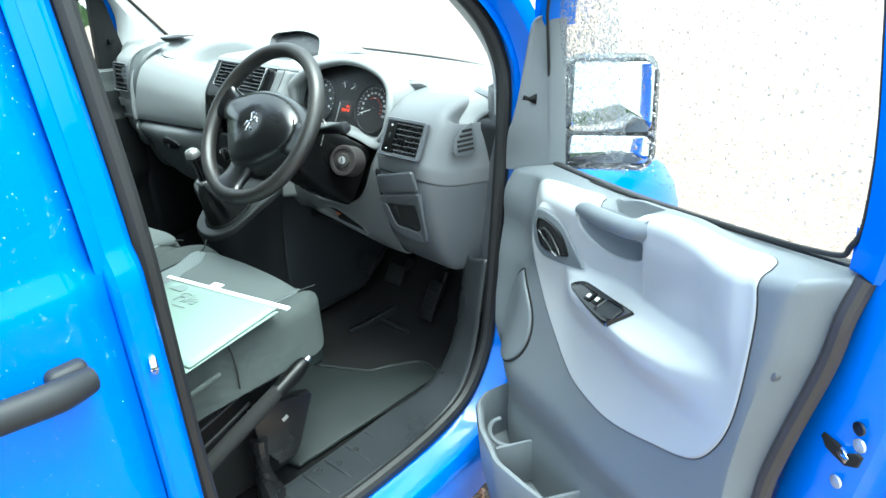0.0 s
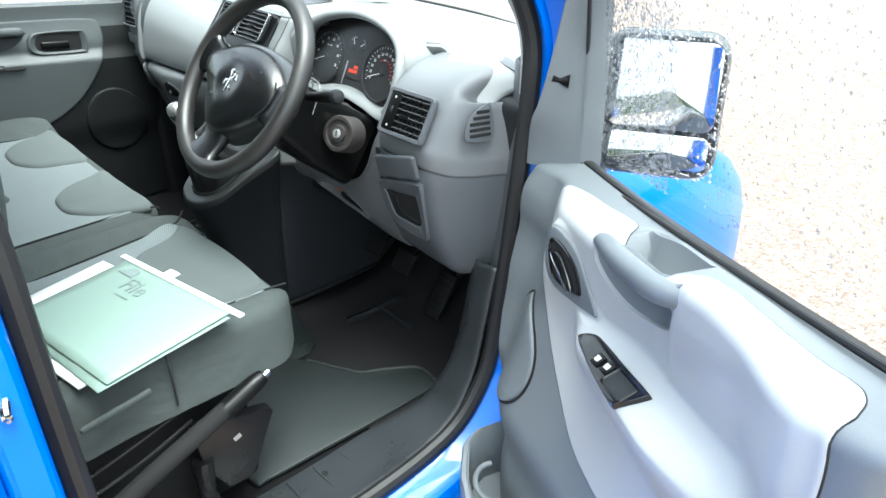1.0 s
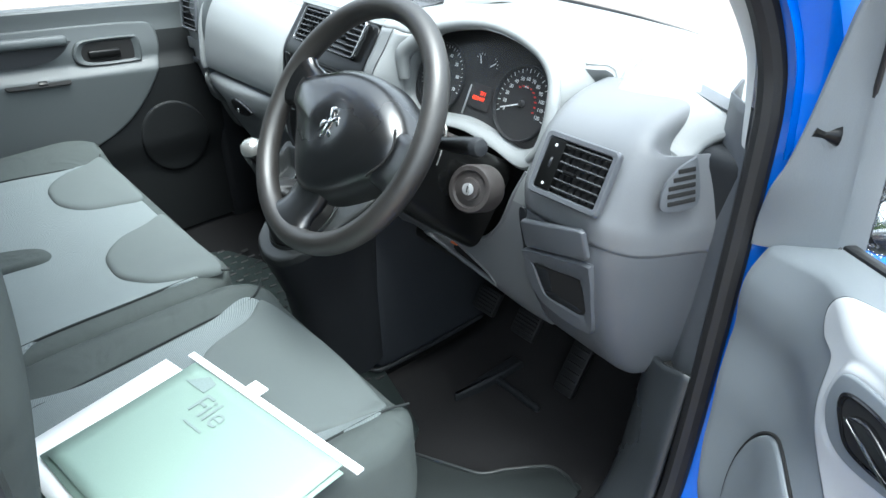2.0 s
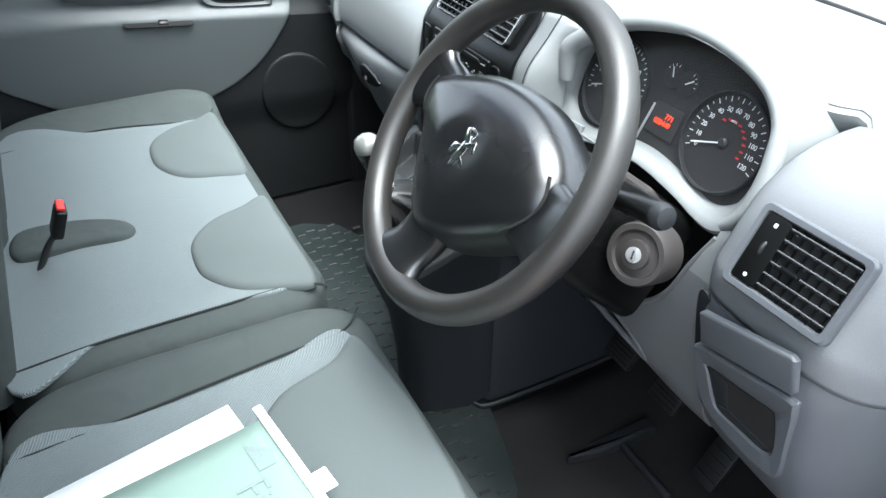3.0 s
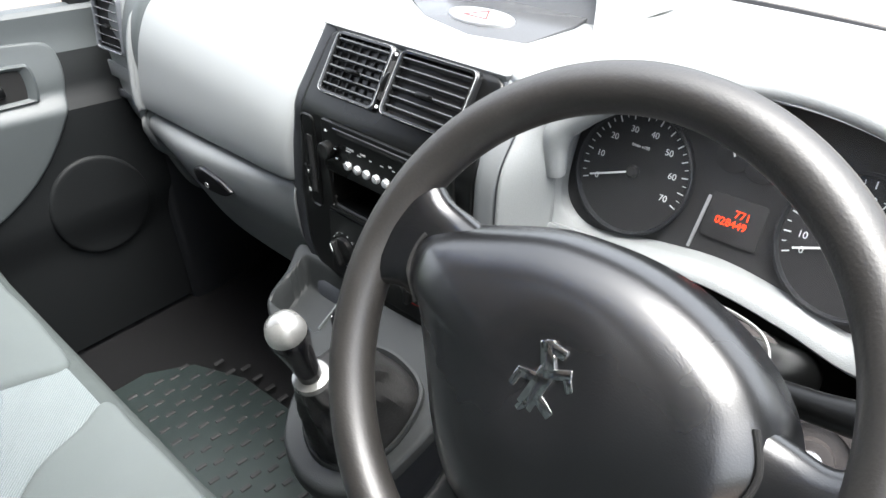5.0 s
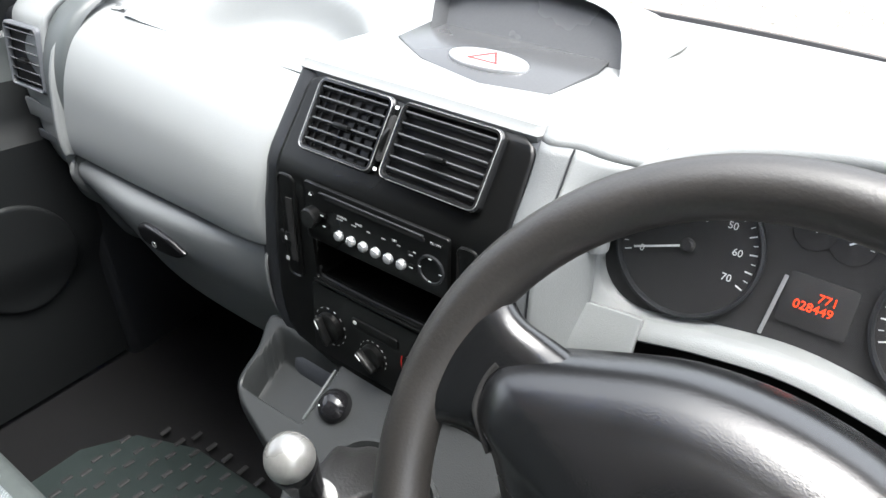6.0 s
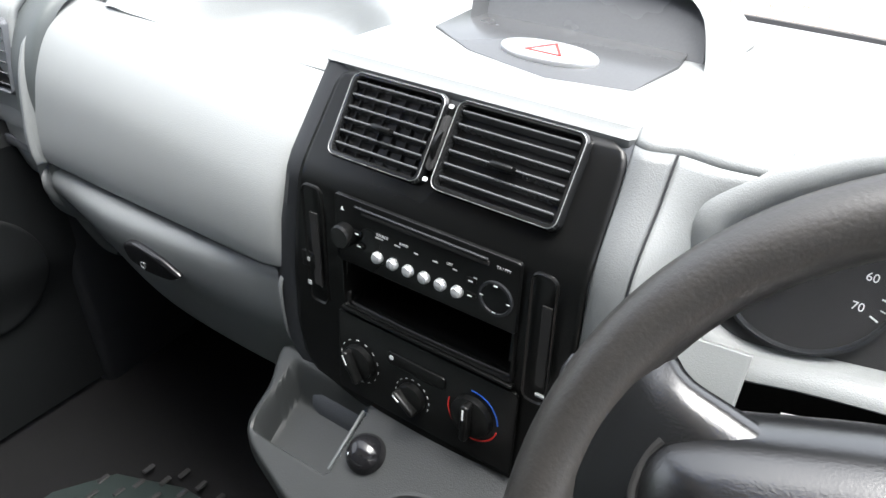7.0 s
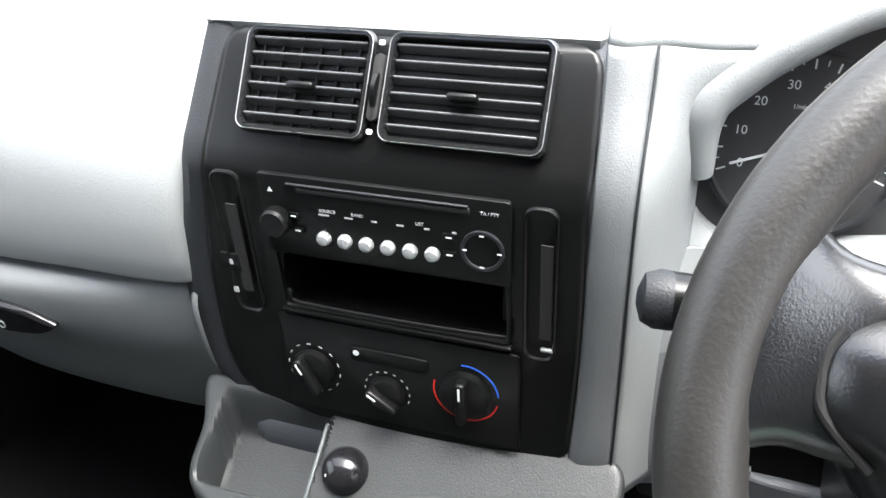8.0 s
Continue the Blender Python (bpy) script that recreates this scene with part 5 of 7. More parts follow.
part("key_slot", lathe([(0.009, 0), (0.009, 0.0085), (0.007, 0.009)], 20, km), SILVER, key)
part("slot", box(0.002, 0.010, 0.0015, km @ pose(0, 0, 0.0092), 0), VOID, key)
for pts, r in (([(0.470, 1.120, 1.150), (0.52, 1.114, 1.161), (0.555, 1.113, 1.170), (0.583, 1.112, 1.176)], [0.008, 0.010, 0.012, 0.0135]), ([(0.345, 1.122, 1.158), (0.29, 1.108, 1.168), (0.25, 1.100, 1.173), (0.212, 1.095, 1.176)], [0.008, 0.010, 0.012, 0.0135])):
    st = part("stalk", tube(pts, r, 14, 20), BLACK, column, "black control stalk")
    e = Vector(pts[-1])
    d = (e - Vector(pts[-2])).normalized()
    part("stalk_end", lathe([(0.0135, 0), (0.0137, 0.006), (0.011, 0.012), (0.004, 0.0145)], 18, Matrix.Translation(e) @ d.to_track_quat('Z', 'Y').to_matrix().to_4x4()), CHAR, st)
# brown-grey instead of black paints in the light on the lower shroud
part("lower_shroud", box(0.13, 0.10, 0.10, pose(0.405, 1.205, 1.050, 30, 0, 0), 0.025, 4), SHROUD, column)

# ================================================================ pedals
pedals = []
for x, y, z, w, h, nm in ((0.49, 1.43, 0.575, 0.050, 0.115, "accelerator_pedal"), (0.385, 1.40, 0.640, 0.065, 0.055, "brake_pedal"), (0.265, 1.40, 0.640, 0.065, 0.055, "clutch_pedal")):
    pd = thing(nm, "black rubber-faced foot pedal above the carpet", "pedal", "driver pedals")
    m = pose(x, y, z, 55, 0, 0)
    part("pedal_pad", box(w, h, 0.014, m, 0.005), RUBBER, pd)
    for k in range(6):
        part("tread", box(w * 0.85, 0.004, 0.004, m @ pose(0, (k - 2.5) * h / 7, 0.008), 0.001), RUBBER, pd)
    part("pedal_arm", tube([(x, y + 0.02, z - 0.01), (x, 1.50, z + 0.05), (x, 1.55, z + 0.20)], 0.008, 8, 16), STEEL, pd)

# ================================================================ seats
def seat_cushion(parent, x0, x1, y0, y1, z, bl, br, mat=FABRIC):
    """Domed seat squab with raised side bolsters and a rolled edge."""
    out = roundrect(x1 - x0, y1 - y0, 0.085, 6, (x0 + x1) / 2, (y0 + y1) / 2)
    sides = []
    for k in range(len(out)):
        p, q = np.array(out[k]), np.array(out[(k + 1) % len(out)])
        sides.append(tuple(p))
        if np.linalg.norm(q - p) > 0.08:
            m = 6
            sides += [tuple(p + (q - p) * i / m) for i in range(1, m)]
    place = lambda a, b, h: (a + (0.012 * smooth(x1 - 0.03, x1, a) - 0.012 * smooth(x0 + 0.03, x0, a)) * smooth(0.0, -0.08, h), b, seat_z(a, b, x0, x1, y0, y1, z, bl, br) + h - 0.030)
    return part("cushion", pad(sides, ((x0 + x1) / 2, (y0 + y1) / 2), place, 0.030, 0.042, rings=30, skirt=0.085, n=200), mat, parent)


def seat_z(x, y, x0, x1, y0, y1, z, bl, br):
    u, v = (x - x0) / (x1 - x0), (y - y0) / (y1 - y0)
    zz = z + bl * smooth(0.20, 0.08, u) + br * smooth(0.80, 0.92, u)
    return zz - 0.012 * smooth(0.35, 0.0, v)


def backrest(parent, x0, x1, y, z0, z1, lean=12, mat=FABRIC):
    m = pose((x0 + x1) / 2, y, z0, -lean, 0, 0)
    rows = []
    w = x1 - x0
    for k in range(25):
        h = (z1 - z0) * k / 24
        s = 1 - 0.22 * smooth(0.55, 1.0, k / 24)
        row = []
        for j in range(40):
            a = 2 * math.pi * j / 40
            ca, sa = math.cos(a), math.sin(a)
            px = w / 2 * s * math.copysign(abs(ca) ** 0.5, ca)
            py = 0.055 * math.copysign(abs(sa) ** 0.7, sa) * (1 - 0.4 * smooth(0.85, 1, k / 24))
            if sa > 0:
                py += 0.025 * smooth(0.30, 0.46, abs(px) / w)
            row.append((px, py, h))
        rows.append(row)
    bm, v = grid(rows, closed_v=True, m=m)
    cap(bm, v[0])
    cap(bm, v[-1])
    ob = part("backrest", bm, mat, parent, "grey cloth backrest")
    part("headrest", box(0.26, 0.10, 0.18, m @ pose(0, 0, z1 - z0 + 0.12), 0.045, 4), mat, parent)
    for sx in (-0.06, 0.06):
        part("headrest_post", tube([tuple(m @ Vector((sx, 0, z1 - z0 - 0.02))), tuple(m @ Vector((sx, 0, z1 - z0 + 0.06)))], 0.006, 8, 4), CHROME, parent)
    return ob


DS = (0.186, 0.700, 0.46, 0.938, 0.868, 0.022, 0.026)
driver = thing("driver_chair", "grey cloth driver's seat with darker side bolsters", "chair")
seat_cushion(driver, *DS)
dplace = lambda a, b, h: (a, b, seat_z(a, b, *DS) + h)
part("centre_panel", pad([(0.285, 0.47), (0.285, 0.62), (0.272, 0.80), (0.268, 0.90), (0.45, 0.908), (0.63, 0.90), (0.628, 0.80), (0.615, 0.62), (0.615, 0.47)], (0.45, 0.70), dplace, 0.003, 0.004), MESHF, driver, "pale striped mesh centre panel")
part("thigh_pad", pad([(0.272, 0.905), (0.304, 0.86), (0.335, 0.78), (0.40, 0.735), (0.50, 0.735), (0.580, 0.78), (0.615, 0.86), (0.632, 0.905), (0.56, 0.920), (0.45, 0.924), (0.34, 0.918)], (0.455, 0.85), dplace, 0.010, 0.016, dome=0.004), PAD, driver, "smooth grey thigh pad")
backrest(driver, 0.21, 0.715, 0.40, 0.84, 1.43)
part("side_seam", tube([(0.690, 0.684, 0.893), (0.709, 0.681, 0.872), (0.716, 0.679, 0.845), (0.717, 0.678, 0.800)], 0.0022, 6, 24), RUBBER, driver, "stitched side seam")
part("bolster_seam", tube([dplace(a, b, 0.0012) for a, b in ((0.282, 0.47), (0.282, 0.62), (0.268, 0.80), (0.262, 0.89), (0.236, 0.926))], 0.0018, 6, 40), SEAM, driver, "stitched seam beside the bolster")
part("bolster_seam", tube([dplace(a, b, 0.0012) for a, b in ((0.618, 0.47), (0.618, 0.62), (0.631, 0.80), (0.637, 0.89), (0.655, 0.926))], 0.0018, 6, 40), SEAM, driver)
part("seat_pan", box(0.44, 0.40, 0.05, pose(0.455, 0.66, 0.765), 0.015, 3), STEEL, driver)
part("trim_strip", box(0.008, 0.11, 0.012, pose(0.732, 0.585, 0.852, 8, 0, 0), 0.004, 3), FABRIC, driver)
# near-black box stands for the shade under the seat
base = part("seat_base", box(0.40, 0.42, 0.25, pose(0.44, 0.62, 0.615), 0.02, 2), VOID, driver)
for pts in ([(0.70, 0.50, 0.725), (0.70, 0.62, 0.755), (0.69, 0.74, 0.782)], [(0.705, 0.48, 0.690), (0.705, 0.60, 0.715), (0.70, 0.70, 0.745)]):
    part("frame_wire", tube(pts, 0.0035, 8, 12), STEEL, driver)

# triangular bracket plate in front of the seat base
bkm = facing((0.690, 0.0, 0.0), (1, 0, 0.0))
part("base_bracket", prism([(0.840, 0.690), (0.835, 0.700), (0.690, 0.735), (0.700, 0.640), (0.735, 0.575), (0.775, 0.570), (0.790, 0.585)], 0.02, bkm, 0.004), STEEL, driver, "black steel seat base bracket")
part("base_foot", tube([(0.705, 0.70, 0.66), (0.71, 0.695, 0.59), (0.715, 0.70, 0.52)], [0.018, 0.016, 0.03], 10, 16), STEEL, driver)
part("bracket_label", box(0.002, 0.014, 0.008, pose(0.7115, 0.765, 0.675, 20, 0, 0), 0), SILVER, driver)

# handbrake
hb = thing("handbrake", "black handbrake lever beside the driver's seat", "handbrake")
part("lever", tube([(0.742, 0.40, 0.600), (0.738, 0.55, 0.685), (0.735, 0.70, 0.745), (0.732, 0.79, 0.778)], [0.017, 0.016, 0.0155, 0.014], 14, 30), VOID, hb)
part("grip_end", tube([(0.7335, 0.745, 0.760), (0.732, 0.80, 0.782), (0.7315, 0.822, 0.790)], [0.0165, 0.0165, 0.012], 14, 12), BLACK, hb)
part("release_button", lathe([(0.007, 0), (0.007, 0.012), (0.005, 0.015)], 14, Matrix.Translation((0.7315, 0.820, 0.789)) @ Vector((0, 0.92, 0.39)).to_track_quat('Z', 'Y').to_matrix().to_4x4()), CHROME, hb)
part("pivot_cover", lathe([(0.07, 0), (0.07, 0.05), (0.06, 0.06)], 24, pose(0.705, 0.50, 0.565, 0, 90, 0)), STEEL, hb)

# passenger bench
BS = (-0.715, 0.166, 0.46, 0.922, 0.862, 0.026, 0.010)
bench = thing("passenger_bench", "two-place grey cloth passenger bench with pale mesh centre", "bench seat")
seat_cushion(bench, *BS)
bplace = lambda a, b, h: (a, b, seat_z(a, b, *BS) + h)
part("centre_panel", pad([(-0.575, 0.47), (-0.575, 0.66), (-0.555, 0.80), (-0.535, 0.880), (-0.38, 0.892), (-0.20, 0.895), (-0.05, 0.892), (0.115, 0.882), (0.122, 0.75), (0.125, 0.60), (0.125, 0.47)], (-0.22, 0.68), bplace, 0.003, 0.004), MESHF, bench, "pale striped mesh centre panel")
for x0, x1 in ((-0.165, 0.135), (-0.560, -0.265)):
    w = x1 - x0
    c = (x0 + x1) / 2
    part("thigh_pad", pad([(x0, 0.902), (x0 + 0.06 * w, 0.86), (x0 + 0.14 * w, 0.80), (x0 + 0.30 * w, 0.758), (c, 0.748), (x1 - 0.30 * w, 0.755), (x1 - 0.12 * w, 0.79), (x1 - 0.03 * w, 0.85), (x1, 0.898), (c + 0.25 * w, 0.906), (c, 0.908), (c - 0.25 * w, 0.906)], (c, 0.84), bplace, 0.011, 0.014, dome=0.004), PAD, bench, "smooth grey thigh pad")
part("buckle_trough", pad([(-0.135, 0.672), (-0.140, 0.60), (-0.160, 0.50), (-0.245, 0.50), (-0.222, 0.60), (-0.180, 0.675)], (-0.185, 0.585), bplace, 0.014, 0.014), FABRIC, bench)
part("bolster_seam", tube([bplace(a, b, 0.0014) for a, b in ((0.127, 0.47), (0.127, 0.60), (0.125, 0.75), (0.124, 0.86), (0.140, 0.902), (0.152, 0.908))], 0.0020, 6, 40), SEAM, bench, "dark seam beside the bolster")
part("bolster_seam", tube([bplace(a, b, 0.0014) for a, b in ((-0.577, 0.47), (-0.577, 0.66), (-0.558, 0.80), (-0.540, 0.88), (-0.575, 0.905))], 0.0018, 6, 40), SEAM, bench)
backrest(bench, -0.28, 0.155, 0.42, 0.84, 1.43)
backrest(bench, -0.715, -0.285, 0.42, 0.84, 1.43)
# near-black box stands for the shade under the bench
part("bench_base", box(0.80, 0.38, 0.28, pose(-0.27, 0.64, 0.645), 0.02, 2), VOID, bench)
bk = thing("belt_buckle", "black seat belt buckle with red button", "seat belt buckle")
part("stalk", tube([(-0.130, 0.53, 0.85), (-0.115, 0.555, 0.90), (-0.105, 0.57, 0.92)], 0.012, 8, 10, flat=0.4), RUBBER, bk)
part("body", box(0.030, 0.018, 0.055, pose(-0.098, 0.580, 0.945, -20, 15, 0), 0.005), BLACK, bk)
part("button", box(0.022, 0.012, 0.006, pose(-0.091, 0.589, 0.974, -20, 15, 0), 0.002), RED, bk)

# ================================================================ document folder on the driver's seat
folder = thing("document_folder", "pale green suspension file with white papers on the seat", "folder")
F0, F1, F2 = Vector((0.379, 0.748, 0.897)), Vector((0.733, 0.800, 0.914)), Vector((0.739, 0.577, 0.902))
fx = (F1 - F0).normalized()
fn = fx.cross((F2 - F1)).normalized()
fn = fn if fn.z > 0 else -fn
fy = fn.cross(fx)
FM = Matrix((fx, fy, fn)).transposed().to_4x4()
FM.translation = F0
W = (F1 - F0).length


def sheet(pts, m, lift, bend=0.004):
    bm, v = grid([[(p[0], p[1], lift + bend * math.sin(4 * p[0]) * 0.5) for p in r] for r in pts], m=m)
    return bm


def panel(x0, x1, y0, y1, n=12):
    return [[(x0 + (x1 - x0) * i / n, y0 + (y1 - y0) * j / n) for i in range(n + 1)] for j in range(n + 1)]


thick(part("paper", sheet(panel(-0.042, 0.292, -0.250, -0.022), FM @ pose(0, 0, 0, 0, 0, 1), -0.001), PAPER, folder, "white papers"), 0.004, (0, 0, 1))
thick(part("back_cover", sheet(panel(0.012, W - 0.014, -0.226, -0.002), FM @ pose(0, 0, 0, 0, 0, -1.5), 0.003), FILEG, folder), 0.0012, (0, 0, 1))
thick(part("front_cover", sheet(panel(0.016, W - 0.020, -0.220, -0.006), FM, 0.008), FILEG, folder, "pale green card cover"), 0.0012, (0, 0, 1))
part("hanger_bar", box(W + 0.008, 0.011, 0.004, FM @ pose(W / 2, 0.0, 0.009), 0.001), PAPER, folder, "white plastic hanging bar")
part("index_tab", box(0.030, 0.022, 0.003, FM @ pose(0.140, 0.011, 0.009), 0.002), PAPER, folder)
fold_txt = FM @ pose(0.127, -0.052, 0.0105)
text("File", 0.048, fold_txt @ pose(0, 0, 0, 0, 0, 0), INK, folder, "lettering")
part("printed_emblem", prism([(-0.022, -0.008), (0.022, -0.008), (0.022, 0.012), (0.0, 0.016)], 0.0003, FM @ pose(0.066, -0.028, 0.0100), 0), INK, folder)
part("printed_line", box(0.04, 0.003, 0.0003, FM @ pose(0.132, -0.080, 0.0102), 0), INK, folder)

# ================================================================ floor mats
fm = thing("rubber_floor_mat", "dark green ribbed rubber floor mat", "floor mat")
# front edge stops short so the black floor stands in for footwell shade
part("sheet", prism([(0.375, 0.58), (0.375, 1.11), (0.350, 1.139), (0.300, 1.155), (0.22, 1.175), (0.15, 1.192), (-0.10, 1.206), (-0.30, 1.215), (-0.46, 1.205), (-0.57, 1.16), (-0.62, 1.08), (-0.62, 0.58)], 0.008, pose(0, 0, 0.492), 0.003), MAT_RUB, fm)
bm = bmesh.new()
for i in range(28):
    for j in range(30):
        x, y = -0.74 + 0.041 * i, 0.60 + 0.027 * j
        if x > 0.20 and y > 1.13 or x > 0.39:
            continue
        if x < -0.605 or y > 1.235 or y - x > 1.74 or x > 0.355 or y > 1.175 and x > -0.30 or y > 1.12 and x > 0.20 or -0.13 < x < 0.16 and y > 1.16:
            continue
        g = box(0.0085, 0.0195, 0.0035, pose(x + (0.012 if j % 2 else 0), y, 0.5015, 0, 0, 0), 0.0012, 1)
        me = bpy.data.meshes.new("t")
        g.to_mesh(me)
        g.free()
        bm.from_mesh(me)
        bpy.data.meshes.remove(me)
tagged(part("rib_pattern", bm, RUBBER, fm), kind="stuff")
pl = thing("driver_mat_plate", "grey moulded driver's floor mat with wavy front edge", "floor mat")
edge = cr([(0.34, 0.80), (0.34, 1.02), (0.40, 1.085), (0.48, 1.125), (0.525, 1.150), (0.548, 1.190), (0.578, 1.235), (0.60, 1.258), (0.635, 1.262), (0.672, 1.252), (0.676, 1.10), (0.672, 0.95), (0.668, 0.83), (0.655, 0.80), (0.5, 0.795)], 90, True)
part("plate", prism([(p[0], p[1]) for p in edge], 0.007, pose(0, 0, 0.496), 0.003), MAT_GREY, pl)
part("raised_edge", tube([(p[0], p[1], 0.504) for p in cr([(0.40, 1.085), (0.48, 1.125), (0.525, 1.150), (0.548, 1.190), (0.578, 1.235), (0.60, 1.258), (0.635, 1.262), (0.670, 1.252)], 30)], 0.0035, 8, 60), MAT_GREY, pl)
cm = thing("footwell_carpet", "black footwell carpet with moulded heel wedge", "carpet")
rows = [[(0.17 + 0.53 * i / 12, y, z) for i in range(13)] for y, z in ((1.06, 0.494), (1.30, 0.494), (1.44, 0.500), (1.54, 0.56), (1.63, 0.73))]
thick(part("carpet", grid(rows)[0], FOOT_CARPET, cm), 0.004, (0, 0, 1))
part("floor_rib", box(0.125, 0.012, 0.016, pose(0.412, 1.348, 0.503), 0.005, 3), CHAR, cm)
part("heel_wedge", prism([(0.332, 1.245), (0.337, 1.245), (0.350, 1.30), (0.353, 1.42), (0.320, 1.42), (0.325, 1.32)], 0.018, pose(0, 0, 0.496), 0.006, 3), CHAR, cm, "grey wedge beside the pedals")


# ================================================================ driver's door, standing open
DU, DN = Vector((0.831, -0.5565, 0)), Vector((-0.5565, -0.831, 0))
DM = Matrix((DU, DN, Vector((0, 0, 1)))).transposed().to_4x4()
DM.translation = DN * -1.66


def belt(u):
    """Height of the window sill along the door."""
    return 1.092 + 0.185 * max(0.0, u) - 0.012 * math.sin(math.pi * min(max(u, 0), 1))


def shelf(u):
    return 0.030 + 0.050 * smooth(0.10, 0.28, u) * (1 - 0.30 * smooth(0.45, 0.80, u)) * smooth(0.97, 0.86, u)


def dw(u, z):
    """Upright face of the door trim: height over the door's base plane."""
    w = 0.022 + shelf(u) + 0.036 * smooth(0.20, 0.0, u) * smooth(1.16, 1.04, z)
    w += smooth(0.46, 0.20, u) * (0.024 * smooth(1.13, 1.01, z) + 0.016 * smooth(1.00, 0.90, z))
    w += 0.085 * smooth(0.98, 0.60, z) * (1 - 0.85 * smooth(0.35, 0.85, u))
    w -= 0.040 * smooth(0.78, 0.66, z)
    return w


def rise(u):
    """Swell of the top shelf round the tray."""
    return 0.020 * smooth(0.38, 0.52, u) * smooth(0.80, 0.66, u)


def rounding(u):
    return 0.26 * shelf(u)


def prof(u, s, h=0.0):
    """A point s metres down the trim from the window, over the top shelf and down the face."""
    r, S, z0 = rounding(u), shelf(u), belt(u) - 0.003
    flat, s1 = S - r, S - r + r * math.pi / 2
    if s <= flat:
        w, z, nw, nz = 0.010 + s * (1 + 0.012 / flat), z0 - 0.10 * s + rise(u) * smooth(0, 0.025, s), 0.1, 1.0
    elif s <= s1:
        a = (s - flat) / r
        w, z, nw, nz = 0.022 + flat + r * math.sin(a), z0 + rise(u) - 0.10 * flat - r * (1 - math.cos(a)), math.sin(a), math.cos(a)
    else:
        z = z0 + rise(u) - 0.10 * flat - r - (s - s1)
        w, nw, nz = 0.022 + S, 1.0, 0.0
    w += (dw(u, z) - (0.022 + S)) * smooth(0.25 * flat, s1, s)
    if s < S:
        z -= 0.048 * smooth(0.418, 0.450, u) * smooth(0.594, 0.574, u) * smooth(0.019, 0.027, s) * smooth(0.068, 0.056, s)
    return u, w + h * nw, z + h * nz


def s_of(u, z):
    r, S = rounding(u), shelf(u)
    return S - r + r * math.pi / 2 + belt(u) + rise(u) - 0.003 - 0.10 * (S - r) - r - z


door = thing("driver_door", "blue van door standing open with grey trim panel", "van door")


def rear_u(z):
    return float(np.interp(z, (0.30, 0.60, 0.90, 1.10, 1.26), (0.80, 0.835, 0.872, 0.915, 0.935)))


def front_u(z):
    return float(np.interp(z, (0.36, 0.55, 0.65, 0.75, 0.86, 1.00, 1.10), (0.30, 0.22, 0.165, 0.105, 0.055, 0.015, 0.005)))


INSZ = [(0.867, 1.175), (0.849, 1.04), (0.808, 0.955), (0.750, 0.905), (0.660, 0.868), (0.555, 0.842), (0.460, 0.845), (0.380, 0.885), (0.312, 0.945), (0.264, 0.995), (0.238, 1.035), (0.220, 1.075)]
INS = [(0.180, 0.085), (0.160, 0.060), (0.172, 0.043), (0.21, 0.036), (0.26, 0.032), (0.30, 0.030), (0.345, 0.025), (0.385, 0.024), (0.412, 0.036), (0.435, 0.055), (0.462, 0.080), (0.50, 0.088), (0.57, 0.085), (0.598, 0.068), (0.612, 0.049), (0.632, 0.038), (0.70, 0.034), (0.763, 0.027), (0.812, 0.023), (0.834, 0.027), (0.850, 0.039), (0.861, 0.058)] + [(u, s_of(u, z)) for u, z in INSZ]
INS_RIM = np.array(cr(INS, 160, True))


def depth_in(rim, u, s):
    """Depth of a point within a closed outline, negative outside."""
    a = np.roll(rim, 1, axis=0)
    cross = (a[:, 1] > s) != (rim[:, 1] > s)
    step = np.where(cross, rim[:, 1] - a[:, 1], 1.0)
    odd = np.count_nonzero(cross & (u < a[:, 0] + (s - a[:, 1]) * (rim[:, 0] - a[:, 0]) / step)) % 2
    e = rim - a
    t = np.clip(((u - a[:, 0]) * e[:, 0] + (s - a[:, 1]) * e[:, 1]) / (e * e).sum(axis=1), 0.0, 1.0)
    best = float(np.hypot(u - a[:, 0] - t * e[:, 0], s - a[:, 1] - t * e[:, 1]).min())
    return best if odd else -best


def inside(u, s):
    return depth_in(INS_RIM, u, s)


CUP = np.array(cr([(0.413, 1.138), (0.422, 1.121), (0.455, 1.108), (0.501, 1.100), (0.546, 1.107), (0.584, 1.123), (0.600, 1.138), (0.601, 1.156), (0.588, 1.166), (0.540, 1.158), (0.485, 1.150), (0.435, 1.144)], 120, True))


# outline of the release plate
PLATE = np.array(cr([(0.272, 1.095), (0.313, 1.101), (0.359, 1.098), (0.393, 1.082), (0.421, 1.067), (0.443, 1.053), (0.422, 1.044), (0.363, 1.028), (0.305, 1.017), (0.274, 1.026), (0.259, 1.050), (0.260, 1.078)], 96, True))

rows = []
SS = list(np.linspace(0, 0.16, 40)) + list(np.linspace(0.167, 0.90, 60))
for s in SS:
    row = []
    for i in range(151):
        t = i / 150
        zg = min(1.10, 1.16 - s)
        u = front_u(zg) + (rear_u(zg + 0.1 * (1 - s)) - front_u(zg)) * t
        p = prof(u, s)
        edge = 1 - smooth(0, 0.03, min(t, 1 - t))
        dip = 0.07 * smooth(0.016, 0.040, inside(u, s))
        row.append(tuple(DM @ Vector((p[0], p[1] - 0.035 * edge - dip, max(p[2], 0.36)))))
    rows.append(row)
trim = part("trim_panel", grid(rows)[0], DOOR_GREY, door, "grey moulded door trim panel")



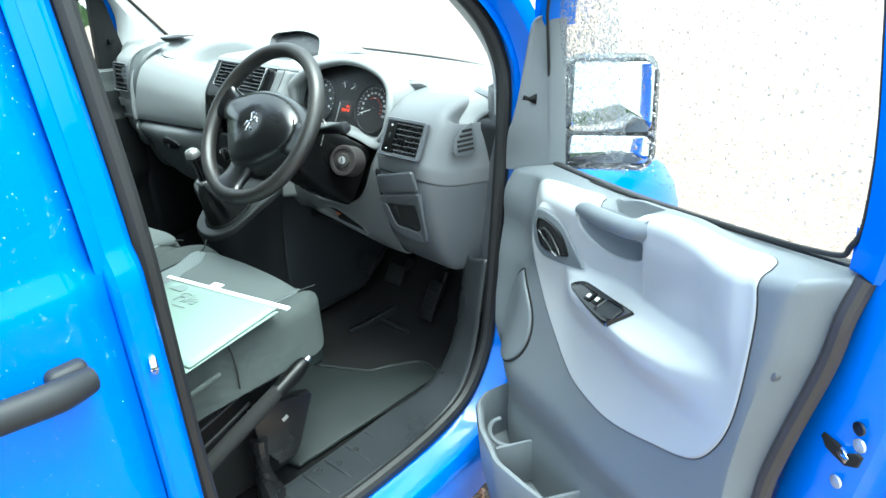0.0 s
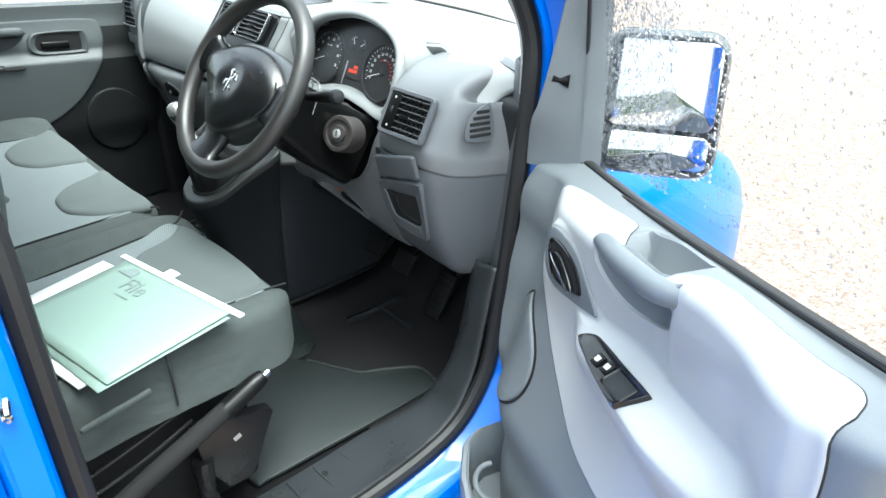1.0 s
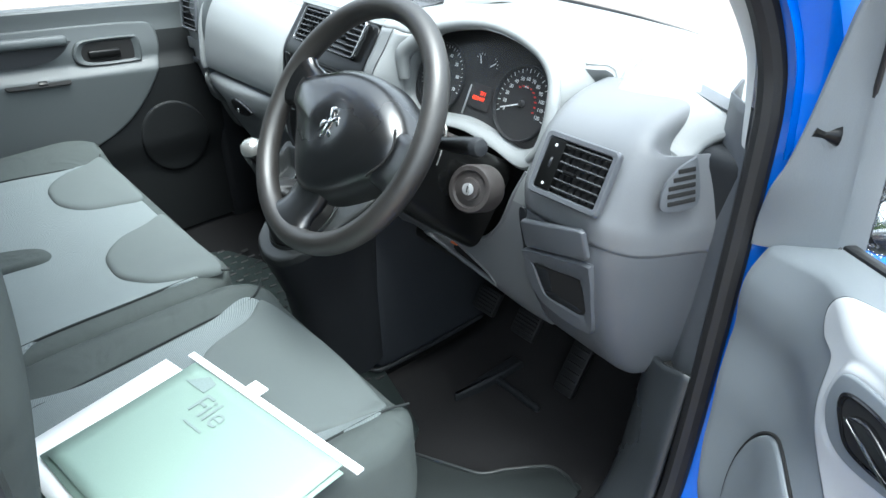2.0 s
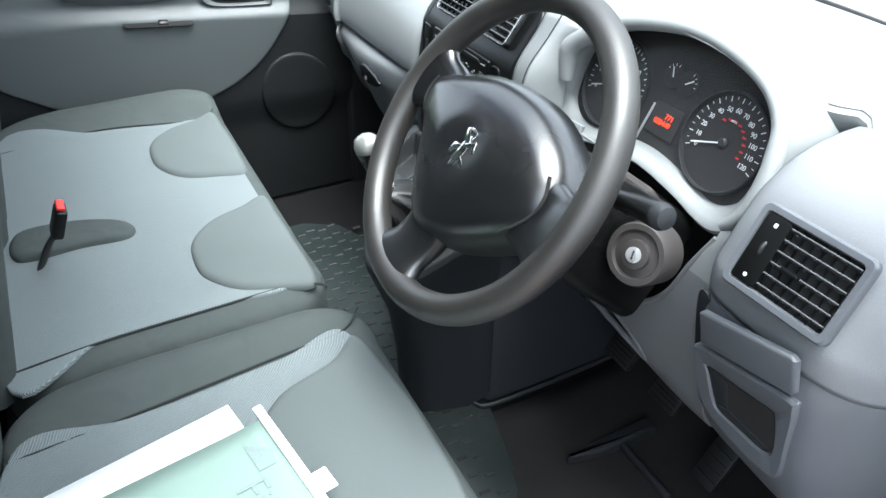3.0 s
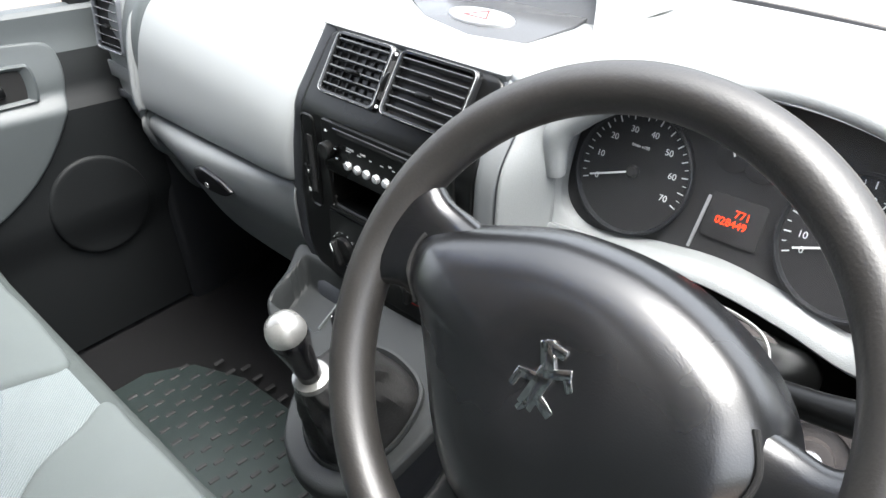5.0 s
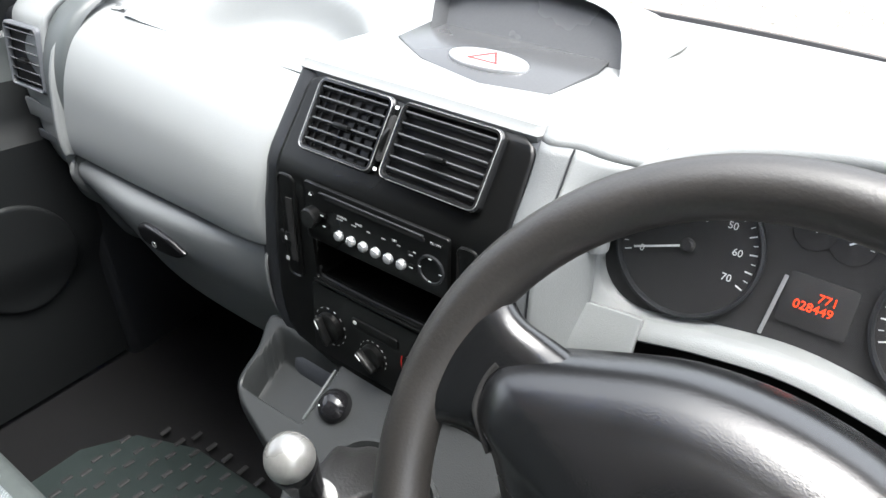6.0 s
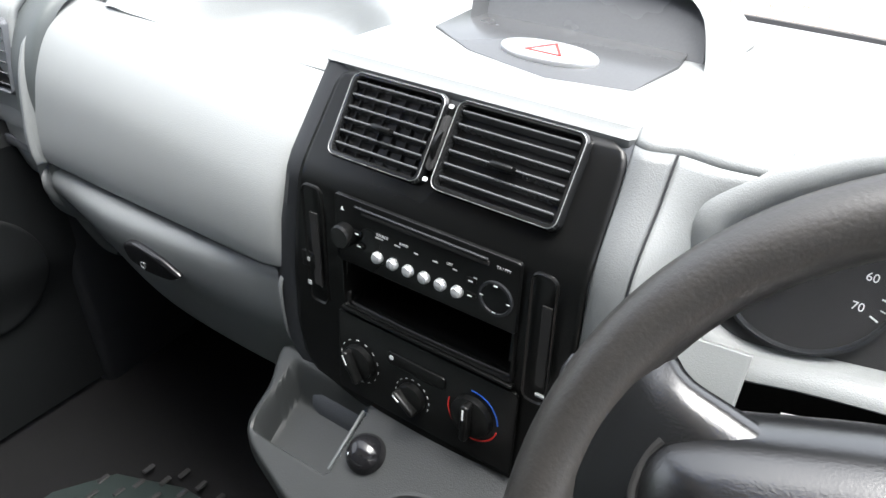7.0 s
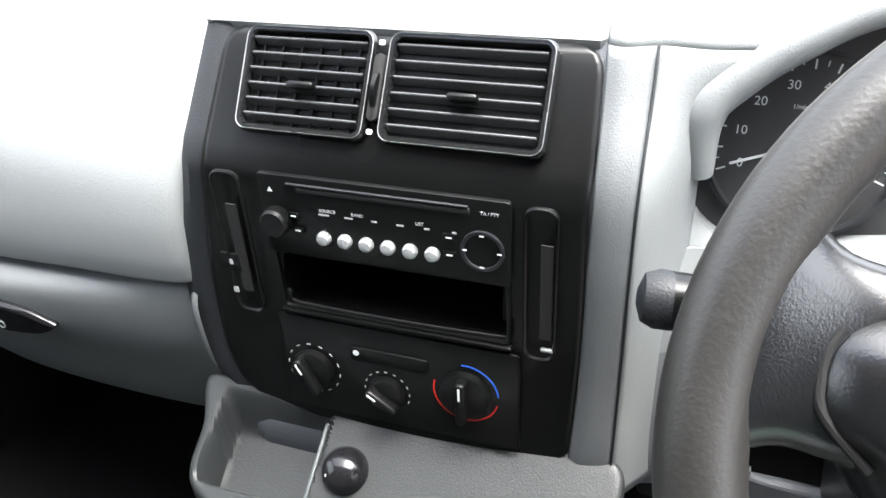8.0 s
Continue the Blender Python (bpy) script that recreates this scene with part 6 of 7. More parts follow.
def ridge_z(u):
    """Height of the ledge that carries the switches."""
    return float(np.interp(u, (0.28, 0.35, 0.43, 0.53, 0.64, 0.73, 0.82), (1.000, 1.003, 1.012, 1.022, 1.026, 1.036, 1.066)))


def valley_z(u):
    return float(np.interp(u, (0.40, 0.51, 0.61, 0.70, 0.82), (1.048, 1.060, 1.066, 1.074, 1.096)))


def insert_place(a, b, h, sunk=True):
    u, w, z = prof(a, b, h)
    s = z - 0.21 * (u - 0.515)
    inner = smooth(0.002, 0.034, inside(a, b))
    # proud rounded arm rest at the rear
    lift = 0.010 * smooth(0.602, 0.622, u + 0.25 * (1.15 - s)) * smooth(1.03, 1.10, s) * smooth(0.90, 0.80, u)
    # scooped field above the ledge, closed by a rounded end at the rear
    zr, zv = ridge_z(u), valley_z(u)
    field = smooth(0.40, 0.56, u) * smooth(0.845, 0.720, u)
    lift -= 0.030 * smooth(zr + 0.004, zv, z) * field * (1 - 0.45 * smooth(1.060, 1.150, s))
    lift += 0.028 * smooth(zr - 0.075, zr, z) * smooth(zr + 0.045, zr + 0.004, z) * smooth(0.37, 0.47, u) * smooth(0.84, 0.64, u)
    # hole that takes the pull pocket
    lift -= 0.050 * smooth(0.002, 0.007, depth_in(CUP, u, z)) if sunk and 0.38 < u < 0.63 and 1.07 < z < 1.19 else 0.0
    # flat seat of the release plate
    w += lift * inner
    if 0.22 < u < 0.48 and 0.98 < z < 1.14:
        w += (0.107 - 0.10 * (u - 0.350) + 0.12 * (1.060 - z) + h - w) * smooth(-0.012, -0.001, depth_in(PLATE, u, z))
    return tuple(DM @ Vector((u, w, z)))


part("screw_cap", lathe([(0.009, -0.004), (0.009, 0.002), (0.006, 0.004)], 16, DM @ pose(0.885, dw(0.885, 1.125) - 0.012, 1.125, -90, 0, 0)), DASH_LOW, door)
ins = part("trim_insert", pad(INS, (0.54, 0.19), insert_place, 0.003, 0.005, rings=190, n=560, skirt=0.02), INSERT, door, "silver grey insert, darkened for shade with pull pocket")


CUP_OUT = np.roll(CUP, -1, axis=0) - np.roll(CUP, 1, axis=0)
CUP_OUT = np.stack((-CUP_OUT[:, 1], CUP_OUT[:, 0]), axis=1) / np.hypot(CUP_OUT[:, 0], CUP_OUT[:, 1])[:, None]
CUP_OUT *= 1 if np.sum(CUP_OUT * (CUP - CUP.mean(axis=0))) > 0 else -1


def cup_ring(out, k, h):
    """One ring of the pocket: pushed outwards, then drawn to its middle."""
    c = np.array((0.512, 1.133))
    return [insert_place(q[0], s_of(*q), h, False) for q in (c + (p + o * out - c) * k for p, o in zip(CUP, CUP_OUT))]


bm, v = grid([cup_ring(*r) for r in ((0.0065, 1, -0.006), (0.0055, 1, 0.0006), (0.003, 1, 0.0026), (0.0, 1, 0.0022), (-0.003, 1, -0.002), (-0.006, 1, -0.007), (-0.009, 0.98, -0.011), (-0.010, 0.85, -0.017), (-0.010, 0.6, -0.022), (-0.010, 0.2, -0.023))], closed_v=True)
cap(bm, v[-1])
part("pull_cup", bm, DOOR_GREY, ins, "darker grey half-moon pull pocket")
bar = [insert_place(u, s_of(u, z), 0.003, False) for u, z in ((0.411, 1.142), (0.424, 1.149), (0.45, 1.156), (0.50, 1.166), (0.55, 1.175), (0.592, 1.183))] + [insert_place(u, s_of(u, z), h, False) for u, z, h in ((0.622, 1.188, -0.010), (0.645, 1.191, -0.026))]
part("pull_bar", tube(bar, [0.005, 0.010, 0.013, 0.0135, 0.0135, 0.0135, 0.0135, 0.012], 14, 50, flat=1.1), DOOR_GREY, ins, "rounded pull bar over the pocket")
part("insert_gap", tube([insert_place(q[0], q[1], 0.0006) for q in cr(INS, 150, True)], 0.0009, 6, 300, True, up=(0.5, 0.8, 0.3)), CHAR, ins)
sp = part("speaker_grille", pad([(0.222 + 0.085 * math.cos(a), 0.853 + 0.086 * math.sin(a)) for a in [2 * math.pi * k / 16 for k in range(16)]], (0.222, 0.853), lambda a, b, h: tuple(DM @ Vector((a, dw(a, b) + h, b))), 0.006, 0.004, skirt=0.01), DOOR_GREY, door, "round speaker cover")


part("speaker_ring", tube([tuple(DM @ Vector((a, dw(a, b) + 0.001, b))) for a, b in [(0.222 + 0.087 * math.cos(k * math.pi / 20), 0.853 + 0.088 * math.sin(k * math.pi / 20)) for k in range(40)]], 0.0022, 6, 80, True, up=(0.5, 0.8, 0.1)), VOID, sp)


def ring_on(outline, m, levels):
    rim = cr(outline, 60, True)
    c = sum(rim) / len(rim)
    rows = [[(c[0] + (p[0] - c[0]) * s, c[1] + (p[1] - c[1]) * s, h) for p in rim] for s, h in levels]
    return grid(rows, closed_v=True, m=m)[0]


def dplane(u, w, z, n):
    """A plane on the door: x along it, y up, z out of it."""
    n = Vector(n).normalized()
    x = (Vector((1, 0, 0)) - n * n.x).normalized()
    m = Matrix((x, x.cross(n) * -1 if x.cross(n).z < 0 else x.cross(n), n)).transposed().to_4x4()
    m.translation = (u, w, z)
    return DM @ m


RELO = [(a - 0.350, b - 1.060) for a, b in PLATE[::2]]
RCUP = [(a - 0.350, b - 1.060) for a, b in ((0.283, 1.081), (0.320, 1.087), (0.367, 1.080), (0.393, 1.058), (0.385, 1.050), (0.350, 1.038), (0.305, 1.034), (0.284, 1.051), (0.276, 1.067))]
rh = dplane(0.350, 0.1125, 1.060, (0.10, 1, 0.12))
rel = part("release_bezel", prism([(p[0], p[1]) for p in cr(RELO, 60, True)], 0.012, rh @ pose(0, 0, -0.011), 0.003, 3), DOOR_GREY, door, "grey plate of the inner door release")
part("release_cup", prism([(p[0], p[1]) for p in cr(RCUP, 40, True)], 0.0016, rh @ pose(0, 0, 0.0003), 0.0004), VOID, rel)
part("cup_frame", ring_on(RCUP, rh @ pose(0, 0, 0.0014), ((1.03, -0.001), (1.03, 0.002), (0.98, 0.0032), (0.91, 0.002), (0.90, 0.0))), GLOSSY, rel)
part("release_lever", prism([(p[0], p[1]) for p in cr([(-0.052, 0.006), (-0.030, 0.016), (0.000, 0.008), (0.030, -0.009), (0.022, -0.014), (-0.010, -0.010), (-0.040, -0.002)], 30, True)], 0.008, rh @ pose(-0.004, -0.001, 0.001), 0.003, 3), GLOSSY, rel, "black release lever")
part("lever_edge", tube([tuple(rh @ Vector((a, b, 0.0092))) for a, b in ((-0.056, 0.004), (-0.030, -0.004), (0.000, -0.013), (0.020, -0.016))], 0.0012, 6, 20), CHROME, rel)
SWO = [(-0.074, -0.016), (-0.075, -0.006), (-0.061, 0.0066), (-0.037, 0.0115), (0.015, 0.018), (0.070, 0.0255), (0.076, 0.022), (0.067, -0.008), (0.054, -0.017), (-0.001, -0.020), (-0.040, -0.019)]
sm = dplane(0.528, 0.1165, 1.0405, (-0.128, 1, 2.22))
sw = part("switch_panel", prism([(p[0], p[1]) for p in cr(SWO, 60, True)], 0.014, sm @ pose(0, 0, -0.012), 0.002), GLOSSY, door, "black window switch panel")
for x, y in ((-0.012, -0.006), (0.009, -0.001)):
    part("window_switch", box(0.016, 0.017, 0.006, sm @ pose(x, y, 0.003, 8, 0, 10), 0.002), BLACK, sw)
    part("switch_light", box(0.008, 0.007, 0.001, sm @ pose(x, y, 0.0062, 8, 0, 10), 0), WHITE, sw)
rows = [[(p[0] * k, p[1] * k, h) for p in roundrect(0.050, 0.030, 0.006)] for k, h in ((1.0, 0.001), (1.0, 0.004), (0.94, 0.0045), (0.88, 0.0025))]
part("recess_frame", grid(rows, closed_v=True, m=sm @ pose(0.043, 0.001, 0, 0, 0, 8))[0], GLOSSY, sw)
part("switch_recess", box(0.044, 0.025, 0.002, sm @ pose(0.043, 0.001, 0.0018, 0, 0, 8), 0.001), CHAR, sw)

# storage pocket along the foot of the door
rows = []
for k in range(41):
    t = k / 40
    u = 0.185 + 0.60 * t
    z = 0.668 - 0.05 * smooth(0.0, 0.75, t)
    w0 = dw(u, 0.64) - 0.004
    bulge = max(0.012, float(np.interp(u, (0.185, 0.20, 0.225, 0.30, 0.39, 0.46, 0.54, 0.64, 0.79), (0.165, 0.215, 0.243, 0.260, 0.257, 0.222, 0.178, 0.15, 0.12))) - w0)
    rows.append([tuple(DM @ Vector(p)) for p in ((u, w0 - 0.02, z - 0.26), (u, w0 + bulge * 0.75, z - 0.22), (u, w0 + bulge * 0.95, z - 0.10), (u, w0 + bulge, z - 0.012), (u, w0 + bulge - 0.003, z - 0.002), (u, w0 + bulge - 0.010, z), (u, w0 + bulge - 0.015, z - 0.006), (u, w0 + bulge - 0.016, z - 0.12), (u, w0 - 0.03, z - 0.13))])
pocket = part("door_pocket", grid(rows)[0], DOOR_GREY, door, "grey storage pocket along the door foot")
for u in (0.34, 0.50):
    part("pocket_divider", box(0.008, 0.085, 0.10, DM @ pose(u, dw(u, 0.6) + 0.03, 0.585), 0.003), DOOR_GREY, pocket)
part("bottle_ring", tube([tuple(DM @ Vector((0.29 + 0.045 * math.cos(a), dw(0.29, 0.6) + 0.02 + 0.035 * math.sin(a), 0.625))) for a in [math.pi * k / 10 for k in range(11)]], 0.005, 8, 24), DOOR_GREY, pocket)

# painted shell of the door round the trim, window frame, glass
rows = []


def capped(p, v):
    top = belt(p[0]) - (0.006 if p[1] > -0.05 else 0.075) if p[0] < 0.90 or p[1] < -0.055 else 1.30
    return tuple(DM @ Vector((p[0], p[1], 0.34 + (top - 0.34) * v)))


for j in range(41):
    z = 0.34 + 0.96 * j / 40
    u1 = rear_u(z)
    rows.append([capped(p, j / 40) for p in ((u1 - 0.03, 0.012, z), (u1 + 0.004, 0.014, z), (u1 + 0.035, 0.008, z), (u1 + 0.055, -0.012, z), (u1 + 0.060, -0.05, z), (u1 + 0.072, -0.062, z), (u1 + 0.090, -0.070, z), (u1 + 0.092, -0.082, z), (u1 + 0.06, -0.090, z), (0.5, -0.115 + 0.02 * (z - 0.8) ** 2, z), (0.02, -0.090, z), (-0.01, -0.06, z), (0.0, 0.0, z))])
edge_pts = []
for s in np.linspace(0.03, 0.78, 16):
    zg = min(1.10, 1.16 - s)
    u = rear_u(zg + 0.1 * (1 - s))
    p = prof(u, s)
    edge_pts.append(tuple(DM @ Vector((u + 0.006, p[1] - 0.036, p[2]))))
part("trim_edge_seal", tube(edge_pts, 0.011, 10, 60, up=(1, 0, 0)), SHROUD, door, "dark rubber edge strip")
shell = part("door_shell", grid(rows)[0], BLUE, door, "blue painted door shell")
part("door_bottom", box(0.86, 0.11, 0.03, DM @ pose(0.42, -0.035, 0.345), 0.01), BLUE, shell)
lk = part("latch_plate", prism([(-0.030, 0.012), (-0.022, 0.012), (-0.010, 0.002), (0.026, 0.006), (0.030, -0.002), (0.020, -0.012), (-0.010, -0.014), (-0.026, -0.004)], 0.004, DM @ pose(0.938, 0.010, 1.045, -90, 0, 0) @ pose(0, 0, 0, 0, 180, 0) @ pose(0, 0, 0, 180, 0, 0), 0.001), VOID, door, "dark door latch slot in the shut face")
part("latch_claw", box(0.016, 0.006, 0.012, DM @ pose(0.944, 0.012, 1.042, 0, 20, 0), 0.002), CHROME, lk)
for u, z in ((0.952, 1.083), (0.957, 1.064), (0.935, 0.996)):
    part("bolt", lathe([(0.008, 0), (0.008, 0.003), (0.004, 0.004)], 12, DM @ pose(u, 0.006, z, -90, 0, 0)), STEEL if z > 1.08 else SILVER, shell)
# sail panel in the front corner of the window
rows = []
for z, u0, w0, u1 in ((1.085, 0.010, 0.090, 0.064), (1.12, 0.014, 0.090, 0.064), (1.17, 0.030, 0.090, 0.065), (1.20, 0.038, 0.082, 0.065), (1.26, 0.046, 0.070, 0.066), (1.33, 0.052, 0.058, 0.067), (1.385, 0.058, 0.048, 0.068), (1.40, 0.066, 0.036, 0.068)):
    rows.append([tuple(DM @ Vector(p)) for p in ((u0 - 0.02, -0.02, z), (u0 - 0.012, w0 - 0.02, z), (u0, w0, z), (u0 + 0.010, w0 - 0.002, z), (u1 - 0.006, 0.024, z), (u1, 0.012, z), (u1, -0.02, z))])
bm, v = grid(surf(rows, 40, 21))
cap(bm, v[-1])
sail = part("sail_panel", bm, DOOR_GREY, door, "grey sail panel with mirror lever")
part("mirror_lever", tube([tuple(DM @ Vector(p)) for p in ((0.056, 0.040, 1.238), (0.052, 0.054, 1.240), (0.049, 0.066, 1.244))], [0.012, 0.006, 0.0085], 10, 12), BLACK, sail)
WIN = [(0.062, 1.098), (0.30, 1.135), (0.60, 1.195), (0.86, 1.252), (0.905, 1.280), (0.922, 1.33), (0.925, 1.45), (0.90, 1.70), (0.85, 1.80), (0.70, 1.84), (0.52, 1.80), (0.30, 1.64), (0.12, 1.46), (0.075, 1.35)]


def wpt(u, w, z):
    return tuple(DM @ Vector((u, w + 0.10 * max(0, (z - 1.25)) * 0.9, z)))


wrim = cr(WIN, 120, True)
wc = np.array([0.52, 1.45])
upper = cr([(0.925, 1.26), (0.94, 1.33), (0.942, 1.45), (0.918, 1.70), (0.865, 1.815), (0.70, 1.86), (0.51, 1.82), (0.29, 1.66), (0.10, 1.475), (0.045, 1.385)], 70)
rows = []
for k, p in enumerate(upper):
    e = upper[min(k + 1, 69)] - upper[max(k - 1, 0)]
    nrm = np.array([e[1], -e[0]]) / np.linalg.norm(e)
    rows.append([wpt(*(lambda q: (q[0], w, q[1]))(p + nrm * d)) for d, w in ((-0.018, 0.010), (-0.010, 0.020), (0.02, 0.018), (0.03, 0.0), (0.03, -0.05), (0.0, -0.058), (-0.018, -0.05), (-0.018, 0.010))])
part("window_frame", grid(rows)[0], BLUE, door, "blue window frame")
part("window_seal", tube([wpt(p[0], 0.012, p[1]) for p in wrim[::2]], 0.0032, 8, 160, True), RUBBER, door)
bm, v = grid([[wpt(p[0], -0.015, p[1]) for p in wrim], [wpt(wc[0] + (p[0] - wc[0]) * 0.5, -0.015, wc[1] + (p[1] - wc[1]) * 0.5) for p in wrim]], closed_v=True)
cap(bm, v[1])
pane = part("window_pane", bm, PANE, door, "rain-speckled side window")
pane.visible_shadow = False
rows = []
for i in range(31):
    u = 0.055 + 0.85 * i / 30
    z = belt(u)
    rows.append([tuple(DM @ Vector(q)) for q in ((u, 0.0095, z - 0.004), (u, 0.008, z + 0.0), (u, 0.004, z + 0.001), (u, -0.006, z + 0.0))])
thick(part("waist_seal", grid(rows)[0], RUBBER, door), 0.004, (-0.5, -0.8, 1))

# exterior mirror on the open door
mir = thing("door_mirror", "tall black two-pane exterior door mirror wet with rain", "mirror")
MC = Vector((1.042, 1.432, 1.192))
mm = facing(MC, (0.45, -0.88, 0.10))
rows = []
for s, h in ((0.90, 0.002), (0.96, 0.012), (1.0, 0.004), (1.0, -0.03), (0.94, -0.075), (0.75, -0.105), (0.4, -0.12)):
    rows.append([(p[0] * s, p[1] * s, h) for p in roundrect(0.198, 0.235, 0.04, 6)])
bm, v = grid(rows, closed_v=True, m=mm)
cap(bm, v[-1])
part("housing", bm, HAZEBLK, mir, "black mirror housing")
part("backing", prism(roundrect(0.184, 0.222, 0.034, 6), 0.002, mm, 0), RUBBER, mir)
part("mirror_glass", prism(roundrect(0.170, 0.138, 0.018, 6), 0.004, mm @ pose(0.004, 0.036, 0.012, -7, -1, 0), 0.001), MIRROR, mir)
part("mirror_glass", prism(roundrect(0.164, 0.056, 0.014, 6), 0.004, mm @ pose(0.004, -0.072, 0.008, -8, 1, 0), 0.001), MIRROR, mir)
part("mirror_arm", box(0.12, 0.07, 0.07, mm @ pose(-0.11, -0.06, -0.045), 0.025, 4), RUBBER, mir)

# ================================================================ passenger door, closed
pdoor = thing("passenger_door", "closed van door with grey trim and silver insert", "van door")


def px(y, z):
    return -0.815 + 0.020 * smooth(1.12, 1.02, z) + 0.025 * smooth(1.02, 0.985, z) * smooth(0.70, 0.80, z) + 0.01 * smooth(0.8, 0.7, z)


pplace = lambda a, b, h: (px(a, b) + h, a, b)
rows = [[(px(y, z), y, z) for y in np.linspace(0.47, 1.30, 40)] for z in np.linspace(0.50, 1.145, 50)]
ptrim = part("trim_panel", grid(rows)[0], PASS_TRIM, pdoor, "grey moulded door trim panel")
# upper band paler, lower trim near black: the shade is in the colour
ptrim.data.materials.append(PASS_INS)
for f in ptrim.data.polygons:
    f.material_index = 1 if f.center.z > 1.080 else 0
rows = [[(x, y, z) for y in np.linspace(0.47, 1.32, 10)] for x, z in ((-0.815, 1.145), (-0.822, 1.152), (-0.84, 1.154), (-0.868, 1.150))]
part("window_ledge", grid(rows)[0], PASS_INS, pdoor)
part("trim_insert", pad([(0.48, 1.105), (0.75, 1.106), (1.00, 1.107), (1.12, 1.105), (1.172, 1.092), (1.172, 1.03), (1.13, 0.95), (1.06, 0.87), (0.97, 0.815), (0.85, 0.782), (0.70, 0.785), (0.56, 0.83), (0.48, 0.90)], (0.82, 0.96), pplace, 0.005, 0.006, rings=30, n=140), PASS_INS, pdoor, "silver grey insert, darkened for shade")
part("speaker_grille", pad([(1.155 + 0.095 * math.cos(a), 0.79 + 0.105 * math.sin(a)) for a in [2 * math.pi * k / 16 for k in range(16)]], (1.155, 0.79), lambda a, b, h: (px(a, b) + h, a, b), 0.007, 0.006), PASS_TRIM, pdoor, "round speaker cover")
ph = facing((-0.786, 1.040, 1.040), (1, 0, 0.05))
PR = [(-0.085, -0.005), (-0.07, 0.028), (-0.03, 0.036), (0.06, 0.036), (0.082, 0.028), (0.080, -0.022), (0.06, -0.030), (-0.06, -0.028)]
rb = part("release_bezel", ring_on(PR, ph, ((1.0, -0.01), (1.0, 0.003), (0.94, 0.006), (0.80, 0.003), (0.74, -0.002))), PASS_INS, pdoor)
part("release_cup", prism([(p[0] * 0.78, p[1] * 0.78) for p in cr(PR, 40, True)], 0.001, ph, 0), VOID, rb)
part("release_lever", box(0.080, 0.020, 0.012, ph @ pose(-0.010, -0.002, 0.002), 0.005, 3), BLACK, rb)
ps = facing((-0.766, 0.855, 0.984), (0.6, 0, 0.8))
psw = part("switch_panel", prism(roundrect(0.150, 0.022, 0.010), 0.003, ps, 0.001), VOID, pdoor)
part("window_switch", box(0.022, 0.012, 0.006, ps @ pose(0.01, 0, 0.004), 0.002), BLACK, psw)
gpm = facing((-0.785, 0.80, 1.060), (1, 0, 0.1))
# flat charcoal shape stands in for the shaded hollow of the cup
part("pull_cup", prism([(p[0], p[1]) for p in cr([(-0.13, 0.02), (0.13, 0.02), (0.15, 0.008), (0.10, -0.026), (0.0, -0.034), (-0.12, -0.026)], 40, True)], 0.001, gpm, 0), CHAR, pdoor)
part("grab_bar", box(0.30, 0.026, 0.022, gpm @ pose(0, 0.022, 0.01), 0.010, 3), PASS_INS, pdoor)
ppane = part("window_pane", prism([(0.475, 1.15), (1.29, 1.15), (1.31, 1.30), (1.24, 1.42), (0.84, 1.72), (0.65, 1.80), (0.50, 1.78)], 0.002, Matrix(((0, 0, 1, -0.862), (1, 0, 0, 0), (0, 1, 0, 0), (0, 0, 0, 1))) @ Matrix.Shear('XY', 4, (0, 0)), 0), PANE, pdoor)
ppane.visible_shadow = False
rows = [[(-0.934, y, z) for y in (0.47, 0.9, 1.36)] for z in (0.34, 0.8, 1.09)]
part("door_skin", grid(rows)[0], BLUE, pdoor)
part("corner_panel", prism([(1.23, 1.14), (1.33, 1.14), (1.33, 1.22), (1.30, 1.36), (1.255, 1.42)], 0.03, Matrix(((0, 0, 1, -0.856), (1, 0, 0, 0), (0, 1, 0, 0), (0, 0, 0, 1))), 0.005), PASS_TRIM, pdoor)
part("mirror_lever", tube([(-0.826, 1.285, 1.238), (-0.80, 1.280, 1.240), (-0.775, 1.272, 1.243)], [0.010, 0.006, 0.008], 10, 12), BLACK, pdoor)
# the lines of the door fall towards its front
for ob in pdoor.children_recursive:
    if not ob.name.startswith("door_skin"):
        for v in ob.data.vertices:
            v.co.z += 0.10 * (1.12 - v.co.y) * (1 - smooth(1.16, 1.40, v.co.z)) * smooth(0.55, 0.90, v.co.z)
mir2 = thing("passenger_mirror", "black exterior mirror outside the closed door", "mirror")
mm2 = facing((-1.06, 1.36, 1.235), (0.25, -0.96, 0.0))
bm, v = grid([[(p[0] * s, p[1] * s, h) for p in roundrect(0.205, 0.245, 0.04, 6)] for s, h in ((0.90, 0.002), (0.96, 0.012), (1.0, 0.004), (1.0, -0.03), (0.94, -0.075), (0.75, -0.105), (0.4, -0.12))], closed_v=True, m=mm2)
cap(bm, v[-1])
part("housing", bm, RUBBER, mir2)
part("mirror_glass", prism(roundrect(0.175, 0.215, 0.03, 6), 0.003, mm2, 0.001), MIRROR, mir2)
part("mirror_arm", box(0.12, 0.07, 0.07, mm2 @ pose(0.11, -0.06, -0.045), 0.025, 4), RUBBER, mir2)


# ================================================================ rain, gravel stones, far hedge
WATER = glass("rain_water", (0.96, 0.97, 0.97), rough=0.06, film=0.16)
rng = random.Random(7)


PANE_WATER = glass("window_rain_water", (0.80, 0.82, 0.82), rough=0.12, film=0.34)


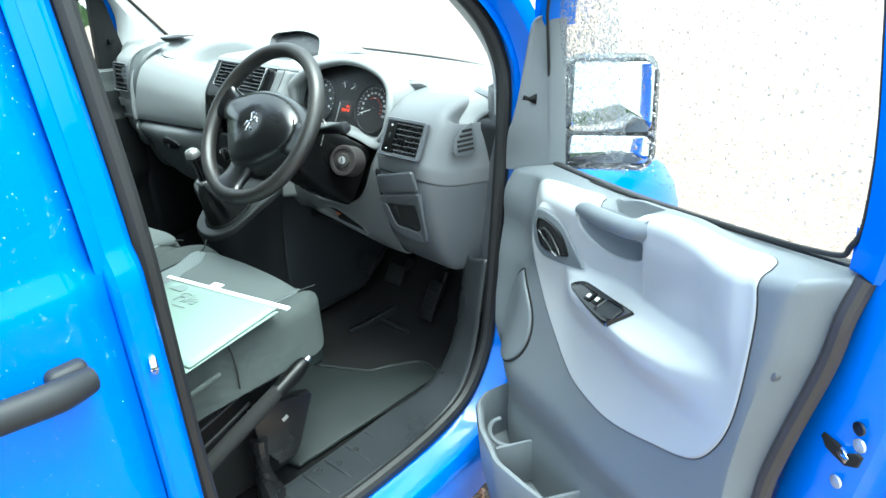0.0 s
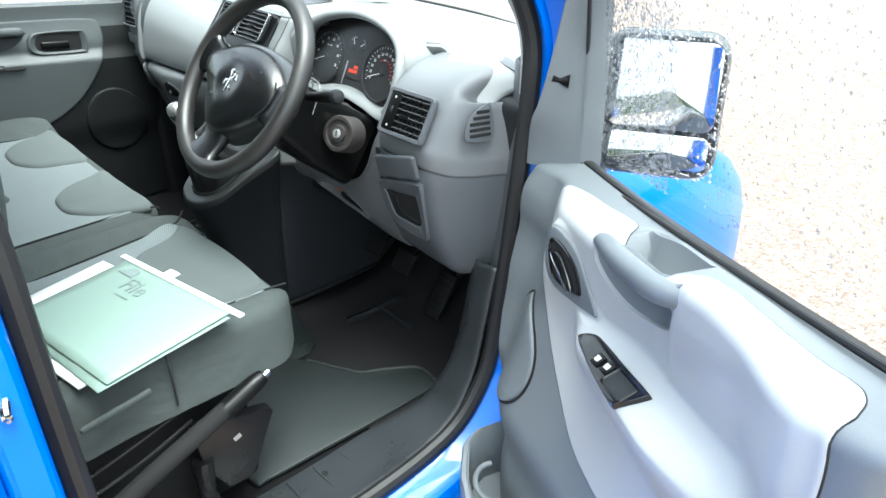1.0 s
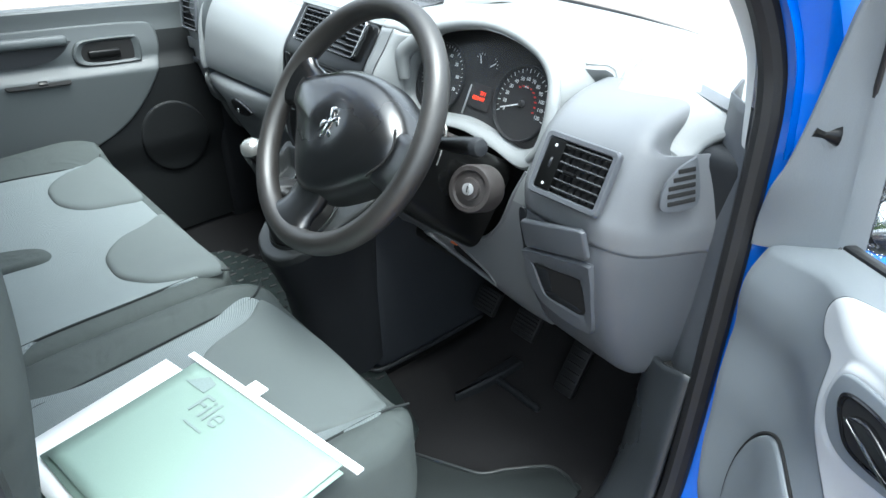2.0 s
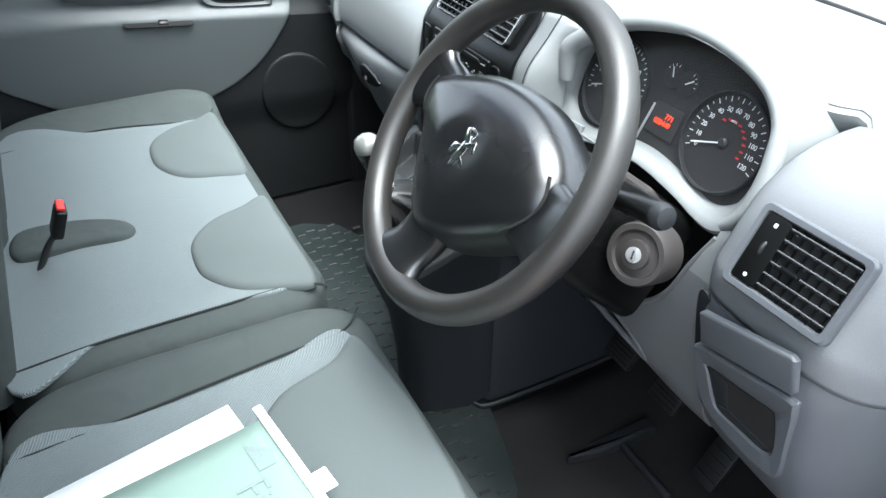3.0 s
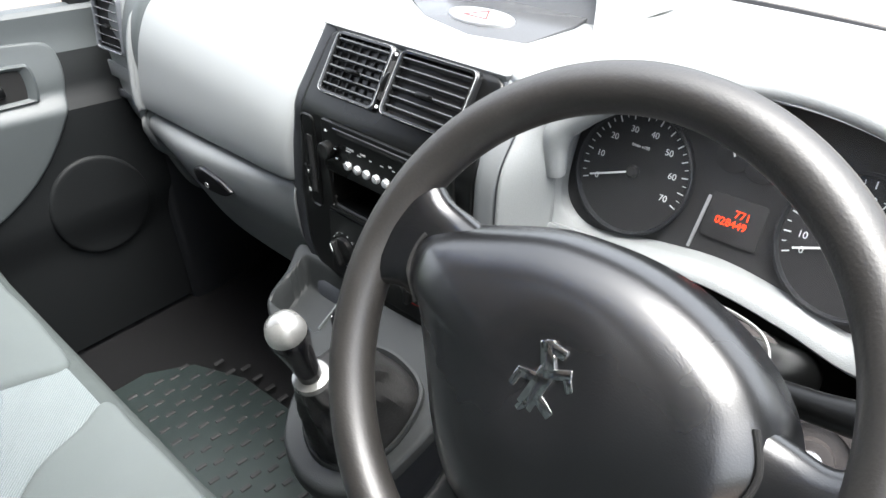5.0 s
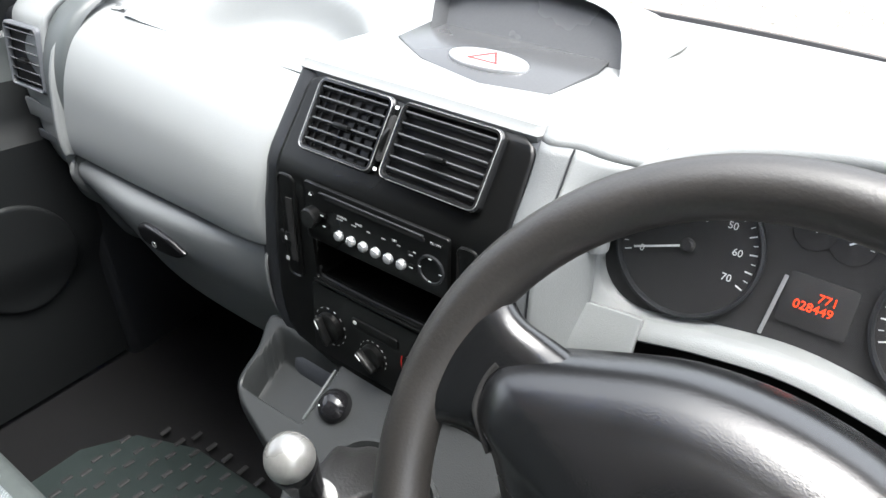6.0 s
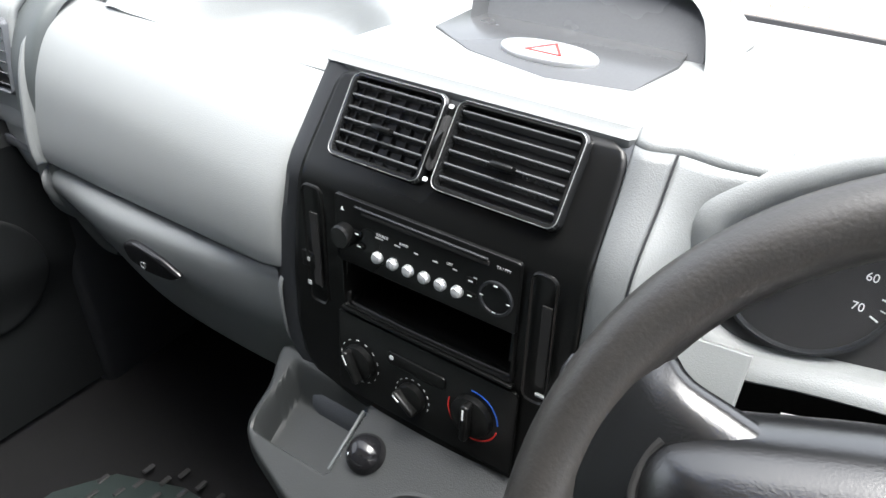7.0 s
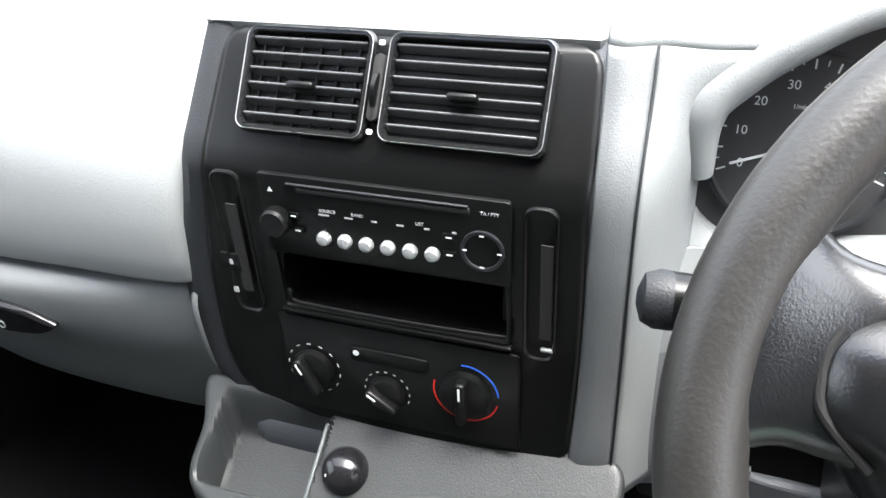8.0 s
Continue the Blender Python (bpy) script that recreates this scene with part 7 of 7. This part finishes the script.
def beads(spots, name, parent, label, mat=WATER):
    """Flattened water beads: rows of place, outward normal, radius."""
    verts, faces = [], []
    for p, n, r in spots:
        n = n.normalized()
        x = n.orthogonal().normalized()
        y = n.cross(x)
        sx, sy = rng.uniform(0.8, 1.25), rng.uniform(0.8, 1.25)
        k = len(verts)
        for rr, h in ((1.0, 0.0), (0.72, 0.42)):
            for a in range(6):
                c, s = math.cos(a * math.pi / 3 + rr), math.sin(a * math.pi / 3 + rr)
                verts.append(p + x * (r * rr * c * sx) + y * (r * rr * s * sy) + n * (r * h))
        verts.append(p + n * (r * 0.62))
        for a in range(6):
            b = (a + 1) % 6
            faces += [(k + a, k + b, k + 6 + b, k + 6 + a), (k + 6 + a, k + 6 + b, k + 12)]
    me = bpy.data.meshes.new(name)
    me.from_pydata([tuple(v) for v in verts], [], faces)
    for f in me.polygons:
        f.use_smooth = True
    me.materials.append(mat)
    ob = new(name, me)
    ob.parent = parent
    ob.visible_shadow = False
    return tagged(ob, label, kind="stuff")


# on the mirror's rim and glass
spots = []
while len(spots) < 900:
    x, y = rng.uniform(-0.099, 0.099), rng.uniform(-0.117, 0.117)
    if (abs(x) < 0.082 and -0.100 < y < 0.104) and rng.random() < 0.80:
        continue
    spots.append((mm @ Vector((x, y, 0.0125)), mm.to_3x3() @ Vector((0, 0, 1)), 0.0012 + 0.0022 * rng.random() ** 2))
beads(spots, "rain_film", mir, "raindrops on the mirror", PANE_WATER)
# on the driver's door window, outside face
spots = []
out_n = -(DM.to_3x3() @ Vector((0, 1, 0)))
while len(spots) < 14000:
    u, z = rng.uniform(0.07, 0.34) if rng.random() < 0.75 else rng.uniform(0.07, 0.92), rng.uniform(1.11, 1.55)
    if z < belt(u) + 0.02 or z > 1.40 + 0.9 * u:
        continue
    spots.append((Vector(wpt(u, -0.0155, z)), out_n, 0.0008 + 0.0020 * rng.random() ** 3))
beads(spots, "rain_film", door, "raindrops on the side window", PANE_WATER)
spots = []
while len(spots) < 3500:
    u, v = rng.uniform(-0.95, 0.95), rng.uniform(0.02, 0.75)
    p = Vector(screen_point(u, v))
    n = (Vector(screen_point(u + 0.01, v)) - p).cross(Vector(screen_point(u, v + 0.01)) - p)
    n = n if n.z > 0 else -n
    spots.append((p, n, 0.0012 + 0.0028 * rng.random() ** 3))
beads(spots, "rain_film", van, "raindrops on the windscreen", PANE_WATER)
spots = []
while len(spots) < 4200:
    y, z = rng.uniform(-0.1, 0.40), rng.uniform(0.7, 1.6)
    if z < 1.15 and rng.random() < 0.6:
        continue
    x = 0.934 + 0.010 * math.sin((z - 0.4) / 0.82 * math.pi) * (1 if z < 1.22 else 0) + 0.012 * smooth(1.232, 1.214, z) - lean_in(z)
    spots.append((Vector((x, y, z)), Vector((1, 0, 0.1)), 0.0005 + 0.0010 * rng.random() ** 3))
beads(spots, "rain_film", van, "raindrops on the blue paint")

# loose stones where the ground shows under the door
verts, faces = [], []
for k in range(2600):
    x, y = rng.uniform(0.55, 1.9), rng.uniform(0.7, 2.3)
    r = rng.uniform(0.007, 0.018)
    b = len(verts)
    for dx, dy, dz in ((1, 0, 0.1), (0.4, 0.9, 0), (-0.6, 0.8, 0.1), (-1, -0.1, 0), (-0.4, -0.9, 0.1), (0.6, -0.8, 0), (0.1, 0.1, 0.75)):
        verts.append((x + r * dx * rng.uniform(0.7, 1.2), y + r * dy * rng.uniform(0.7, 1.2), r * dz * rng.uniform(0.7, 1.3) + 0.002))
    faces += [(b + i, b + (i + 1) % 6, b + 6) for i in range(6)]
me = bpy.data.meshes.new("loose_gravel")
me.from_pydata(verts, [], faces)
STONE = material("wet_red_stone", (0.30, 0.15, 0.10), 0.4, vary=0.6, smear=60, grain=0.4, scale=200)
me.materials.append(STONE)
tagged(new("loose_gravel", me), "loose wet reddish stones on the yard", "gravel", kind="stuff")

# hedge that closes the yard far off
rows = []
for k in range(181):
    a = 2 * math.pi * k / 180
    r = 30 + 0.8 * noise.noise((3 * math.cos(a), 3 * math.sin(a), 0))
    rows.append([(r * math.cos(a) + 0.5 * noise.noise((k * 0.7, j * 0.9, 2)), r * math.sin(a) + 0.5 * noise.noise((k * 0.7, j * 0.9, 7)), h + 0.4 * noise.noise((k * 0.5, h, 4))) for j, h in enumerate((0, 1, 2, 3, 4, 5))])
tagged(part("backdrop", grid(rows)[0], HEDGE), "dark hedge round the yard", "hedge", kind="structure")
